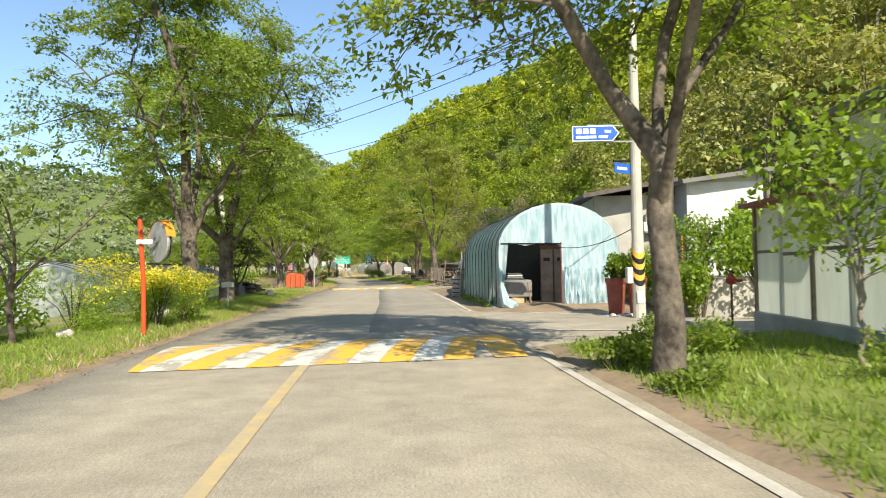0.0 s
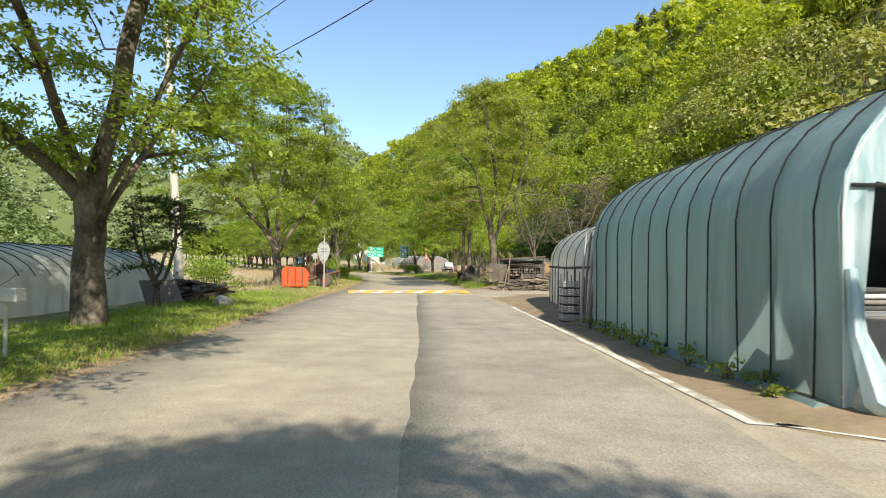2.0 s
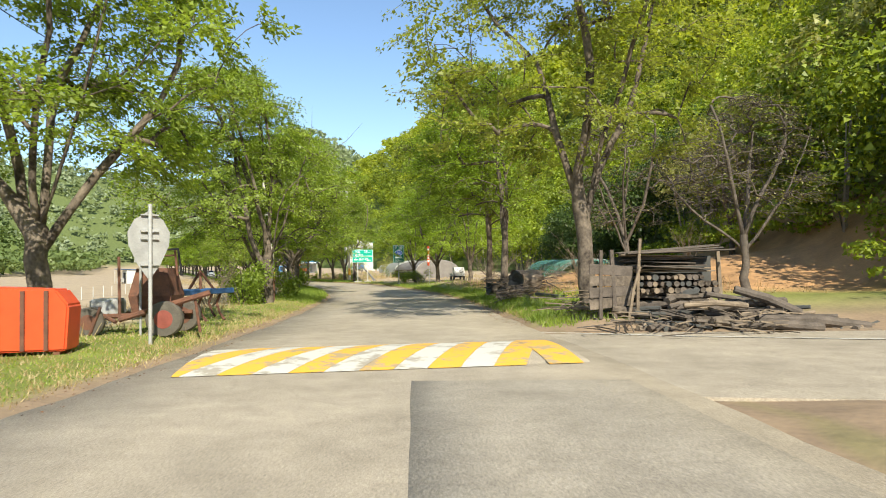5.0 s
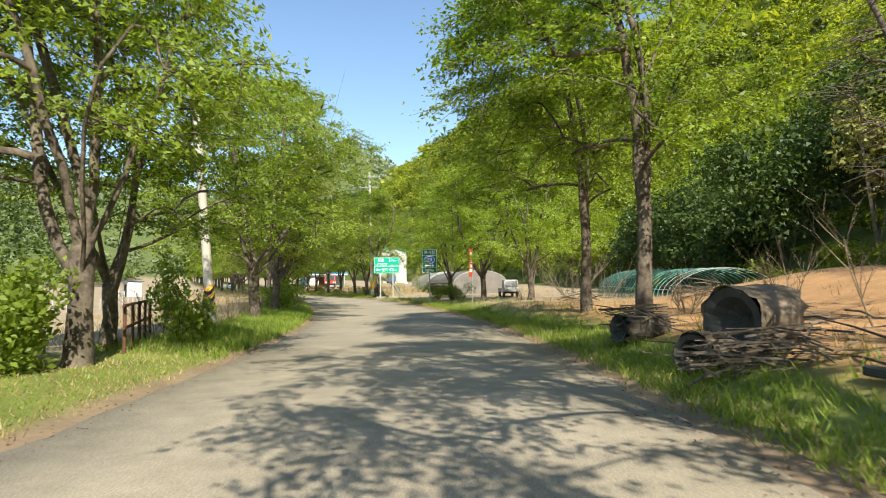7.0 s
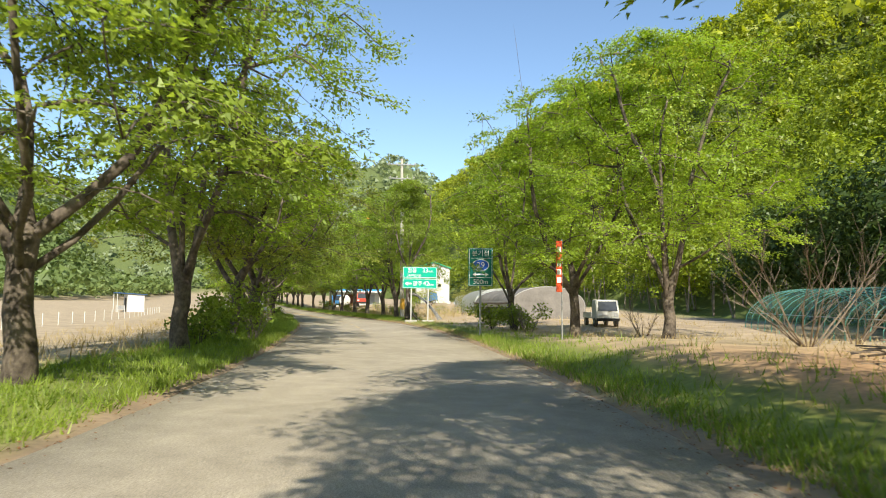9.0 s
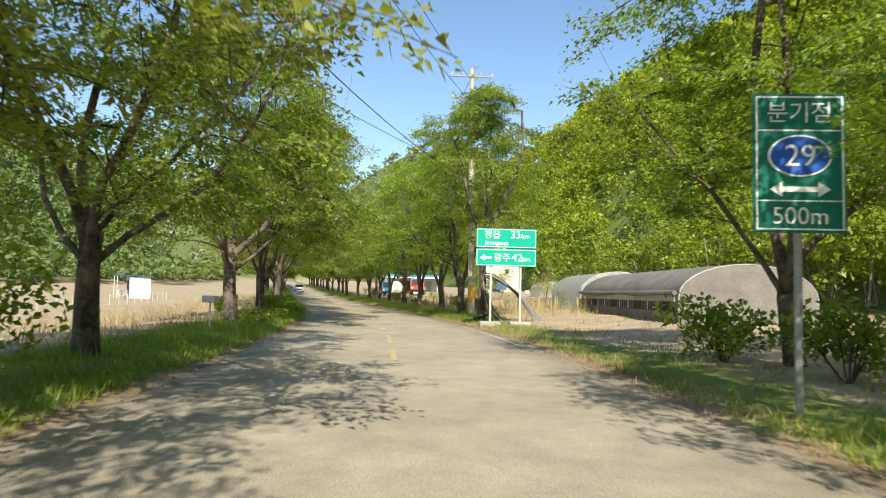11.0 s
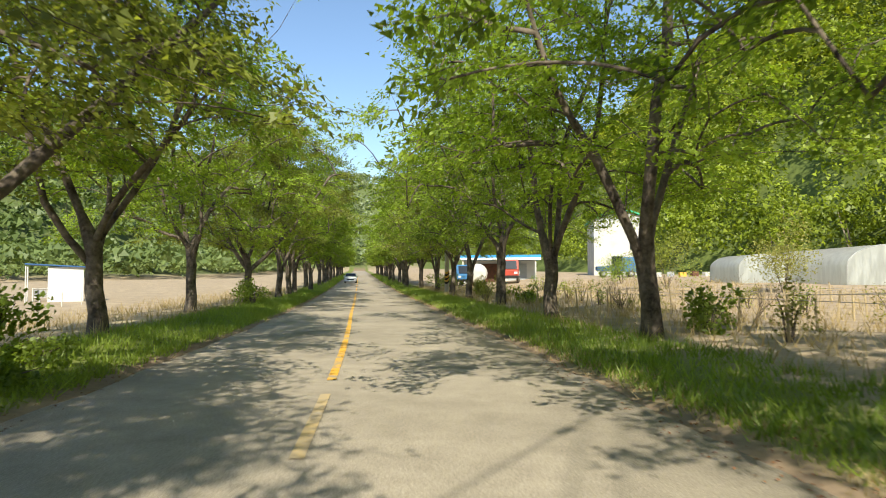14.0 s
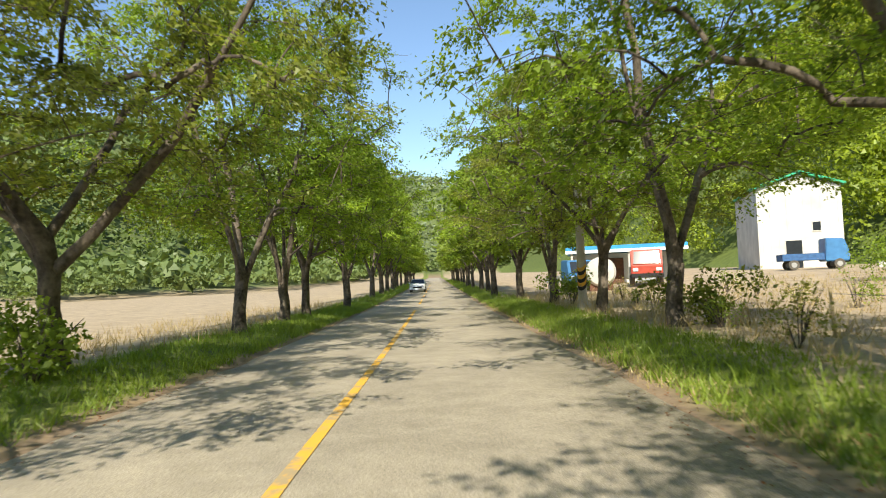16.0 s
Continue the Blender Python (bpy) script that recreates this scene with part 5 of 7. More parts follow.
part("body", B(0, 0.42, 0, 0.3, 0, 0.5, 0.01), "straw", box_o)

gh2, sec2 = tunnel("greenhouse", (0.98, 30.95, -0.02), 1.0, 3.5, 1.5, 2.72, 7.4, "film_grey", "lower tunnel of dirty grey film with a black band", 7, straps=5, group="")
part("band", T([(-0.03, -0.05, 1.36), (-0.03, 3.6, 1.33), (-0.03, 7.4, 1.36)], 0.035, 6), "black", gh2)
for k in range(11):
    part("stake", T([(-0.06, 0.4 + k * 0.66, -0.05), (-0.05, 0.42 + k * 0.66, 1.15 + 0.1 * (k % 3))], 0.014, 5), "old_wood", gh2)
crates = thing("crate_stack", (0.62, 31.7, gz(0.62, 31.7) - 0.03), "stack of black slatted plastic crates beside the tunnel", "crates", turn=4)
for k in range(5):
    z = 0.20 * k
    c = part("crate", B(-0.2, 0.2, -0.28, 0.28, z, z + 0.03), "black", crates)
    for dz in (0.06, 0.11, 0.16):
        part("slat", B(-0.205, -0.19, -0.28, 0.28, z + dz - 0.016, z + dz + 0.016), "grey_steel", crates)
        part("slat", B(0.19, 0.205, -0.28, 0.28, z + dz - 0.016, z + dz + 0.016), "black", crates)
        part("slat", B(-0.2, 0.2, -0.285, -0.27, z + dz - 0.016, z + dz + 0.016), "grey_steel", crates)
for k in range(5):
    p = thing("leaning_pole", (0.72 + 0.07 * k, 30.55 + 0.05 * k, gz(0.7, 30.6) - 0.03), "weathered wooden pole leaning between the tunnels", "pole", "poles between the tunnels")
    part("pole", T([(0, 0, 0), (0.06 + 0.03 * k, 0.08, 1.2), (0.14 + 0.05 * k, 0.12, 2.1 + 0.08 * k)], [0.03, 0.028, 0.022], 6), "dry_wood" if k % 2 else "grey_steel", p)

tunnel("greenhouse", (-17.4, 22.5), 1.5, 5.6, 1.0, 2.1, 15.5, "film_white", "large clear polythene tunnel in the field with fine hoops", 24, rib_r=0.02, sag=0.02, straps=24)
gh3, s3 = tunnel("greenhouse", (-11.0, 116.0), 16.5, 5.2, 1.05, 2.3, 15, "tarp_grey", "long tunnel covered with grey felt, its side rolled up", 10, sag=0.015)
# solid black strip stands in for the shaded opening behind the slats
part("vent_shade", B(-0.03, -0.012, 0.4, 14.8, 0.5, 0.84), "black", gh3)
for k in range(44):
    if k % 11 > 2:
        part("slat", B(-0.05, -0.03, 0.5 + k * 0.33, 0.62 + k * 0.33, 0.5, 0.84), "tarp_grey" if k % 4 else "offwhite", gh3)
part("side_film", B(-0.045, -0.013, 0.2, 14.9, 0.85, 1.12, 0.01), "film_grey", gh3)
part("roll", T([(-0.08, 0.1, 1.18), (-0.1, 4, 1.14), (-0.12, 7, 1.17), (-0.08, 11, 1.13), (-0.08, 15, 1.18)], [0.09, 0.12, 0.09, 0.12, 0.1], 8), "tarp_grey", gh3)
part("foot_film", B(-0.03, -0.01, 0, 15, 0, 0.48), "tarp_grey", gh3)
tunnel("greenhouse", (-15.4, 131.2), 16.5, 4.6, 1.2, 2.5, 9, "film_white", "white polythene tunnel behind the felt-covered one", 8)
tunnel("greenhouse", (-22.2, 168), 20, 3.0, 1.0, 1.9, 5, "film_white", "white polythene tunnel at the foot of the slope", 8)
tunnel("greenhouse", (-17, 163), 20, 5.0, 1.1, 2.3, 14, "film_white", "white polythene tunnel at the foot of the slope", 8)

# bare hoops of a tunnel under construction
hoops = thing("hoop_frame", (3.4, 104.0, gz(3.6, 97) + 0.02), "long arched frame of pale green pipes, partly under torn green net", "greenhouse frame", turn=5.6)
for k in range(23):
    s, sway = arch(5.3, 0.35, 1.95 - 0.008 * k), 0.12 * math.sin(k * 1.7)
    part("hoop", T([(x - 2.65, -0.74 * k + sway * z / 2, z - 0.2 * (z < 0.01)) for x, z in s], 0.018, 5), "steel" if k in (20, 22) else "hoop_green", hoops)
for dx, z in ((-2.5, 0.85), (0.0, 1.93), (2.5, 0.85)):
    part("purlin", T([(dx, 0, z), (dx, -16.3, z - 0.15)], 0.018, 5), "steel", hoops)
bm = bmesh.new()
rows = [[bm.verts.new(((x - 2.65) * 1.01, -0.37 * k, z * 1.01 + 0.01 - 0.04 * (k % 2))) for x, z in arch(5.3, 0.35, 1.95 - 0.004 * k)[1:-1]] for k in range(29)]
for p, q in zip(rows, rows[1:]):
    for j in range(len(p) - 1):
        bm.faces.new((p[j], p[j + 1], q[j + 1], q[j]))
part("net", bm, "net_green", hoops, "sheer dark green shade net")

# ---- poles, wires and signs ----
def utility_pole(x, y, h, label, lean=(0, 0), band=None, r=(0.17, 0.1), arms=(), z0=None, low=0.95):
    t = thing("utility_pole", (x, y, (gz(x, y) if z0 is None else z0) - 0.05), label, "utility pole", "poles along the road")
    ax = lambda z: Vector((lean[0] * z, lean[1] * z, z))
    rad = lambda z: r[0] + (r[1] - r[0]) * z / h
    part("shaft", T([ax(z) for z in (0, h * 0.35, h * 0.7, h)], [rad(z) for z in (0, h * 0.35, h * 0.7, h)], 14), "pole", t)
    if band == "stripes":
        n, z0b, hb = 6, low, 0.85
        for k in range(n):
            bm = bmesh.new()
            rows = []
            for i in range(15):
                a = 2 * math.pi * i / 14
                q = rad(1.3) + 0.008
                lo = z0b + hb * k / n + 0.2 * math.sin(a)
                rows.append([bm.verts.new(ax(z) + Vector((q * math.cos(a), q * math.sin(a), 0))) for z in (lo, lo + hb / n)])
            for p, q in zip(rows, rows[1:]):
                bm.faces.new((p[0], q[0], q[1], p[1]))
            part("stripe", bm, "yellow_paint" if k % 2 else "black", t)
    if band == "yellow":
        part("sleeve", lathe(bmesh.new(), [(rad(1) + 0.008, 0.8), (rad(1) + 0.010, 1.2), (rad(1.8) + 0.008, 1.72)], 14), "yellow_paint", t)
    for z, w, turn in arms:
        c, s = math.cos(radians(turn)), math.sin(radians(turn))
        arm = part("crossarm", box(bmesh.new(), -w / 2, w / 2, -0.04, 0.04, -0.04, 0.04, 0.008, Matrix.Translation(ax(z)) @ pose(0, -0.14, 0, 0, 0, turn)), "grey_steel", t)
        for k in (-0.46, -0.2, 0.2, 0.46):
            part("insulator", lathe(bmesh.new(), [(0.02, 0), (0.05, 0.03), (0.03, 0.07), (0.05, 0.11), (0.02, 0.16)], 8, tuple(ax(z) + Vector((c * k * w + 0.14 * s, s * k * w - 0.14 * c, 0.04)))), "offwhite", arm)
    return t


p1 = utility_pole(5.13, 17.62, 9.0, "pale concrete utility pole with a black and yellow band and signs", band="stripes", z0=-0.05, low=1.12)
part("meter_box", B(-0.32, -0.17, -0.12, 0.1, 1.0, 1.42, 0.01), "offwhite", p1)
part("box", B(0.15, 0.3, -0.1, 0.06, 2.35, 2.6, 0.01), "offwhite", p1)
part("notice", B(-0.09, 0.09, -0.185, -0.165, 0.5, 0.8), "sign_white", p1)
utility_pole(-12.9, 40.2, 10.6, "concrete utility pole standing in scrub, leaning a little", lean=(-0.068, 0), r=(0.18, 0.11))
utility_pole(-15.45, 75.9, 10.2, "concrete utility pole with a black and yellow band, leaning a little", lean=(-0.085, 0.0), band="stripes", low=0.6)
utility_pole(-20.75, 125.4, 13.6, "tall concrete utility pole with crossarms and a yellow sleeve", lean=(-0.02, 0.01), band="yellow", r=(0.19, 0.11), arms=((13.1, 2.4, 18), (11.9, 2.2, 18)))
utility_pole(-41.6, 166.1, 10, "concrete utility pole with a black and yellow band", band="stripes")
WIRES = [((-20.75, 125.4, 7.7), (-25.5, 92, 9.2), 0.5), ((5.1, 17.6, 8.7), (-13.55, 40.2, 9.0), 0.5), ((5.1, 17.6, 8.3), (-13.5, 40.2, 8.6), 0.6), ((5.1, 17.6, 7.2), (-13.4, 40.2, 7.6), 0.8), ((-13.55, 40.2, 9.0), (-16.28, 75.9, 9.8), 1.1), ((-13.5, 40.2, 8.3), (-16.28, 75.9, 9.2), 1.2), ((-13.3, 40.2, 6.2), (-16.0, 75.9, 6.4), 1.0), ((-13.35, 40.2, 6.6), (-40, 40, 4.0), 0.8),
         ((-16.28, 75.9, 9.8), (-21.0, 125.4, 13.0), 1.2), ((-16.28, 75.9, 9.2), (-21.0, 125.4, 11.8), 1.3), ((-16.05, 75.9, 7.0), (-21.0, 125.4, 7.6), 1.5), ((-21, 125.5, 13.2), (-41.6, 166.1, 9.8), 1.2), ((-21, 125.5, 12.0), (-41.6, 166.1, 9.0), 1.2), ((5.1, 17.6, 4.6), (8.5, 24, 4.2), 0.25), ((5.1, 17.6, 2.4), (3.3, 21.6, 2.1), 0.3)]
for a, b, sag in WIRES:
    pts = [Vector(a).lerp(Vector(b), k / 14) - Vector((0, 0, sag * (1 - (2 * k / 14 - 1) ** 2))) for k in range(15)]
    w = tagged(part("overhead_wire", T(pts, 0.012, 4), "black"), "thin black overhead wire strung between poles", "wire", "overhead wires")

tagged(part("wire_marker", T([(-21.72, 118.4, 7.68), (-21.79, 118.15, 7.685)], 0.05, 8), "yellow_paint"), "yellow plastic sleeve clipped round an overhead wire", "wire marker")

# street-name signs on the first pole
bs = thing("street_sign", (3.42, 17.35, 4.62), "blue and white arrow-shaped street sign on a bracket of the pole", "street sign", turn=-2)
bm = bmesh.new()
plate(bm, [(0, 0), (1.05, 0), (1.22, 0.2), (1.05, 0.40), (0, 0.40)], 0.02)
part("board", bm, "sign_white", bs)
bm = bmesh.new()
plate(bm, [(0.025, 0.025), (1.04, 0.025), (1.18, 0.2), (1.04, 0.375), (0.025, 0.375)], 0.006, Matrix.Translation((0, -0.014, 0)))
part("face", bm, "sign_blue", bs)
for x0, x1, z0, z1 in ((0.1, 0.24, 0.19, 0.33), (0.28, 0.42, 0.19, 0.33), (0.46, 0.6, 0.19, 0.33), (0.84, 1.0, 0.21, 0.28), (0.1, 0.62, 0.07, 0.14), (0.68, 0.92, 0.07, 0.14)):
    part("bar", B(x0, x1, -0.022, -0.017, z0, z1), "sign_white", bs)
part("bracket", T([(0.4, 0.03, 0.42), (1.6, 0.2, 0.42)], 0.02, 6), "steel", bs)
part("bracket", T([(0.4, 0.03, 0.0), (1.6, 0.2, 0.0)], 0.02, 6), "steel", bs)
b2s = thing("street_sign", (4.55, 17.3, 3.78), "small blue street sign seen askew on a dark bracket", "street sign", turn=38)
part("board", B(-0.1, 0.6, -0.01, 0.01, 0, 0.26, 0.004), "sign_blue", b2s)
part("bar", B(0.0, 0.4, -0.016, -0.012, 0.09, 0.16), "sign_white", b2s)
part("bracket", T([(-0.1, 0.02, 0.3), (0.72, 0.05, 0.38)], 0.025, 6), "black", b2s)

# the convex mirror
mr = thing("traffic_mirror", (-6.34, 14.15, gz(-6.34, 14.15) - 0.05), "round traffic mirror with an orange hood on a red post", "traffic mirror")
part("post", T([(0, 0, 0), (0.0, 0, 1.2), (-0.07, 0, 2.5)], 0.048, 10), "orange_red", mr)
part("cap", T([(-0.07, 0, 2.5), (-0.07, 0, 2.55)], 0.05, 10), "black", mr)
rot = Matrix.Translation((0.27, 0.16, 2.02)) @ pose(0, 0, 0, 0, 90, 47)
bm = lathe(bmesh.new(), [(0.44, -0.03), (0.45, 0.0), (0.42, 0.05), (0.2, 0.09)], 28)
bm.transform(rot)
part("back", bm, "grey_steel", mr)
bm = lathe(bmesh.new(), [(0.42, 0.085), (0.3, 0.115), (0.02, 0.135)], 28)
bm.transform(rot)
part("glass", bm, "mirror", mr)
bm = bmesh.new()
rows = [[bm.verts.new(rot @ Vector((-0.47 * math.cos(a), 0.47 * math.sin(a), z))) for z in (-0.04, 0.15)] for a in (-1.35 + 2.7 * k / 20 for k in range(21))]
for r, s in zip(rows, rows[1:]):
    bm.faces.new((r[0], s[0], s[1], r[1]))
part("hood", bm, "orange", mr)
part("plate", B(-0.12, 0.22, -0.07, -0.055, 1.97, 2.07), "sign_white", mr)
part("bracket", T([(-0.05, 0, 2.02), (0.2, 0.1, 2.03)], 0.02, 6), "steel", mr)

# the back of the warning sign
ws = thing("road_sign", (-9.57, 49.55, gz(-9.57, 49.55) - 0.05), "grey back of a road sign on a thin steel post", "road sign", turn=46)
part("post", T([(0, 0, 0), (0, 0, 2.62)], 0.035, 10), "steel", ws)
bm = bmesh.new()
plate(bm, [(0, 1.22), (0.2, 1.5), (0.36, 1.85), (0.38, 2.1), (0.26, 2.33), (0.0, 2.5), (-0.26, 2.33), (-0.38, 2.1), (-0.36, 1.85), (-0.2, 1.5)], 0.012, Matrix.Translation((0, 0.06, 0)))
part("board", bm, "grey_steel", ws)
for z in (1.5, 1.98, 2.12, 2.42):
    part("clamp", B(-0.16, 0.16, 0.0, 0.055, z - 0.012, z + 0.012), "steel", ws)
tops = thing("small_sign", (-10.3, 50.6, gz(-10.3, 50.6) - 0.05), "small grey board on a post", "sign")
part("post", T([(0, 0, 0), (0, 0, 1.8)], 0.025, 8), "grey_steel", tops)
part("board", B(-0.12, 0.12, -0.01, 0.01, 1.5, 1.8), "grey_steel", tops)

# the direction sign
ds = thing("direction_sign", (-17.47, 117.0, 0.2), "large green direction sign with white lettering on two steel posts", "road sign", turn=17.4)
W = 1.22
part("board", B(-W, W, -0.02, 0.02, 3.02, 3.80, 0.01), "sign_green", ds)
part("board", B(-W, W, -0.02, 0.02, 2.28, 2.98, 0.01), "sign_green", ds)


def sign_frame(parent, x0, x1, z0, z1, w=0.022, y=-0.024):
    for a in ((x0, x1, z1 - w, z1), (x0, x1, z0, z0 + w), (x0, x0 + w, z0 + w, z1 - w), (x1 - w, x1, z0 + w, z1 - w)):
        part("border", B(a[0], a[1], y, y + 0.004, a[2], a[3]), "sign_white", parent)


sign_frame(ds, -W + 0.03, W - 0.03, 3.05, 3.77)
sign_frame(ds, -W + 0.03, W - 0.03, 2.31, 2.95)
up = lambda x, z: pose(x, -0.026, z, 90, 0, 0)
lettering("place_name", "정읍", 0.36, up(-0.90, 3.42), "sign_white", ds)
lettering("distance", "33", 0.42, up(0.16, 3.42), "sign_white", ds)
lettering("unit", "km", 0.27, up(0.60, 3.42), "sign_white", ds)
lettering("latin_name", "Jeongeup", 0.26, up(-0.88, 3.14), "sign_white", ds)
lettering("place_name", "광주", 0.38, up(-0.52, 2.49), "sign_white", ds)
lettering("distance", "42", 0.44, up(0.22, 2.49), "sign_white", ds)
lettering("unit", "km", 0.28, up(0.64, 2.49), "sign_white", ds)
bm = bmesh.new()
plate(bm, [(-1.06, 2.62), (-0.86, 2.76), (-0.88, 2.67), (-0.60, 2.67), (-0.60, 2.57), (-0.88, 2.57), (-0.86, 2.48)], 0.005, Matrix.Translation((0, -0.027, 0)))
part("arrow", bm, "sign_white", ds)
for x in (-0.60, 0.60):
    part("post", T([(x, 0.07, 0.0), (x, 0.07, 3.6)], 0.045, 10), "offwhite", ds)
    for z in (2.5, 3.4):
        part("clamp", B(x - 0.12, x + 0.12, 0.02, 0.03, z - 0.03, z + 0.03), "steel", ds)
    part("footing", box(bmesh.new(), x - 0.42, x + 0.42, -0.15, 0.35, -0.25, 0.06, 0.03), "concrete", ds)

# the route sign
rs = thing("route_sign", (-10.95, 98.8, gz(-10.95, 98.8) - 0.05), "dark green route sign with blue oval shield on post", "road sign", turn=11)
part("post", T([(0, 0.05, 0), (0, 0.05, 3.6)], 0.045, 10), "grey_steel", rs)
part("board", B(-0.52, 0.52, -0.02, 0.01, 2.1, 3.72, 0.01), "sign_dark", rs)
sign_frame(rs, -0.49, 0.49, 2.13, 3.69, 0.02)
part("border", B(-0.47, 0.47, -0.024, -0.02, 3.28, 3.295), "sign_white", rs)
part("border", B(-0.47, 0.47, -0.024, -0.02, 2.46, 2.475), "sign_white", rs)
for rr, y, m in ((0.36, -0.026, "sign_white"), (0.33, -0.032, "sign_blue")):
    bm = bmesh.new()
    plate(bm, [(rr * math.cos(a), 2.99 + rr * 0.68 * math.sin(a)) for a in (2 * math.pi * k / 28 for k in range(28))], 0.006, Matrix.Translation((0, y, 0)))
    part("shield", bm, m, rs)
lettering("number", "29", 0.36, pose(0, -0.038, 2.87, 90, 0, 0), "sign_white", rs, "CENTER")
lettering("words", "분기점", 0.27, pose(0, -0.027, 3.40, 90, 0, 0), "sign_white", rs, "CENTER")
lettering("distance", "500m", 0.28, pose(0, -0.027, 2.2, 90, 0, 0), "sign_white", rs, "CENTER")
bm = bmesh.new()
plate(bm, [(-0.34, 2.6), (-0.2, 2.69), (-0.2, 2.63), (0.2, 2.63), (0.2, 2.69), (0.34, 2.6), (0.2, 2.51), (0.2, 2.57), (-0.2, 2.57), (-0.2, 2.51)], 0.005, Matrix.Translation((0, -0.027, 0)))
part("arrow", bm, "sign_white", rs)

# the red banner
bn = thing("banner", (-7.65, 91.3, gz(-7.65, 91.3) - 0.05), "narrow upright red banner with white marks on a pole", "banner", turn=11)
part("pole", T([(0.1, 0.02, 0), (0.1, 0.02, 3.1)], 0.02, 8), "grey_steel", bn)
part("cloth", B(-0.08, 0.1, -0.01, 0.0, 1.5, 3.05), "orange_red", bn)
for z in (2.78, 2.35, 2.1, 1.85):
    part("mark", B(-0.05, 0.07, -0.016, -0.012, z - 0.07, z + 0.09), "sign_white", bn)


# ---- by the junction, right side ----
def at_ground(x, y, dz=-0.03):
    return (x, y, gz(x, y) + dz)


hs = thing("house", (9.2, 25.0, 0.0), "small white clad house with a low grey roof above the junction", "house", turn=-2)
hw, hd, hh = 2.7, 8.0, 4.4
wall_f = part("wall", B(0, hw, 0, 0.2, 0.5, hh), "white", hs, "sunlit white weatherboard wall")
# side wall and its boards are grey: their shade is in the colour
wall_s = part("wall", B(0, 0.2, 0.2, 1.5, 0.5, hh), "grey_panel", hs, "side wall, its shade put into a pale grey colour")
# cream wall darkened to concrete, which paints in the eave's shade
wall_w = part("wall", B(-3.2, 0.0, 1.5, 1.7, -0.2, 4.15), "concrete", hs, "wall of the wing, darkened for the shade of its eave")
part("wall", B(-3.2, -3.0, 1.7, hd, -0.2, 4.1), "offwhite", hs)
part("wall", B(hw - 0.2, hw, 0.2, hd, -0.2, hh + 0.3), "white", hs)
part("wall", B(-3.0, hw - 0.2, hd - 0.2, hd, -0.2, hh), "white", hs)
for k in range(16):
    part("board", B(-0.012, hw + 0.012, -0.022 - 0.004 * (k % 2), 0.0, 0.6 + 0.24 * k, 0.832 + 0.24 * k), "white", wall_f)
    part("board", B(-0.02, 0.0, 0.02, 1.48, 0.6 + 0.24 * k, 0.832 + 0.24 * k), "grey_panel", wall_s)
for name, x0, x1, y0, y1, z0, z1, m in (("roof", -0.35, hw + 0.35, -0.55, hd + 0.4, hh, hh + 0.4, "roof_grey"), ("wing_roof", -3.8, -0.2, 0.5, hd + 0.3, 4.05, 4.62, "roof_grey")):
    bm = bmesh.new()
    for p in ((x0, y0, z0), (x1, y0, z1), (x1, y1, z1), (x0, y1, z0)):
        bm.verts.new(p)
    bm.faces.new(bm.verts)
    top = bmesh.ops.extrude_face_region(bm, geom=bm.faces[:])["geom"]
    for v in top:
        if isinstance(v, bmesh.types.BMVert):
            v.co.z += 0.1
    rf = part(name, bm, m, hs)
    part("fascia", box(bmesh.new(), 0, math.hypot(x1 - x0, z1 - z0), -0.02, 0.0, -0.06, 0.1, 0.0, pose(x0, y0, z0, 0, -math.degrees(math.atan2(z1 - z0, x1 - x0)), 0)), "roof_grey" if name == "roof" else "old_wood", rf)
bm = bmesh.new()
plate(bm, [(0, hh - 0.02), (hw, hh - 0.02), (hw, hh + 0.33), (0, hh + 0.04)], 0.1, Matrix.Translation((0, 0.1, 0)))
part("gable", bm, "white", hs)
wd = part("window", B(1.75, 2.2, -0.06, -0.02, 3.3, 3.75, 0.01), "offwhite", hs)
part("pane", B(1.8, 2.15, -0.066, -0.06, 3.35, 3.7), "glass", wd)
wd = part("window", B(-1.75, -1.35, 1.43, 1.49, 2.7, 3.5, 0.01), "grey_steel", hs)
part("pane", B(-1.7, -1.4, 1.424, 1.43, 2.75, 3.45), "glass", wd)
part("corner_post", B(-0.05, 0.05, -0.05, 0.05, 0.5, hh), "offwhite", hs)
part("corner_post", B(hw - 0.12, hw + 0.06, -0.05, 0.05, 0.5, hh + 0.3), "offwhite", hs)
part("downpipe", T([(-0.2, 1.42, 0.9), (-0.2, 1.42, 4.1)], 0.04, 8), "grey_steel", hs)
acu = thing("air_conditioner", tuple(pose(9.2, 25.0, 0, 0, 0, -2) @ Vector((-1.28, 1.12, 2.62))), "white outdoor air-conditioner unit with a dark fan grille on the wall", "air conditioner", turn=-2)
part("case", B(0, 0.85, 0, 0.34, 0, 0.75, 0.02), "offwhite", acu)
bm = lathe(bmesh.new(), [(0.28, 0), (0.28, 0.015), (0.06, 0.02)], 24)
bm.transform(pose(0.5, 0.0, 0.4, 90, 0, 0))
part("grille", bm, "black", acu)
part("bracket", B(0.1, 0.16, 0.02, 0.4, -0.05, 0.0), "grey_steel", acu)
part("bracket", B(0.68, 0.74, 0.02, 0.4, -0.05, 0.0), "grey_steel", acu)

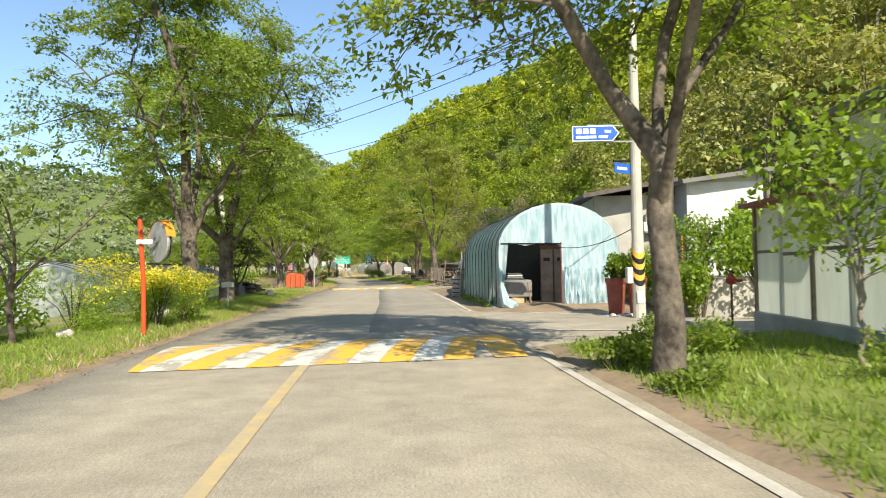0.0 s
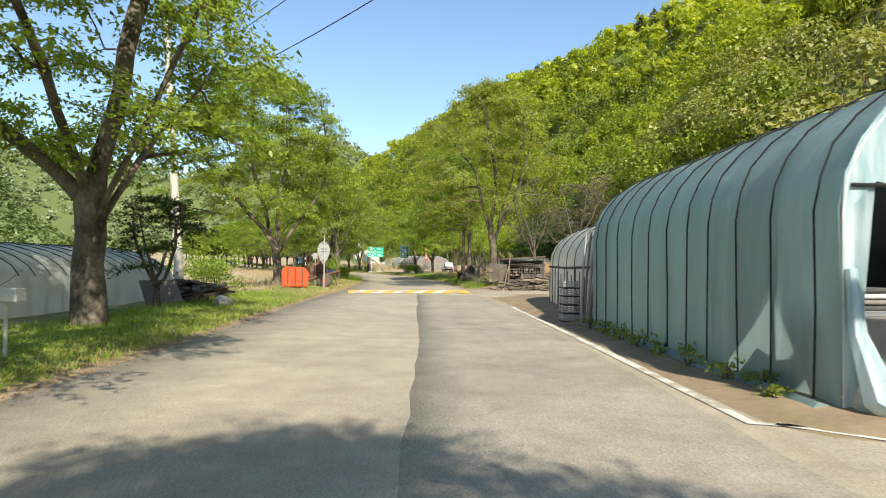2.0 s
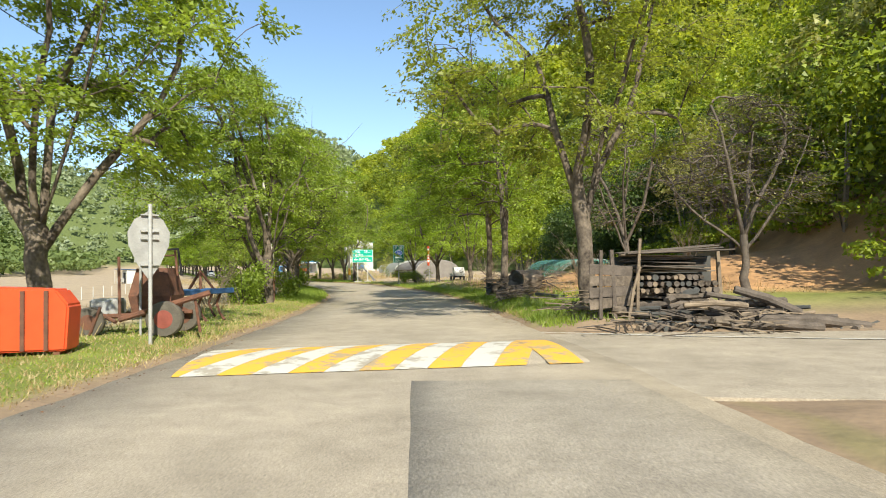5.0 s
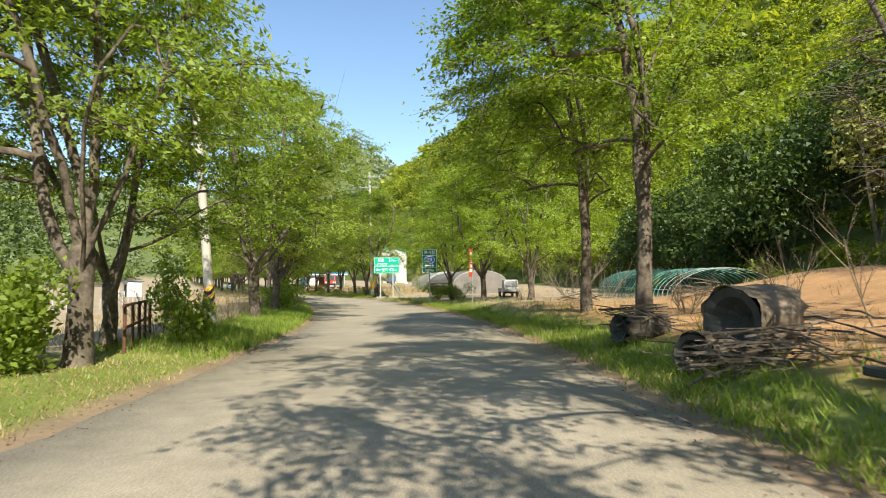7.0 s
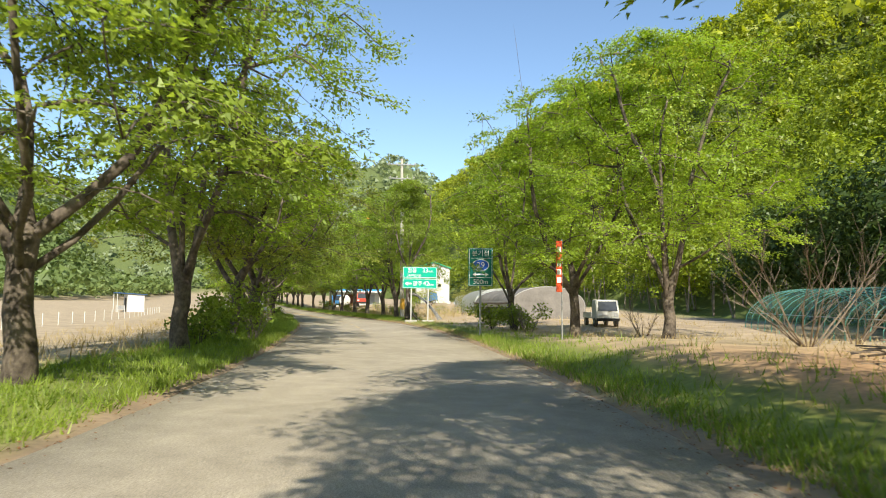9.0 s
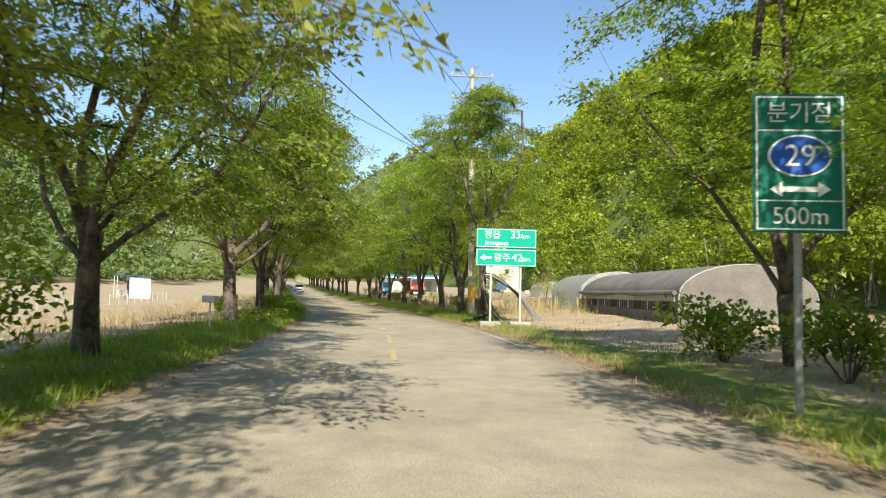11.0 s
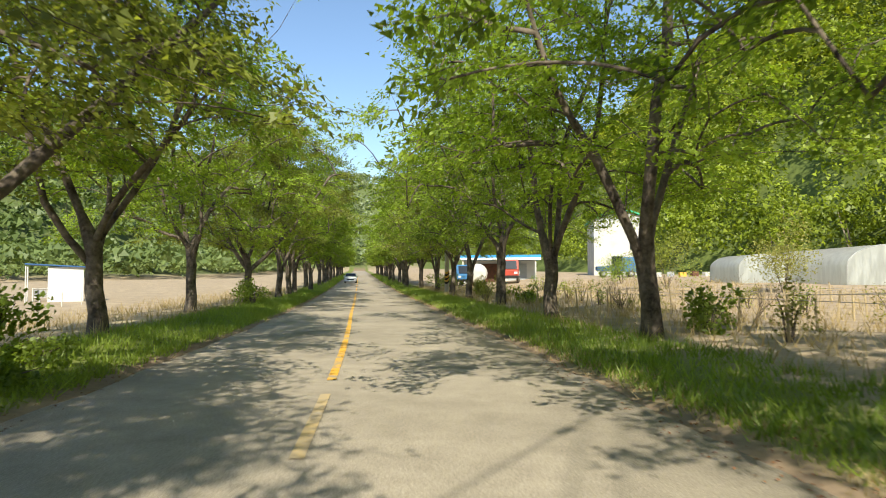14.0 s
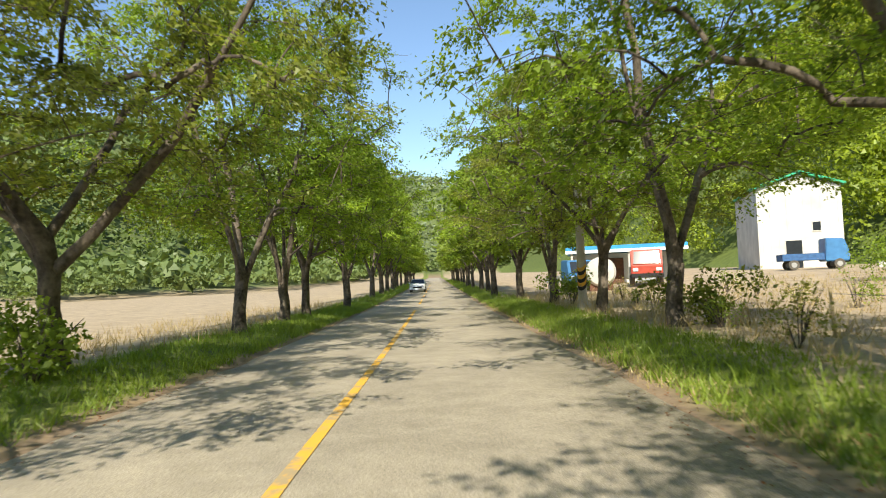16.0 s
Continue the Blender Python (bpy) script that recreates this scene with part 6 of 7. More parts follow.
wall = tagged(part("garden_wall", bmesh.new(), "concrete"), "low stained concrete wall along the side road", "wall", kind="structure")
bm = bmesh.new()
for k, (a, b) in enumerate((((6.5, 17.75), (8.5, 17.5)), ((8.5, 17.5), (11.5, 17.3)), ((11.5, 17.3), (18, 17.0)))):
    d = Vector((b[0] - a[0], b[1] - a[1], 0))
    box(bm, 0.004, d.length - 0.004, 0, 0.25, -0.2, 1.0 + 0.02 * k, 0.015, Matrix.Translation((a[0], a[1], 0)) @ pose(0, 0, 0, 0, 0, math.degrees(math.atan2(d.y, d.x))))
bm.to_mesh(wall.data)
rail = thing("terrace_railing", (7.4, 20.7, 1.5), "rusty yellow and brown railing on the terrace", "railing", turn=-3)
for k in range(6):
    part("baluster", T([(k * 0.55, 0, -1.0), (k * 0.55, 0, 0.75)], 0.025, 6), "rust" if k % 2 else "orange", rail)
for z in (0.3, 0.7):
    part("bar", T([(0, 0, z), (2.75, 0, z)], 0.02, 6), "rust", rail)
terrace = tagged(part("terrace", B(6.6, 14, 18.0, 25.2, -0.2, 0.98), "concrete"), "raised concrete terrace in front of the house", "terrace", kind="structure")


def tub(x, y, z0, r, h, label, wood="terracotta"):
    t = thing("plant_tub", (x, y, z0), label, "plant pot", "tubs by the pole")
    part("body", lathe(bmesh.new(), [(r * 0.72, 0), (r * 0.95, h * 0.85), (r, h * 0.86), (r * 1.06, h * 0.9), (r * 1.06, h), (r * 0.95, h), (r * 0.9, h * 0.9)], 40), wood, t)
    return t


tub(4.82, 18.75, -0.03, 0.28, 1.05, "tall dull red plastic tub planted with a shrub")
tub(5.42, 18.8, -0.03, 0.27, 1.08, "dull red plastic tub beside the pole")
tub(6.05, 18.1, -0.03, 0.36, 0.95, "large weathered black rubber tub", "tarp_dark")
shrub("shrub", 4.95, 18.8, 0.55, 0.85, 2400, "leaf_lush", "leafy green shrub growing in a red tub", 3, 0.09, z0=0.95)
shrub("shrub", 6.4, 21.8, 0.8, 2.0, 2600, "leaf_lush", "leafy shrub between the tunnel and the house", 8, 0.1, z0=-0.05)
shrub("ivy", 6.7, 17.45, 0.6, 1.75, 1900, "leaf_lush", "thick green ivy hanging over the concrete wall", 4, 0.11)
shrub("ivy", 8.2, 17.45, 1.1, 1.5, 2200, "leaf_lush", "green ivy along the top of the wall", 5, 0.12, z0=0.75)
shrub("shrub", 8.8, 18.8, 1.3, 1.8, 2600, "leaf_lush", "leafy garden shrub on the terrace", 6, 0.13, z0=0.95)
shrub("shrub", 7.4, 19.3, 0.8, 1.7, 2000, "leaf_lush", "leafy garden shrub on the terrace", 9, 0.1, z0=0.95)
shrub("shrub", 8.7, 20.2, 0.9, 1.6, 2000, "leaf", "leafy garden shrub on the terrace", 10, 0.1, z0=0.95)
shrub("shrub", 11.2, 18.4, 1.5, 2.1, 2400, "leaf_lush", "leafy garden shrub on the terrace", 7, 0.13, z0=0.95)


def rock(x, y, r, seed, label="pale rounded field stone", z0=None, group="stones"):
    bm = bmesh.new()
    bmesh.ops.create_icosphere(bm, subdivisions=2, radius=r)
    g = random.Random(seed)
    k = [g.uniform(0.7, 1.3) for _ in range(3)]
    for v in bm.verts:
        n = noise.noise(v.co * (2.0 / r) + Vector((seed, 0, 0)))
        v.co = Vector((v.co.x * k[0], v.co.y * k[1], v.co.z * k[2] * 0.7)) * (1 + 0.25 * n)
    o = part("stone", bm, "stone")
    o.location = (x, y, (gz(x, y) if z0 is None else z0) + r * 0.3)
    return tagged(o, label, "stone", group)


for k, (x, y, r) in enumerate(((4.6, 18.3, 0.12), (4.85, 18.25, 0.14), (5.1, 18.3, 0.12), (4.5, 18.6, 0.1), (-8.9, 34.2, 0.24), (-7.4, 13.1, 0.15), (-8.2, 19.6, 0.2))):
    rock(x, y, r, k + 1, "white-grey stone beside the road" if r > 0.2 else "pale rounded field stone", z0=-0.05 if x > 3 else None)

shed = thing("shed", (5.75, 6.2, 0.0), "patched shed of cloudy plastic sheets on a wooden frame", "shed", turn=-4)
part("plinth", B(-0.08, 0.12, 0, 7.2, -0.25, 0.42, 0.02), "concrete", shed)
for k in range(6):
    y0, y1 = 0.05 + 1.19 * k, 1.2 + 1.19 * k
    zt = 3.5 if k < 3 else 2.45
    part("sheet", B(0.0, 0.02, y0, y1, 0.42, zt - 0.03 * (k % 2)), "film_white", shed)
    part("stud", B(-0.05, 0.0, y0 - 0.04, y0 + 0.04, 0.4, zt + 0.02), "offwhite" if k % 2 else "dry_wood", shed)
    part("rail", B(-0.03, 0.0, y0 + 0.05, y1 - 0.06, 1.5 + 0.06 * (k % 2), 1.56 + 0.06 * (k % 2)), "dry_wood", shed)
part("stud", B(-0.05, 0.0, 7.12, 7.2, 0.4, 2.5), "dry_wood", shed)
part("wall", B(0.02, 4, 7.16, 7.24, -0.2, 2.4), "film_grey", shed)
part("roof", B(-0.3, 1.0, -0.2, 3.65, 3.52, 3.62, 0.01), "roof_grey", shed)
part("roof", B(-0.25, 0.8, 3.66, 7.4, 2.48, 2.56, 0.01), "terracotta", shed, "faded red sheet roof")
valve = thing("standpipe", (5.15, 12.0, gz(5.15, 12) - 0.05), "thin rusty standpipe with a red valve", "standpipe")
part("pipe", T([(0, 0, 0), (0, 0, 1.0)], 0.02, 6), "rust", valve)
part("valve", lathe(bmesh.new(), [(0.03, 0.95), (0.09, 0.98), (0.1, 1.05), (0.05, 1.1), (0.03, 1.16)], 10), "red_paint", valve)
part("spout", T([(0, 0, 1.02), (0.2, 0.0, 1.02)], 0.025, 6), "red_paint", valve)

sap = make_tree(71, "maple sapling with large bright green leaves beside the shed", "leaf_lush", "bark_pale", "sapling", height_m=3.1, fork=0.8, limbs=4, spread=0.22, r0=0.03, leaves=1700, leaf=0.105, twig_len=0.4)
sap.matrix_basis = Matrix.Translation(at_ground(4.8, 7.7))
for k, (x, y, r, h, n) in enumerate(((2.2, 8.8, 0.5, 0.4, 900), (2.9, 8.6, 0.6, 0.5, 1200), (3.4, 8.9, 0.5, 0.35, 800), (2.6, 7.0, 0.45, 0.3, 700), (3.9, 9.6, 0.5, 0.3, 600), (4.6, 6.5, 0.6, 0.6, 900))):
    shrub("weeds", x, y, r, h, n, "leaf", "leafy green weeds in the grass", 30 + k, 0.065, category="weeds")

for k in range(14):
    y = 111.5 + 1.25 * k
    shrub("weeds", left(y) - 1.1 - 0.35 * (k % 3), y, 0.6, 0.32 + 0.06 * (k % 4), 700, "leaf", "tall dark green weeds on the verge", 500 + k, 0.07, category="weeds")

# ---- left side, first stretch ----
thin = make_tree(72, "thin young tree with few leaves on the verge", "leaf", "bark", "tree", height_m=4.0, fork=1.0, limbs=4, spread=0.55, r0=0.055, leaves=500, leaf=0.13, twig_len=0.6)
thin.matrix_basis = Matrix.Translation(at_ground(-7.5, 11.6))
for k, (x, y, r, h, n, b, m) in enumerate(((-6.9, 16.1, 0.8, 1.35, 6500, 2000, "leaf_lush"), (-7.5, 17.0, 0.9, 1.6, 7500, 2700, "leaf_lush"), (-7.0, 18.0, 0.8, 1.25, 5000, 1500, "leaf_lush"), (-8.3, 15.0, 0.9, 1.2, 4500, 200, "leaf_lush"))):
    shrub("flowering_shrub", x, y, r, h, n, m, "bright yellow flowering rape on the verge", 50 + k, 0.045, b)
for k, (x, y, r, h, n) in enumerate(((-9.8, 13.2, 1.6, 1.9, 1900), (-11.5, 16.5, 2.0, 2.0, 2200), (-14.5, 19.0, 2.2, 2.0, 2200), (-8.5, 12.4, 0.8, 0.8, 800), (-12.0, 41.5, 1.2, 1.4, 1300), (-14.5, 45.5, 1.5, 1.6, 1400))):
    shrub("bush", x, y, r, h, n, "leaf_lush" if k % 2 else "leaf", "yellow-green bush in young leaf", 60 + k, 0.11, category="bush")
bare_bush("bare_sapling", -8.3, 23.4, 2.4, 5, "small leafless dark sapling on the verge", "bark", 5, 0.55, "sapling")
dark = make_tree(73, "small dark crooked tree with sparse small leaves", "leaf_dark", "bark", "tree", height_m=2.9, fork=0.75, wide=3.1, low=0.9, r0=0.085, limbs=4, spread=0.8, leaves=6000, leaf=0.07, pads=75, spray=0.42)
dark.matrix_basis = Matrix.Translation(at_ground(-10.0, 32.5))
st = thing("small_post_sign", at_ground(-7.6, 23.6), "small white board on a short post", "sign")
part("post", T([(0, 0, 0), (0, 0, 0.75)], 0.025, 8), "offwhite", st)
part("board", B(-0.2, 0.2, -0.1, 0.1, 0.72, 0.9, 0.015), "offwhite", st)
st2 = thing("small_post_sign", at_ground(-24.6, 107.6), "small white box on a short post beside the verge", "sign")
part("post", T([(0, 0, 0), (0, 0, 0.8)], 0.025, 8), "offwhite", st2)
part("board", B(-0.22, 0.22, -0.12, 0.12, 0.75, 0.95, 0.015), "offwhite", st2)


def plank_stack(name, x, y, turn, label, nx, layers, length, seed, wood=("old_wood", "dry_wood"), jumble=1.0, z0=None):
    g = random.Random(seed)
    t = thing(name, (x, y, gz(x, y) - 0.04 if z0 is None else z0), label, "timber", turn=turn)
    for k in range(layers):
        for i in range(nx):
            l = length * g.uniform(0.75, 1.05)
            o = g.uniform(-0.2, 0.2)
            m = Matrix.Translation((o, i * 0.24 + g.uniform(-0.03, 0.03), 0.07 + k * 0.095)) @ pose(0, 0, 0, g.uniform(-9, 9), jumble * g.uniform(-3, 3), jumble * g.uniform(-9, 9))
            part("plank", box(bmesh.new(), -l / 2, l / 2, -0.11, 0.11, -0.035, 0.035, 0.008, m), wood[g.random() > 0.78], t)
    return t


for k in range(16):
    shrub("weeds", 1.45 - 0.1 * (k // 2) * 0.9 + 0.12 * (k % 2), 22.4 + 0.52 * k, 0.2, 0.13 + 0.06 * (k % 3), 70, "leaf_olive", "low green weeds along the foot of the tunnel", 300 + k, 0.06, stems=4, category="weeds")

plank_stack("plank_stack", -10.3, 35.6, 100, "low stack of dark weathered planks on the verge", 5, 7, 2.3, 4, jumble=2.0)
plank_stack("plank_stack", -10.7, 38.3, 70, "heap of grey boards beside the dark planks", 4, 4, 2.0, 5, jumble=2.5)
panel = thing("grey_panel", at_ground(-10.35, 33.7), "dull grey sheet panel propped on the verge", "panel", turn=62)
part("sheet", box(bmesh.new(), -0.6, 0.6, -0.015, 0.015, 0.0, 0.75, 0.005, pose(0, 0, 0.02, -28, 0, 0)), "tarp_grey", panel)
part("prop", T([(0.3, 0.45, 0.0), (0.3, 0.22, 0.55)], 0.025, 5), "old_wood", panel)

rb = thing("red_machine_cover", at_ground(-10.55, 47.7), "dented bright red sheet-metal machine cover on the grass", "machine part", turn=14)
bm = bmesh.new()
plate(bm, [(-0.62, 0.1), (0.6, 0.1), (0.64, 0.8), (0.45, 1.05), (-0.5, 1.1), (-0.66, 0.85)], 0.6)
bmesh.ops.bevel(bm, geom=bm.edges[:], offset=0.03, segments=2, affect="EDGES")
part("shell", bm, "orange_red", rb)
# ribs in dark rust stand in for shaded gaps between the slats
for x in (-0.35, 0.0, 0.33):
    part("rib", B(x - 0.03, x + 0.03, -0.34, -0.3, 0.12, 1.03), "rust", rb)
for x in (-0.45, 0.45):
    part("foot", B(x - 0.05, x + 0.05, -0.25, 0.25, 0, 0.1), "rust", rb)


def wheel(parent, at, r, w, hub="rust", turn=90):
    t = part("wheel", bmesh.new(), "rubber", parent)
    bm = lathe(bmesh.new(), [(r * 0.55, -w / 2), (r * 0.92, -w / 2), (r, -w * 0.3), (r, w * 0.3), (r * 0.92, w / 2), (r * 0.55, w / 2)], 22)
    m = Matrix.Translation(at) @ pose(0, 0, 0, 0, 90, 0) if turn == 90 else Matrix.Translation(at) @ pose(0, 0, 0, 90, 0, 0)
    bm.transform(m)
    bm.to_mesh(t.data)
    bm.free()
    bm = lathe(bmesh.new(), [(r * 0.1, -w * 0.56), (r * 0.5, -w * 0.52), (r * 0.58, -w * 0.3), (r * 0.58, w * 0.3), (r * 0.5, w * 0.52), (r * 0.1, w * 0.56)], 18)
    bm.transform(m)
    part("hub", bm, hub, t)
    return t


tl = thing("farm_machine", at_ground(-10.25, 51.2), "rusty old farm machine with a hopper, beams and a flat-tyred wheel", "farm machine", turn=8)
bm = bmesh.new()
rows = [[bm.verts.new(p) for p in ((-0.42 * s, -0.45 * s, z), (0.42 * s, -0.45 * s, z), (0.42 * s, 0.45 * s, z), (-0.42 * s, 0.45 * s, z))] for s, z in ((0.85, 0.42), (1.0, 0.8), (0.72, 1.36), (0.68, 1.36), (0.95, 0.8), (0.8, 0.44))]
for r, s in zip(rows, rows[1:]):
    for k in range(4):
        bm.faces.new((r[k], r[(k + 1) % 4], s[(k + 1) % 4], s[k]))
bm.faces.new(rows[-1])
part("hopper", bm, "rust", tl)
for a, b, r in (((-0.6, -0.4, 0.3), (-0.62, -0.4, 1.6), 0.03), ((0.5, -0.3, 1.2), (0.45, -0.3, 1.72), 0.025), ((0.0, -0.3, 1.25), (0.0, -0.3, 1.6), 0.02), ((0.0, -0.3, 1.6), (0.46, -0.3, 1.62), 0.02), ((-0.5, -0.7, 0.35), (1.2, -0.5, 0.85), 0.06), ((-1.4, -0.5, 0.4), (0.6, -0.2, 0.42), 0.05), ((-1.3, 0.4, 0.4), (0.6, 0.4, 0.42), 0.05), ((0.9, -0.5, 0.75), (1.0, -0.5, 0.05), 0.03), ((-0.9, -0.6, 0.6), (-1.1, -0.6, 0.05), 0.03), ((-1.2, -0.3, 0.55), (-0.6, -0.6, 0.3), 0.04)):
    part("beam", T([a, b], r, 7), "rust", tl)
part("roll_bar", T([(-0.1, 0.0, 1.2), (-0.14, 0.0, 1.72), (0.42, 0.0, 1.76), (0.5, 0.0, 1.2)], 0.03, 7), "black", tl)
wheel(tl, (0.35, -0.62, 0.34), 0.36, 0.2, "terracotta", turn=0)
wheel(tl, (-1.15, -0.5, 0.3), 0.3, 0.16, "rust", turn=0)
wheel(tl, (0.35, 0.62, 0.34), 0.36, 0.2, "rust", turn=0)
part("engine", box(bmesh.new(), -1.25, -0.7, -0.3, 0.25, 0.4, 0.75, 0.05), "grey_steel", tl)

pl = thing("plough_frame", at_ground(-10.6, 54.6), "blue steel plough frame with rusty tines on the verge", "plough", turn=80)
part("frame_bar", B(-1.2, 1.2, -0.07, 0.07, 0.72, 0.86, 0.015), "blue_steel", pl)
part("frame_bar", B(-1.15, 1.15, 0.45, 0.57, 0.74, 0.86, 0.015), "blue_steel", pl)
for x in (-1.0, 0.0, 1.0):
    part("cross_bar", B(x - 0.05, x + 0.05, 0.07, 0.45, 0.74, 0.84, 0.01), "blue_steel", pl)
for k in range(6):
    x = -1.05 + 0.42 * k
    part("tine", T([(x, 0.25 * (k % 2) * 2, 0.74), (x, 0.25 * (k % 2) * 2 + 0.12, 0.45), (x, 0.5 * (k % 2) + 0.02, 0.2), (x, 0.5 * (k % 2) - 0.12, 0.02)], [0.035, 0.035, 0.03, 0.045], 6), "rust", pl)
for a, b in (((-0.3, 0, 0.85), (0, 0.2, 1.32)), ((0.3, 0, 0.85), (0, 0.2, 1.32)), ((0, 0.2, 1.32), (0.0, 0.52, 0.86))):
    part("mast", T([a, b], 0.035, 6), "rust", pl)

fence = thing("pipe_fence", at_ground(-12.3, 65.7), "rusty pipe railing overgrown with scrub", "fence", turn=25)
for k in range(5):
    part("post", T([(-0.35 * 0, k * 1.25, -0.1), (0, k * 1.25, 0.95)], 0.035, 7), "rust", fence)
for z in (0.5, 0.92):
    part("rail", T([(0, -0.2, z), (0, 5.2, z)], 0.028, 7), "rust", fence)

for k, (x, y, r, h, n, m) in enumerate(((-12.6, 62.8, 1.0, 1.6, 2200, "leaf"), (-13.6, 64.4, 0.9, 1.5, 1500, "leaf"), (-12.6, 68.4, 0.7, 1.3, 900, "leaf"), (-14.2, 70.8, 0.6, 1.9, 800, "leaf"), (-18.3, 90.2, 1.0, 1.5, 1500, "leaf"), (-19.6, 95.5, 1.5, 1.9, 2200, "leaf"), (-17.5, 88.0, 0.8, 1.2, 900, "leaf"), (-9.7, 101.5, 1.0, 1.3, 1500, "leaf"), (-11.0, 104.4, 1.1, 1.3, 1300, "leaf"), (-28.3, 114.2, 0.6, 0.9, 700, "leaf"), (-29.2, 119.6, 0.6, 0.8, 700, "leaf"), (-33.8, 127.6, 0.8, 1.2, 800, "leaf"), (-44.3, 147.4, 0.9, 1.1, 1300, "leaf"), (-20.9, 128.3, 0.7, 1.1, 800, "leaf"), (-24.0, 136.4, 0.6, 1.0, 700, "leaf"), (-31.6, 150.6, 0.8, 0.9, 900, "leaf"), (-36.3, 158.6, 1.0, 1.2, 900, "leaf_olive"), (-26.5, 166, 2.2, 3.4, 2600, "leaf_olive"), (-30.5, 176, 2.0, 2.8, 2000, "leaf_lush"), (-43.5, 170.8, 1.0, 1.5, 1200, "leaf"))):
    shrub("bush", x, y, r, h, n, m, "leafy dark green bush at the roadside", 100 + k, 0.11, category="bush")
for k, (x, y, h) in enumerate(((-13.6, 69.2, 1.2), (-14.9, 73.5, 1.3), (-15.6, 77.8, 1.1), (-13.4, 61.5, 1.5), (-17.9, 92.0, 1.0), (-4.6, 96.4, 1.2), (-1.0, 70.8, 1.2), (1.6, 71.5, 1.6), (0.6, 62.0, 0.9), (6.5, 70.0, 1.6), (-9.0, 100.4, 1.0), (-26.9, 147.0, 1.1), (-23.0, 140.5, 1.0))):
    bare_bush("bare_bush", x, y, h, 200 + k, "leafless brown scrub bush beside the road", "dry_wood", 8, 0.6)
bare_bush("bare_bush", -2.5, 85.8, 2.5, 230, "large pale leafless bush in the stubble", "dry_wood", 9, 0.95)
bare_bush("bare_bush", -0.6, 88.5, 1.9, 231, "pale leafless bush in the stubble", "dry_wood", 7, 0.9)
for k, (x, y, h) in enumerate(((2.5, 65.6, 7.2), (8.6, 70.5, 7.0), (4.6, 58.6, 6.0))):
    t = make_tree(240 + k, "thin grey tree with hardly a leaf before the wood", "leaf_dry", "old_wood", "tree", height_m=h, fork=1.7, wide=5.0, low=2.3, limbs=5, spread=0.5, r0=0.12, leaves=3600, leaf=0.06, pads=330, spray=0.7)
    t.matrix_basis = Matrix.Translation(at_ground(x, y))

for k in range(26):
    y = 126 + 2.1 * k
    x = right(y) + 3.4 + (k * 7 % 13) * 0.8
    shrub("dry_shrub", x, y, 0.45 + 0.05 * (k % 4), 0.7 + 0.12 * (k % 5), 320, "leaf_dry" if k % 3 else "leaf", "thin half-dry shrub among the field stakes", 400 + k, 0.07, stems=7, category="shrub")
shrub("bush", -20.5, 158.5, 1.7, 3.0, 2600, "leaf_dry", "pale olive bush at the edge of the field", 440, 0.1, category="bush")

# ---- the timber by the wood ----
z_p = gz(0.7, 53.8) - 0.05
stack = plank_stack("plank_stack", 0.75, 53.7, 4, "rough stack of weathered boards and firewood under a crooked lid", 5, 5, 2.3, 9, wood=("old_wood", "bark"), jumble=1.6, z0=z_p)
g = random.Random(19)
for k in range(9):
    m = Matrix.Translation((0.15 + g.uniform(-0.2, 0.25), -0.15 + g.uniform(-0.05, 0.3), 0.98 + 0.045 * k)) @ pose(0, 0, 0, g.uniform(-6, 6), g.uniform(-4, 4), g.uniform(-8, 8))
    part("thin_board", box(bmesh.new(), -0.95, 0.95 * g.uniform(0.7, 1.05), -0.18, 0.18, -0.014, 0.014, 0.004, m), ("old_wood", "bark", "dry_wood", "old_wood")[g.randrange(4)], stack)
for k in range(34):
    x, z, r = -0.55 + 0.155 * (k % 12) + g.uniform(-0.03, 0.03), 0.54 + 0.15 * (k // 12), g.uniform(0.045, 0.085)
    part("firewood", T([(x, -0.32 + g.uniform(-0.08, 0.05), z), (x + g.uniform(-0.05, 0.05), 0.4, z + g.uniform(-0.03, 0.05))], [r, r * 0.9], 7), ("dry_wood", "old_wood", "bark", "tarp_dark")[g.choice((0, 1, 1, 2, 2, 3))], stack)
for k in range(5):
    part("lid_board", box(bmesh.new(), -0.95, 1.5 - 0.15 * (k % 2), 0.0, 0.3, 0, 0.028, 0.005, Matrix.Translation((0.05, -0.45 + 0.28 * k, 1.42 + 0.02 * k)) @ pose(0, 0, 0, g.uniform(-5, 5), g.uniform(-5, 1), g.uniform(-7, 7))), "old_wood", stack)
for k in range(4):
    m = Matrix.Translation((-1.25, -0.3, 0.16 + 0.25 * k)) @ pose(0, 0, 0, 0, 3 * k - 5, 8)
    part("wall_board", box(bmesh.new(), -0.55, 0.5, 0, 0.03, 0, 0.235, 0.006, m), ("bark", "old_wood")[k % 2], stack)
for x, y, dx, h, r in ((-1.55, -0.36, 0.05, 1.5, 0.05), (-1.2, -0.3, -0.04, 1.5, 0.06), (-0.72, -0.42, 0.12, 1.75, 0.045), (1.45, 0.1, -0.03, 1.45, 0.06), (-0.95, -0.55, 0.3, 1.1, 0.04)):
    part("post", T([(x, y, -0.1), (x + dx * 0.4, y + 0.03, h * 0.5), (x + dx, y + 0.05, h)], [r, r * 0.95, r * 0.85], 6), ("dry_wood", "old_wood")[x < -1], stack)
# dark sheet added behind the stack so its gaps look shaded
part("gap_shade", B(-0.9, 1.5, 0.75, 0.8, 0.0, 1.35), "tarp_dark", stack)
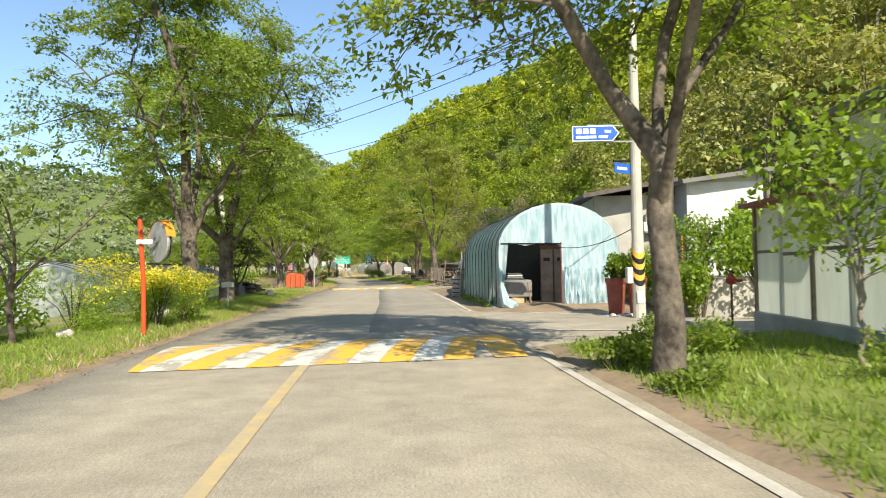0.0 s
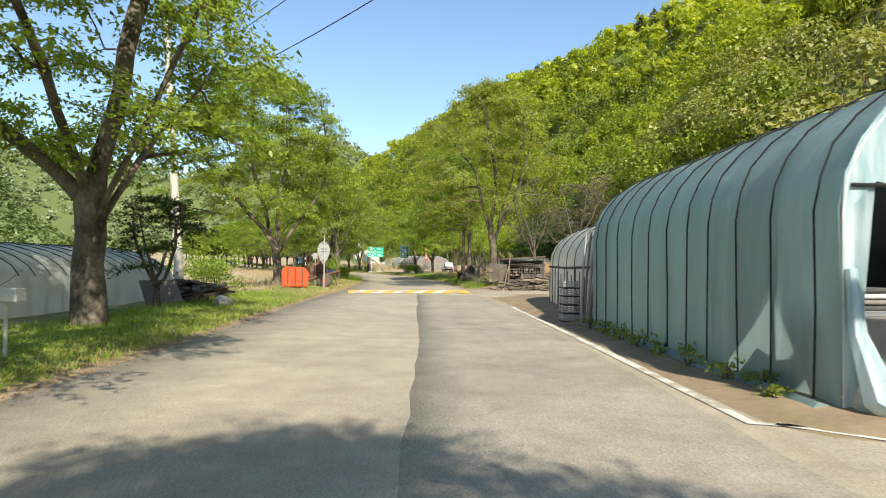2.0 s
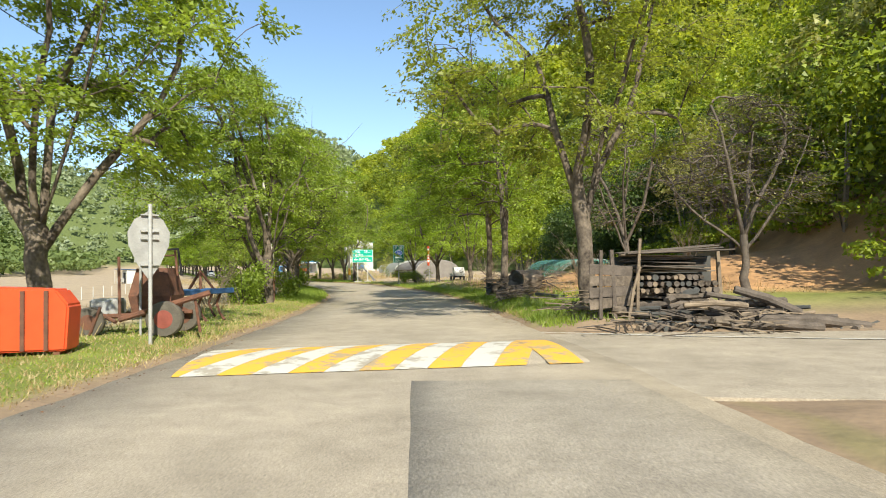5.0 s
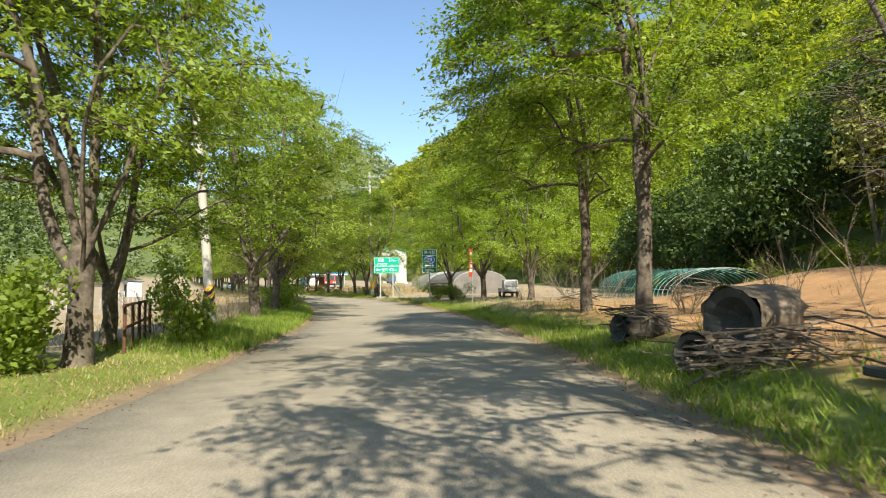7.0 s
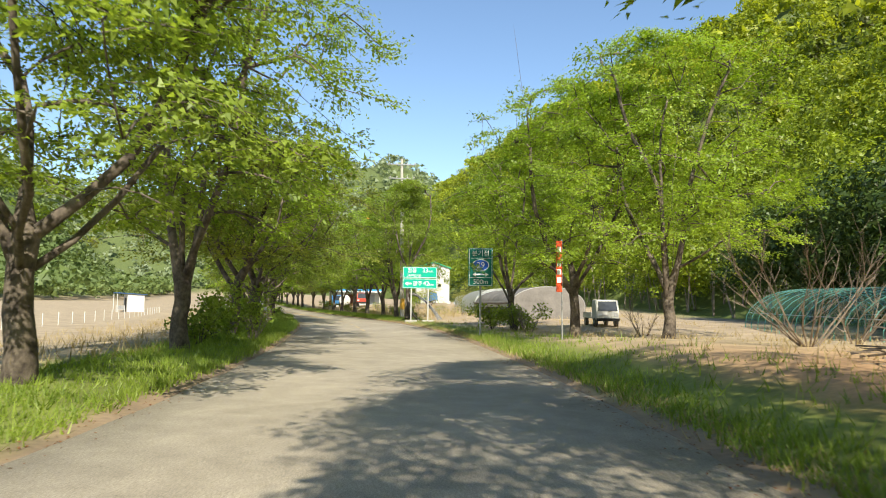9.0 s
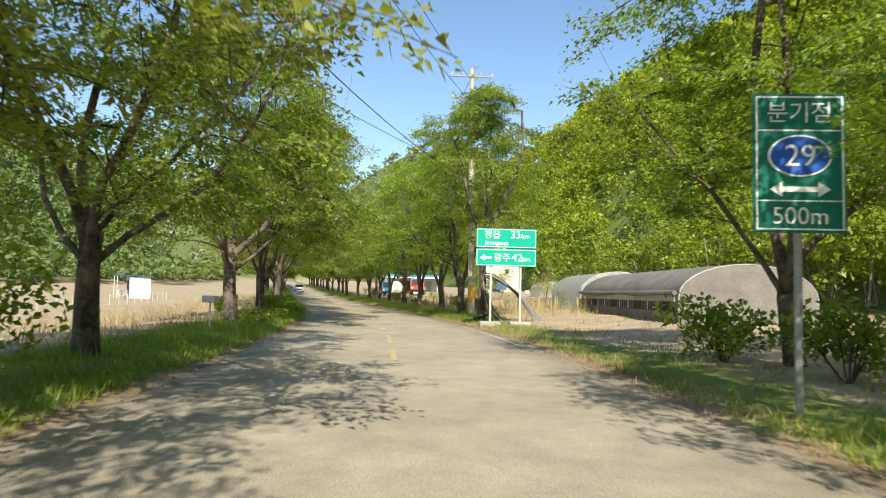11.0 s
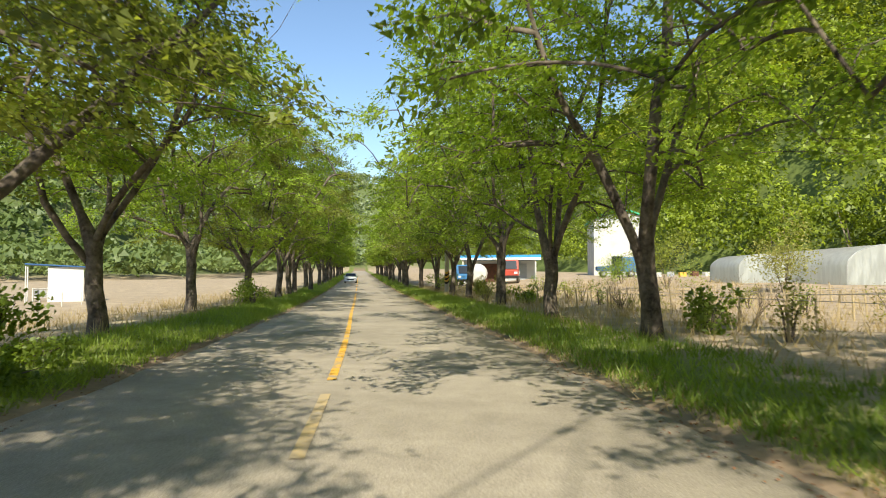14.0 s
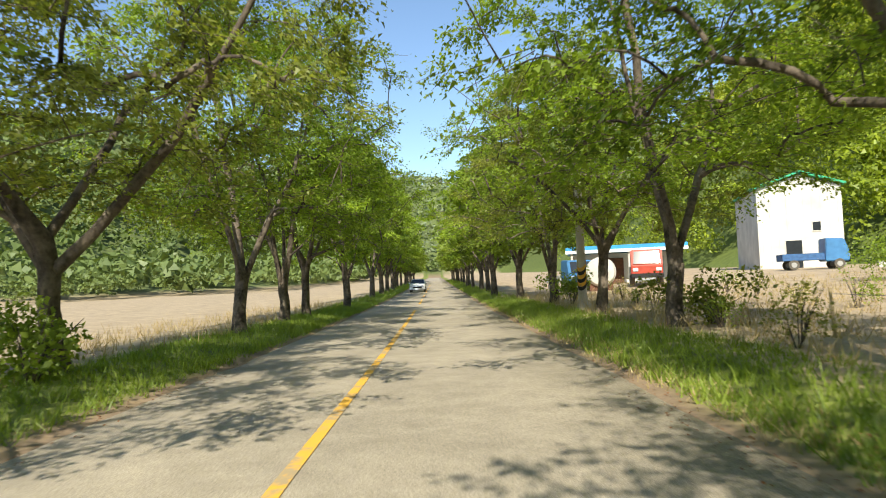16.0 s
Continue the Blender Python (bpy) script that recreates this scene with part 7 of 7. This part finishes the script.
lg = thing("log_heap", (1.5, 52.7, -0.08), "heap of dark rotting logs and offcuts beside the road", "logs")
g = random.Random(31)
for k in range(170):
    l, r = g.uniform(0.25, 1.2), g.uniform(0.035, 0.1)
    x, y, a = g.uniform(-1.7, 3.4), g.uniform(-0.4, 0.75), g.gauss(0, 30)
    z = 0.05 + max(0.0, 0.75 - abs(x - 0.3) * 0.2) * g.random() * (0.35 + max(0.0, y + 0.3))
    d = Vector((math.cos(radians(a)), math.sin(radians(a)), g.uniform(-0.2, 0.2)))
    c = Vector((x, y, z))
    part("log", T([c - d * l / 2, c + Vector((g.uniform(-0.04, 0.04), 0, g.uniform(-0.03, 0.05))), c + d * l / 2], [r, r * g.uniform(0.9, 1.2), r * 0.85], 7), ("old_wood", "bark", "old_wood", "bark", "tarp_dark", "dry_wood")[g.randrange(6)], lg)
for x0, y0, z0, x1, y1, z1, r in ((-0.6, -0.2, 0.62, 0.75, -0.25, 0.6, 0.07), (0.6, 0.1, 0.95, 1.9, -0.15, 0.42, 0.11), (0.9, -0.35, 0.33, 3.3, -0.2, 0.12, 0.12), (0.3, -0.45, 0.18, 2.2, -0.5, 0.14, 0.11)):
    part("log", T([(x0, y0, z0), ((x0 + x1) / 2, (y0 + y1) / 2, (z0 + z1) / 2 + 0.06), (x1, y1, z1)], [r * 0.8, r, r * 0.9], 9), "old_wood" if r > 0.08 else "dry_wood", lg)


def heap_of_sticks(x, y, n, r, label, lift=-0.05):
    t = thing("brush_heap", at_ground(x, y, lift), label, "brushwood")
    for k in range(n):
        a, l = g.uniform(0, 6.28), g.uniform(0.5, 1.5)
        p = Vector((g.gauss(0, r), g.gauss(0, r), abs(g.gauss(0.2, 0.15))))
        d = Vector((math.cos(a), math.sin(a), g.uniform(-0.15, 0.2)))
        part("stick", T([p - d * l / 2, p + Vector((g.uniform(-0.05, 0.05), g.uniform(-0.05, 0.05), 0.03)), p + d * l / 2], [0.02, 0.016, 0.008], 4), ("dry_wood", "old_wood")[k % 2], t)


heap_of_sticks(-0.9, 54.6, 55, 0.45, "heap of dry sticks and dead branches")
heap_of_sticks(0.2, 52.5, 40, 0.5, "heap of dry sticks before the log heap")
heap_of_sticks(2.2, 52.4, 40, 0.6, "heap of dry sticks before the log heap")
def old_log(x, y, r, l, turn, side, label, seed):
    """A thick old log lying down: furrowed wood, ragged rim and a rotted dark hollow."""
    t = thing("log", at_ground(x, y, r * 0.86), label, "log", turn=turn)
    bm, n = bmesh.new(), 26
    rings = []
    for i in range(7):
        ring = []
        for j in range(n):
            a = 6.2832 * j / n
            q = r * (1 + 0.24 * noise.noise(Vector((math.cos(a) * 1.6, math.sin(a) * 1.6, i * 0.3 + seed))) + 0.12 * noise.noise(Vector((math.cos(a) * 9, math.sin(a) * 9, seed))))
            rag = 0.3 * noise.noise(Vector((math.cos(a) * 4, math.sin(a) * 4, seed + i * 3.0))) if i in (0, 6) else 0.0
            ring.append(bm.verts.new((-l / 2 + l * i / 6 + rag, q * math.cos(a), q * math.sin(a))))
        rings.append(ring)
    for p, q in zip(rings, rings[1:]):
        for j in range(n):
            bm.faces.new((p[j], p[(j + 1) % n], q[(j + 1) % n], q[j]))
    bm.faces.new(rings[6])
    part("wood", bm, side, t)
    bm = bmesh.new()
    inner = [[bm.verts.new((-l / 2 + dx + 0.05 * noise.noise(Vector((j * 0.7, dx, seed))), r * f * (1 + 0.12 * noise.noise(Vector((j * 0.9, f * 3, seed)))) * math.cos(6.2832 * j / n), r * f * math.sin(6.2832 * j / n))) for j in range(n)] for dx, f in ((-0.01, 0.98), (0.02, 0.72), (0.2, 0.5), (0.3, 0.15))]
    for p, q in zip(inner, inner[1:]):
        for j in range(n):
            bm.faces.new((q[j], q[(j + 1) % n], p[(j + 1) % n], p[j]))
    bm.faces.new(inner[3])
    part("hollow", bm, "tarp_dark", t, "rotted dark hollow of the log")
    return t


old_log(-1.75, 63.85, 0.48, 0.95, 34, "dry_wood", "thick pale log with a dark rotted hollow end, on the bank", 3)
old_log(-2.72, 67.3, 0.28, 0.95, 24, "bark", "dark rotting log lying beside a tree on the bank", 11)
old_log(-2.55, 63.75, 0.27, 0.5, 60, "bark", "short dark stump before the thick hollow log", 19)
heap_of_sticks(-2.65, 67.35, 40, 0.22, "heap of dry sticks over the dark log", 0.2)
for x, y, n, r in ((-2.2, 63.15, 60, 0.32), (-1.55, 62.95, 40, 0.4), (-2.6, 80.5, 45, 0.4), (1.2, 78, 45, 0.4), (-0.9, 65.1, 35, 0.4)):
    heap_of_sticks(x, y, n, r, "heap of dry sticks on the bank")
bare_bush("bare_sapling", 0.86, 65.7, 1.9, 61, "thin leafless forked sapling on the sandy bank", "dry_wood", 2, 0.5, "sapling")

beam = thing("fallen_beam", at_ground(-1.29, 60.00, 0.03), "long charred beam lying in the grass of the bank", "beam", turn=-78)
part("wood", box(bmesh.new(), -1.25, 1.25, -0.07, 0.07, 0.0, 0.1, 0.015), "tarp_dark", beam)
part("splinter", T([(1.15, 0.03, 0.05), (1.60, 0.12, 0.1)], [0.05, 0.015], 5), "tarp_dark", beam)

# ---- pipes beside the direction sign ----
pb = thing("pipe_bundle", at_ground(-18.75, 119.95, -0.05), "bundle of bent black pipes leaning against a tree", "pipes", turn=10)
g = random.Random(77)
for k in range(16):
    o, lift = 0.03 * k, g.uniform(-0.08, 0.1)
    arc = [(-0.15 - 0.1 * o + (2.2 + 0.9 * o) * t, -0.1 + 0.02 * k - 0.35 * t, 0.02 + (2.1 - 0.25 * o + lift) * (1 - t ** 1.8)) for t in (i / 14 for i in range(15))]
    part("pipe", T(arc, 0.017, 6), ("tarp_dark", "grey_steel", "tarp_grey")[k % 3], pb)
for k in range(7):
    part("pipe", T([(-0.3 + 0.03 * k, -0.12, 2.0 - 0.1 * k), (-0.22 + 0.03 * k, -0.18, 1.2), (-0.1 + 0.06 * k, -0.24, 0.5), (0.15 + 0.1 * k, -0.3 - 0.03 * k, 0.02)], 0.017, 6), ("tarp_dark", "rust", "grey_steel")[k % 3], pb)
for k in range(4):
    part("pipe", T([(-0.8 + 0.1 * k, 0.2, 0.05), (0.1 + 0.1 * k, 0.0, 0.3 + 0.1 * k), (0.5, -0.3, 0.03)], 0.02, 5), "black", pb)

tp = thing("blue_sheet", at_ground(-12.6, 126.0, 0.02), "crumpled blue plastic sheet heaped beside the felt tunnel", "plastic sheet", turn=16)
bm = bmesh.new()
vs = [[bm.verts.new((0.25 * i, 0.9 * (j / 6 - 0.5) + 0.05 * noise.noise(Vector((i, j, 3.0))), max(0.0, 0.55 * math.sin(math.pi * j / 6) + 0.12 * noise.noise(Vector((i * 0.8, j * 0.9, 1.0)))))) for j in range(7)] for i in range(13)]
for r, q in zip(vs, vs[1:]):
    for j in range(6):
        bm.faces.new((r[j], q[j], q[j + 1], r[j + 1]))
part("sheet", bm, "blue_roof", tp)

# ---- vehicles ----
def car(name, at, turn, paint, label):
    t = thing(name, at, label, "car", turn=turn)
    bm = bmesh.new()
    sec = [(-2.1, 0.35, 0.55), (-2.05, 0.75, 0.82), (-1.0, 0.98, 0.86), (-0.25, 1.45, 0.70), (0.9, 1.5, 0.68), (1.7, 1.05, 0.84), (2.08, 0.85, 0.82), (2.1, 0.35, 0.78)]
    rows = []
    for y, z, w in sec:
        rows.append([bm.verts.new(p) for p in ((-0.86, y, 0.3), (-0.88, y, min(z, 0.75)), (-w, y, z), (w, y, z), (0.88, y, min(z, 0.75)), (0.86, y, 0.3))])
    for r, s in zip(rows, rows[1:]):
        for k in range(5):
            bm.faces.new((r[k], r[k + 1], s[k + 1], s[k]))
    bm.faces.new(rows[0])
    bm.faces.new(rows[-1][::-1])
    body = part("body", bm, paint, t)
    body.data.shade_smooth()
    bm = bmesh.new()
    vs = [bm.verts.new(p) for p in ((-0.78, -0.98, 1.0), (0.78, -0.98, 1.0), (0.66, -0.33, 1.42), (-0.66, -0.33, 1.42))]
    bm.faces.new(vs)
    for v in vs:
        v.co += Vector((0, -0.03, 0.02))
    part("windscreen", bm, "glass", t)
    part("grille", B(-0.5, 0.5, -2.13, -2.09, 0.45, 0.62, 0.01), "black", t)
    for x in (-0.68, 0.68):
        part("headlight", B(x - 0.17, x + 0.17, -2.12, -2.03, 0.64, 0.78, 0.02), "lamp", t)
        part("mirror", B(x * 1.4 - 0.08, x * 1.4 + 0.08, -0.7, -0.6, 0.95, 1.1, 0.02), paint, t)
        for y in (-1.35, 1.3):
            wheel(t, (x * 1.2, y, 0.32), 0.32, 0.2, "steel")
    return t


car("car", (left(209) + 2.0, 209, float(rise(209))), 28, "car_white", "small white car driving on the far stretch of road")


def small_truck(at, turn, cab_paint, label, scale=1.0, bed="offwhite", load=None):
    t = thing("truck", at, label, "truck", turn=turn)
    bm = bmesh.new()
    plate(bm, [(-1.75, 0.45), (-1.75, 1.0), (-1.5, 1.75), (-0.55, 1.8), (-0.5, 0.45)], 1.5, pose(0, 0, 0, 0, 0, 90))
    bmesh.ops.bevel(bm, geom=bm.edges[:], offset=0.05, segments=2, affect="EDGES")
    cab = part("cab", bm, cab_paint, t)
    bm = bmesh.new()
    vs = [bm.verts.new(p) for p in ((-0.64, -1.775, 1.06), (0.64, -1.775, 1.06), (0.6, -1.56, 1.68), (-0.6, -1.56, 1.68))]
    bm.faces.new(vs)
    part("windscreen", bm, "glass", cab)
    part("bumper", B(-0.76, 0.76, -1.84, -1.76, 0.38, 0.58, 0.02), "black", cab)
    for x in (-0.55, 0.55):
        part("headlight", B(x - 0.13, x + 0.13, -1.79, -1.75, 0.68, 0.86, 0.02), "lamp", cab)
        for y in (-1.2, 1.2):
            wheel(t, (x * 1.25, y, 0.3), 0.3, 0.2, "grey_steel")
    part("bed", B(-0.78, 0.78, -0.45, 1.8, 0.55, 0.65, 0.01), bed, t)
    for x in (-0.76, 0.76):
        part("side_board", B(x - 0.02, x + 0.02, -0.42, 1.8, 0.66, 0.95), bed, t)
    part("tail_board", B(-0.74, 0.74, 1.76, 1.8, 0.66, 0.95), bed, t)
    t.scale = (scale, scale, scale)
    return t


small_truck(at_ground(-5.75, 103.6), 12, "offwhite", "small white farm truck parked beside the tunnel", 0.7)
small_truck(at_ground(-33.6, 198.0), 104, "blue_cab", "blue flatbed truck parked in the yard", 1.25, "blue_steel")
small_truck(at_ground(-49.91, 191.00), 40, "blue_cab", "blue truck standing in the yard behind the trees", 1.3, "offwhite")
small_truck(at_ground(-44.67, 193.00), 14, "red_paint", "red truck parked before the blue-roofed workshop", 1.45, "offwhite")

# ---- the yard ----
wh = thing("warehouse", at_ground(-37.6, 207.6, -0.2), "tall white gabled building with a green roof edge", "building", turn=14)
bm = bmesh.new()
plate(bm, [(0, 0), (5.2, 0), (5.2, 5.7), (2.7, 6.5), (0, 5.7)], 8.0, Matrix.Translation((0, 4.0, 0)))
body = part("wall", bm, "offwhite", wh)
for s, (a, b) in enumerate((((-0.25, 5.65), (2.7, 6.62)), ((2.7, 6.62), (5.45, 5.65)))):
    bm = bmesh.new()
    plate(bm, [a, b, (b[0], b[1] + 0.16), (a[0], a[1] + 0.16)], 8.6, Matrix.Translation((0, 4.0, 0)))
    part("roof", bm, "green_trim", wh)
for x, z, w, h in ((3.3, 2.6, 0.6, 0.7), (1.6, 0.0, 1.1, 2.1)):
    wd = part("window" if z else "door", B(x, x + w, -0.05, 0.0, z, z + h), "offwhite", wh)
    part("pane", B(x + 0.06, x + w - 0.06, -0.06, -0.05, z + 0.06, z + h - 0.06), "glass", wd)
for k in range(10):
    part("rib", B(0.25 + 0.52 * k, 0.28 + 0.52 * k, -0.02, 0.0, 0.2, 5.6), "offwhite", wh)
wh.scale = (1.32, 1.3, 1.3)
bl = thing("workshop", at_ground(-51.4, 196.6, -0.1), "low workshop with a bright blue roof and open white front", "building", turn=16)
part("wall", B(0, 5.2, 1.5, 4.5, 0, 2.3), "white", bl)
part("roof", box(bmesh.new(), -0.3, 5.6, -0.6, 4.9, 2.35, 2.75, 0.04), "blue_roof", bl)
part("fascia", B(-0.3, 5.6, -0.66, -0.6, 2.3, 2.5), "sign_white", bl)
part("door", B(1.0, 2.6, 1.44, 1.5, 0, 2.0), "rust", bl)
part("door", B(3.2, 4.6, 1.44, 1.5, 0, 2.0), "grey_panel", bl)
for x in (0.0, 2.8, 5.2):
    part("post", T([(x, -0.45, 0), (x, -0.45, 2.35)], 0.06, 8), "offwhite", bl)
bl.scale = (1.65, 1.3, 1.3)
tank = thing("storage_tank", at_ground(-46.68, 188.00), "dirty white cylindrical tank lying in the yard", "tank", turn=108)
bm = lathe(bmesh.new(), [(0.3, 0), (0.9, 0.15), (1.05, 0.4), (1.05, 2.3), (0.9, 2.55), (0.3, 2.7)], 24)
bm.transform(pose(0, 0, 1.35, 0, 90, 0))
part("shell", bm, "offwhite", tank)
for x in (0.6, 2.0):
    part("cradle", B(x - 0.1, x + 0.1, -0.8, 0.8, 0, 0.6), "rust", tank)
for k in range(5):
    p = thing("yard_crate", at_ground(-29.52 + 1.3 * k, 198.00 + 0.3 * k), "faded coloured crate in the yard", "crate", "crates in the yard", turn=10 * k)
    part("body", B(0, 0.7, 0, 0.6, 0, 0.5 + 0.08 * (k % 2), 0.02), ("offwhite", "grey_panel", "yellow_paint", "rust", "offwhite")[k], p)

# ---- the fields ----
sh = thing("field_shed", at_ground(-66.4, 155.3), "small white field shed with a blue-grey roof and a dark doorway", "shed", turn=50)
part("body", B(-1.1, 1.1, -1.0, 1.0, 0, 2.45, 0.02), "white", sh)
part("roof", box(bmesh.new(), -2.6, 1.25, -1.2, 1.2, 2.46, 2.56, 0.02, pose(0, 0, 0, 0, 3, 0)), "blue_steel", sh)
# black plate on the wall paints the shaded open doorway
part("door", B(-1.13, -1.1, -0.5, 0.5, 0.05, 2.0), "black", sh)
for y in (-1.0, 1.0):
    part("post", T([(-2.4, y, 0), (-2.4, y, 2.5)], 0.05, 6), "offwhite", sh)
rk = thing("pipe_rack", at_ground(-67.9, 153.9), "low dark steel rack with pale posts beside the shed", "rack", turn=50)
for x in (0, 0.9):
    for y in (0, 0.7):
        part("leg", T([(x, y, 0), (x, y, 1.0)], 0.05, 6), "offwhite", rk)
for z in (0.35, 0.95):
    part("shelf", B(-0.05, 0.95, -0.05, 0.75, z - 0.02, z + 0.02), "offwhite", rk)
part("panel", B(0.05, 0.85, 0.0, 0.04, 0.4, 0.9), "grey_steel", rk)
stake_mesh = None
for row in range(7):
    vr = thing("vine_row", (0, 0, 0), "row of pale vine stakes joined by wire in the field", "vine row", "vine rows")
    prev = None
    wires = bmesh.new()
    for k in range(13):
        y = 124 + 2.6 * k
        x = right(y) + 5.0 + 2.2 * row
        z = gz(x, y)
        if stake_mesh is None:
            stake_mesh = bpy.data.meshes.new("stake")
            bm = tube(bmesh.new(), [(0, 0, -0.1), (0.02, 0, 0.45), (0.0, 0.01, 0.85)], [0.035, 0.03, 0.025], 5)
            bm.to_mesh(stake_mesh)
            bm.free()
            stake_mesh.materials.append(M["straw"])
        s = new("stake", stake_mesh)
        s.parent = vr
        s.matrix_basis = pose(x, y, z, (k * 37 % 11) - 5, (k * 53 % 9) - 4, k * 40)
        if prev:
            tube(wires, [prev, (x, y, z + 0.75)], 0.006, 3)
        prev = (x, y, z + 0.75)
    part("wire", wires, "grey_steel", vr)
nf = thing("net_fence", (0, 0, 0), "low fence of thin pale posts along the field", "fence")
for k in range(40):
    x, y = left(60 + 2.4 * k) - 16, 60 + 2.4 * k
    part("post", T([(x, y, gz(x, y) - 0.1), (x, y, gz(x, y) + 0.8)], 0.03, 5), "offwhite", nf)
